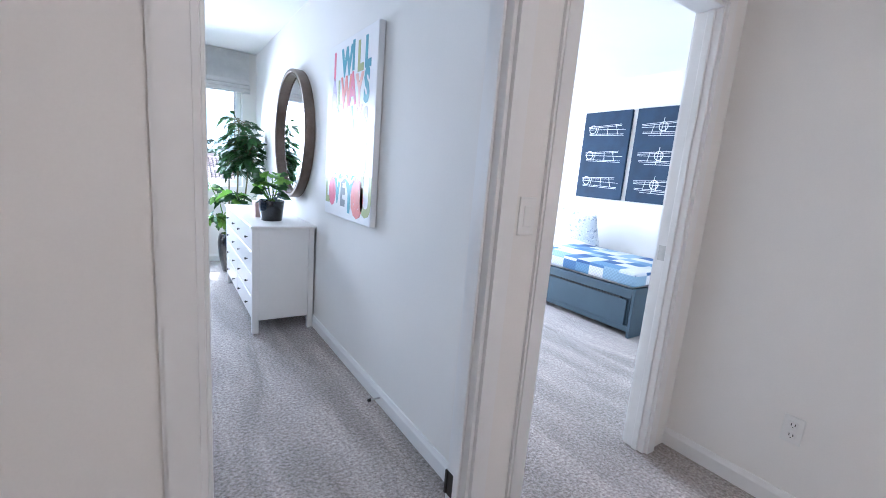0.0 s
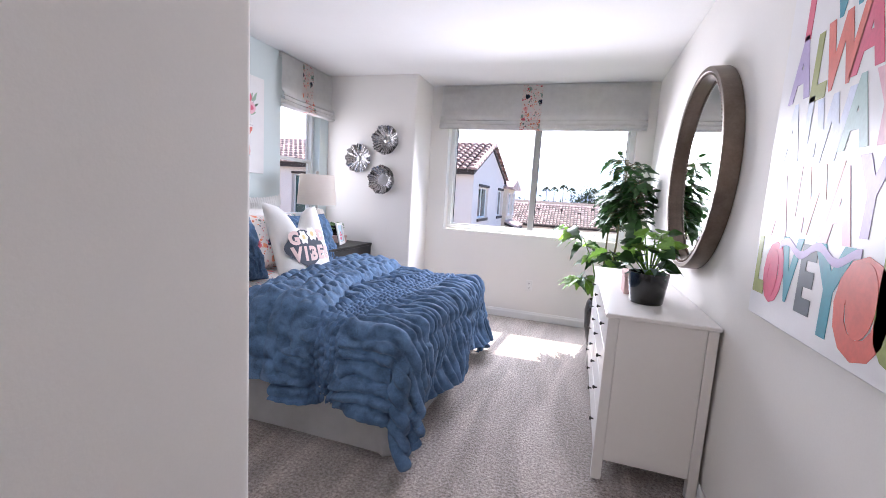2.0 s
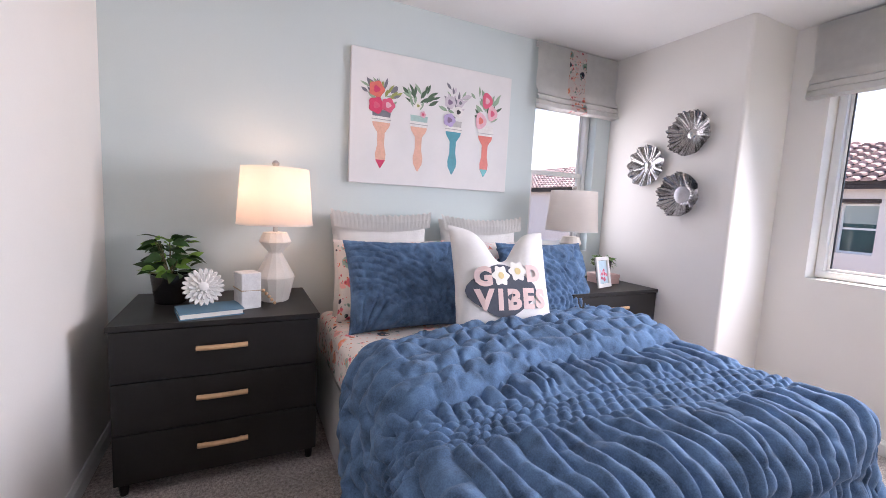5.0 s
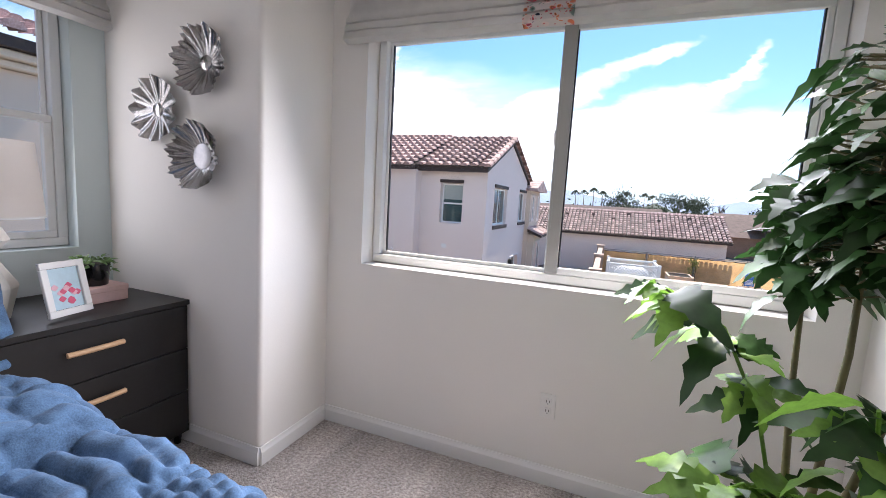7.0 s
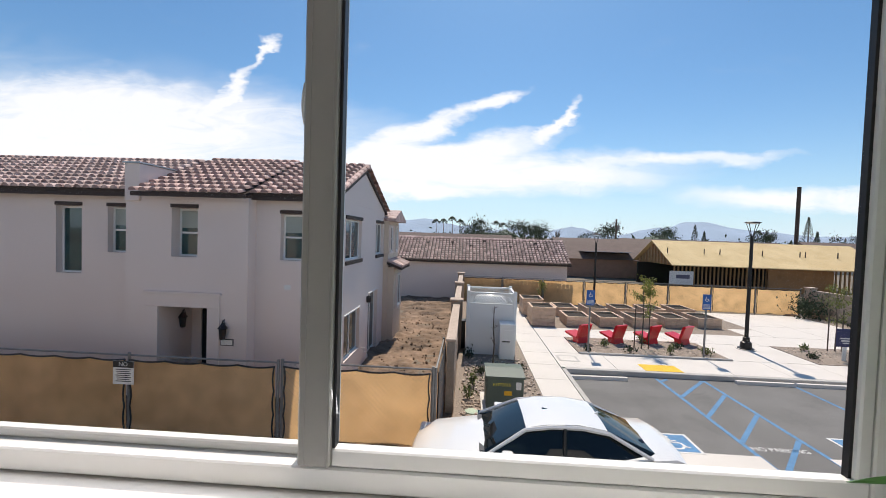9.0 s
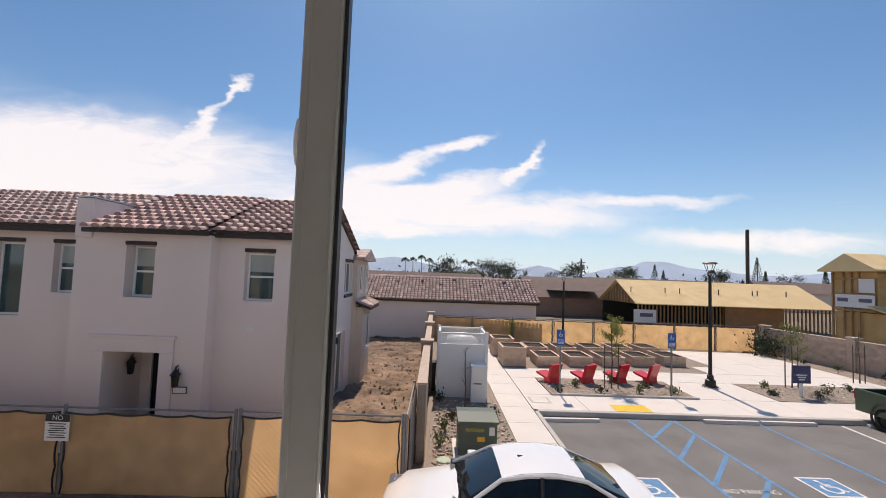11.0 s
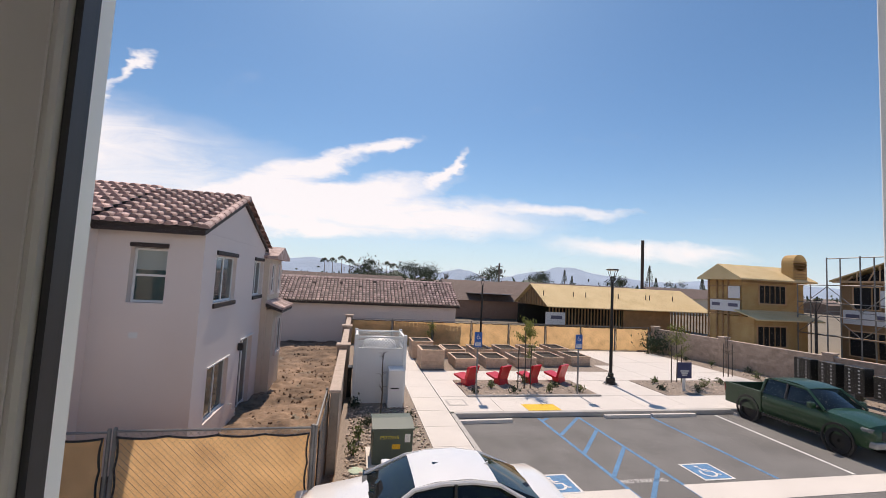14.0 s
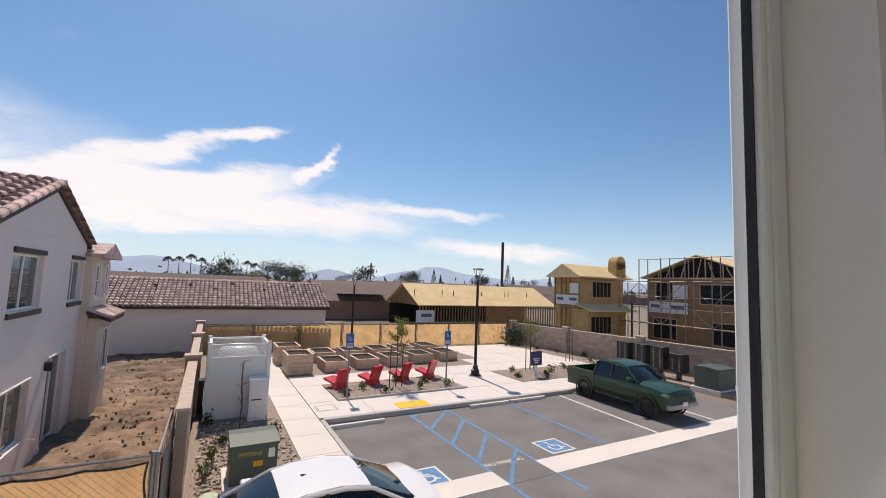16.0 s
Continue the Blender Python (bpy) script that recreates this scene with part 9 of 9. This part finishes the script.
OLIVEF = mat("olive_foliage", (0.14, 0.17, 0.06), 0.8, vary=0.25, island=0.35, trans=0.2)
shrub(20.9, 31.4, 1.0, 1.5, "dense green shrub by the wall corner", None, 3, 900)
for i, (sx, sy) in enumerate(((5.0, 21.6), (5.9, 22.4), (6.6, 21.5), (8.2, 21.7), (8.9, 22.6), (9.6, 21.8), (5.4, 23.2), (7.7, 23.2), (13.7, 22.0), (14.3, 23.2), (15.2, 21.6), (16.3, 22.4), (17.2, 21.8), (17.8, 23.0), (0.4, 19.9), (0.5, 17.2), (0.75, 18.3), (1.6, 17.6), (2.0, 18.4), (0.35, 16.2), (21.2, 29), (21.6, 27.4), (22.2, 25.5), (21.1, 24.0), (22.3, 20.2), (21.8, 30.2))):
    shrub(sx, sy, 0.16 + 0.05 * (i % 3), 0.22 + 0.07 * (i % 4), "small drought-tolerant shrub in gravel", OLIVEF if i % 2 else DARKFOL, 20 + i, 110)


def far_tree(x, y, z0, ht, kind, seed):
    rnd = random.Random(seed)
    t = thing("distant_tree", {"palm": "tall thin distant fan palm", "pine": "dark distant conifer on the skyline", "round": "broad dark distant tree", "bare": "bare grey-brown distant tree"}[kind], "tree", "distant trees", m=pose(x, y, z0))
    part("trunk", tube([(0, 0, 0), (0.1, 0, ht * 0.5), (0, 0, ht * 0.97)], 0.018 * ht + 0.08, 6, taper=0.05), BARK, t)
    pts = []
    if kind == "palm":
        for i in range(150):
            a, r = rnd.uniform(0, 6.28), rnd.uniform(0.1, 1.3)
            pts.append((r * math.cos(a), r * math.sin(a), ht + 0.5 - 0.6 * r * r + rnd.uniform(-0.2, 0.3)))
        sz = 0.28
    elif kind == "pine":
        for i in range(700):
            h = rnd.random() ** 0.8
            r = (1 - h) * ht * 0.20 * rnd.uniform(0.4, 1.1) + 0.1
            a = rnd.uniform(0, 6.28)
            pts.append((r * math.cos(a), r * math.sin(a), ht * (0.15 + 0.85 * h)))
        sz = 0.22
    elif kind == "bare":
        lb = bmesh.new()
        for i in range(40):
            a = rnd.uniform(0, 6.28)
            h = rnd.uniform(0.3, 0.9) * ht
            ln = ht * rnd.uniform(0.15, 0.4)
            tube([(0, 0, h), (math.cos(a) * ln * 0.5, math.sin(a) * ln * 0.5, h + ln * 0.6), (math.cos(a) * ln * 0.8, math.sin(a) * ln * 0.8, h + ln)], 0.07, 4, lb, taper=0.02)
        part("limbs", lb, BARK, t)
        return
    else:
        lumps = [(rnd.gauss(0, ht * 0.28), rnd.gauss(0, ht * 0.28), ht * rnd.uniform(0.5, 0.95)) for _ in range(9)]
        for i in range(1500):
            c = rnd.choice(lumps)
            pts.append((c[0] + rnd.gauss(0, ht * 0.11), c[1] + rnd.gauss(0, ht * 0.11), c[2] + rnd.gauss(0, ht * 0.09)))
        sz = 0.030 * ht
    me = leaf_cloud(pts, sz, rnd)
    me.materials.append(DARKFOL)
    part("crown", me, DARKFOL, t)


for x, y, ht, kind in ((-7, 130, 8.6, "palm"), (-4.5, 132, 9.4, "palm"), (-2, 128, 8.4, "palm"), (2.5, 100, 8.0, "round"), (9, 135, 8.6, "palm"), (11, 133, 8.0, "palm"), (14.5, 110, 8.0, "round"), (20, 120, 7.8, "round"), (24, 118, 6.5, "bare"), (38, 120, 8.6, "round"), (66, 150, 9.0, "round"), (82, 160, 11, "pine"), (88, 165, 9, "pine"), (97, 150, 8.5, "palm"), (86, 130, 8.0, "round"), (99, 132, 13.0, "pine"), (104, 135, 9.0, "pine"), (112, 135, 7.6, "round"), (128, 140, 10.5, "pine"), (122, 112, 11.0, "bare"), (-20, 60, 8.4, "bare"), (5, 150, 9.2, "palm"), (-10, 140, 8.8, "palm"), (150, 150, 9, "round")):
    far_tree(x, y, G, ht, kind, int(abs(x) * 7 + y))
tp = thing("tall_pole", "tall dark bare pole on the skyline", "pole", m=pose(41.5, 60.0, G))
part("shaft", tube([(0, 0, 0), (0, 0, 11.9)], 0.22, 8), FASCIA, tp)
up_ = thing("utility_pole", "wooden utility pole with a transformer", "pole", m=pose(31.5, 95.0, G))
part("shaft", tube([(0, 0, 0), (0, 0, 9.0)], 0.18, 8), BARK, up_)
part("crossarm", boxes((-0.9, -0.06, 8.1, 0.9, 0.06, 8.25)), BARK, up_)
part("can", lathe([(0.3, 6.8), (0.3, 7.7)], 10, m=Matrix.Translation((0.4, 0, 0))), PIPE, up_)
suburb = bmesh.new()
rs = random.Random(8)
for i in range(110):
    x, y, wd = rs.uniform(-160, 330), rs.uniform(100, 330), rs.uniform(9, 18)
    z0 = G + rs.uniform(2.4, 3.2) + (y - 100) * 0.002
    box(suburb, x, y, G, x + wd, y + 8, z0)
    prism([(y - 0.4, z0), (y + 4, z0 + rs.uniform(0.9, 1.5)), (y + 8.4, z0)], wd + 0.8, Matrix(((0, 0, 1, x - 0.4), (1, 0, 0, 0), (0, 1, 0, 0), (0, 0, 0, 1))), suburb)
tagged(part("distant_roofs", suburb, mat("distant_roof", (0.24, 0.18, 0.15), 0.9, vary=0.15, scale=0.1, island=0.35)), "low brown roofs of a distant suburb", "distant roofs", kind="stuff")
scrub = []
for i in range(9000):
    y = rs.uniform(140, 420)
    scrub.append((rs.uniform(-1.2, 1.6) * y, y, G + abs(rs.gauss(0, 2.2)) + 0.4))
me = leaf_cloud(scrub, 1.3, rs)
me.materials.append(DARKFOL)
tagged(part("distant_woods", me, DARKFOL), "dark line of distant treetops", "woods", kind="stuff")


def hills(name, dist, base, amp, f, colour, label):
    bm = bmesh.new()
    prev = None
    for i in range(221):
        a = math.radians(-80 + i * 160 / 220)
        h = max(0.0, base + amp * (noise.noise((a * f, dist * 0.01, 1.0)) + 0.5 * noise.noise((a * f * 2.7, 3.0, dist * 0.02)) + 0.2 * noise.noise((a * f * 8, 5.0, 0))))
        d = Vector((math.sin(a), math.cos(a), 0))
        cur = [bm.verts.new(d * dist + Vector((0, 0, G - 2))), bm.verts.new(d * (dist + h * 2) + Vector((0, 0, h * 0.6))), bm.verts.new(d * (dist + h * 4) + Vector((0, 0, h)))]
        if prev:
            bm.faces.new((prev[0], cur[0], cur[1], prev[1])), bm.faces.new((prev[1], cur[1], cur[2], prev[2]))
        prev = cur
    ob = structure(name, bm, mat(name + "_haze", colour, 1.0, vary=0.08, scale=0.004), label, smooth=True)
    return ob


# aerial haze is put into the far range's pale blue colour
hills("backdrop_far_hills", 3400, 95, 105, 5.0, (0.33, 0.42, 0.54), "distant mountains with haze painted in as blue")
hills("backdrop_near_hills", 1500, -6, 62, 6.5, (0.14, 0.17, 0.13), "dark green distant hills")
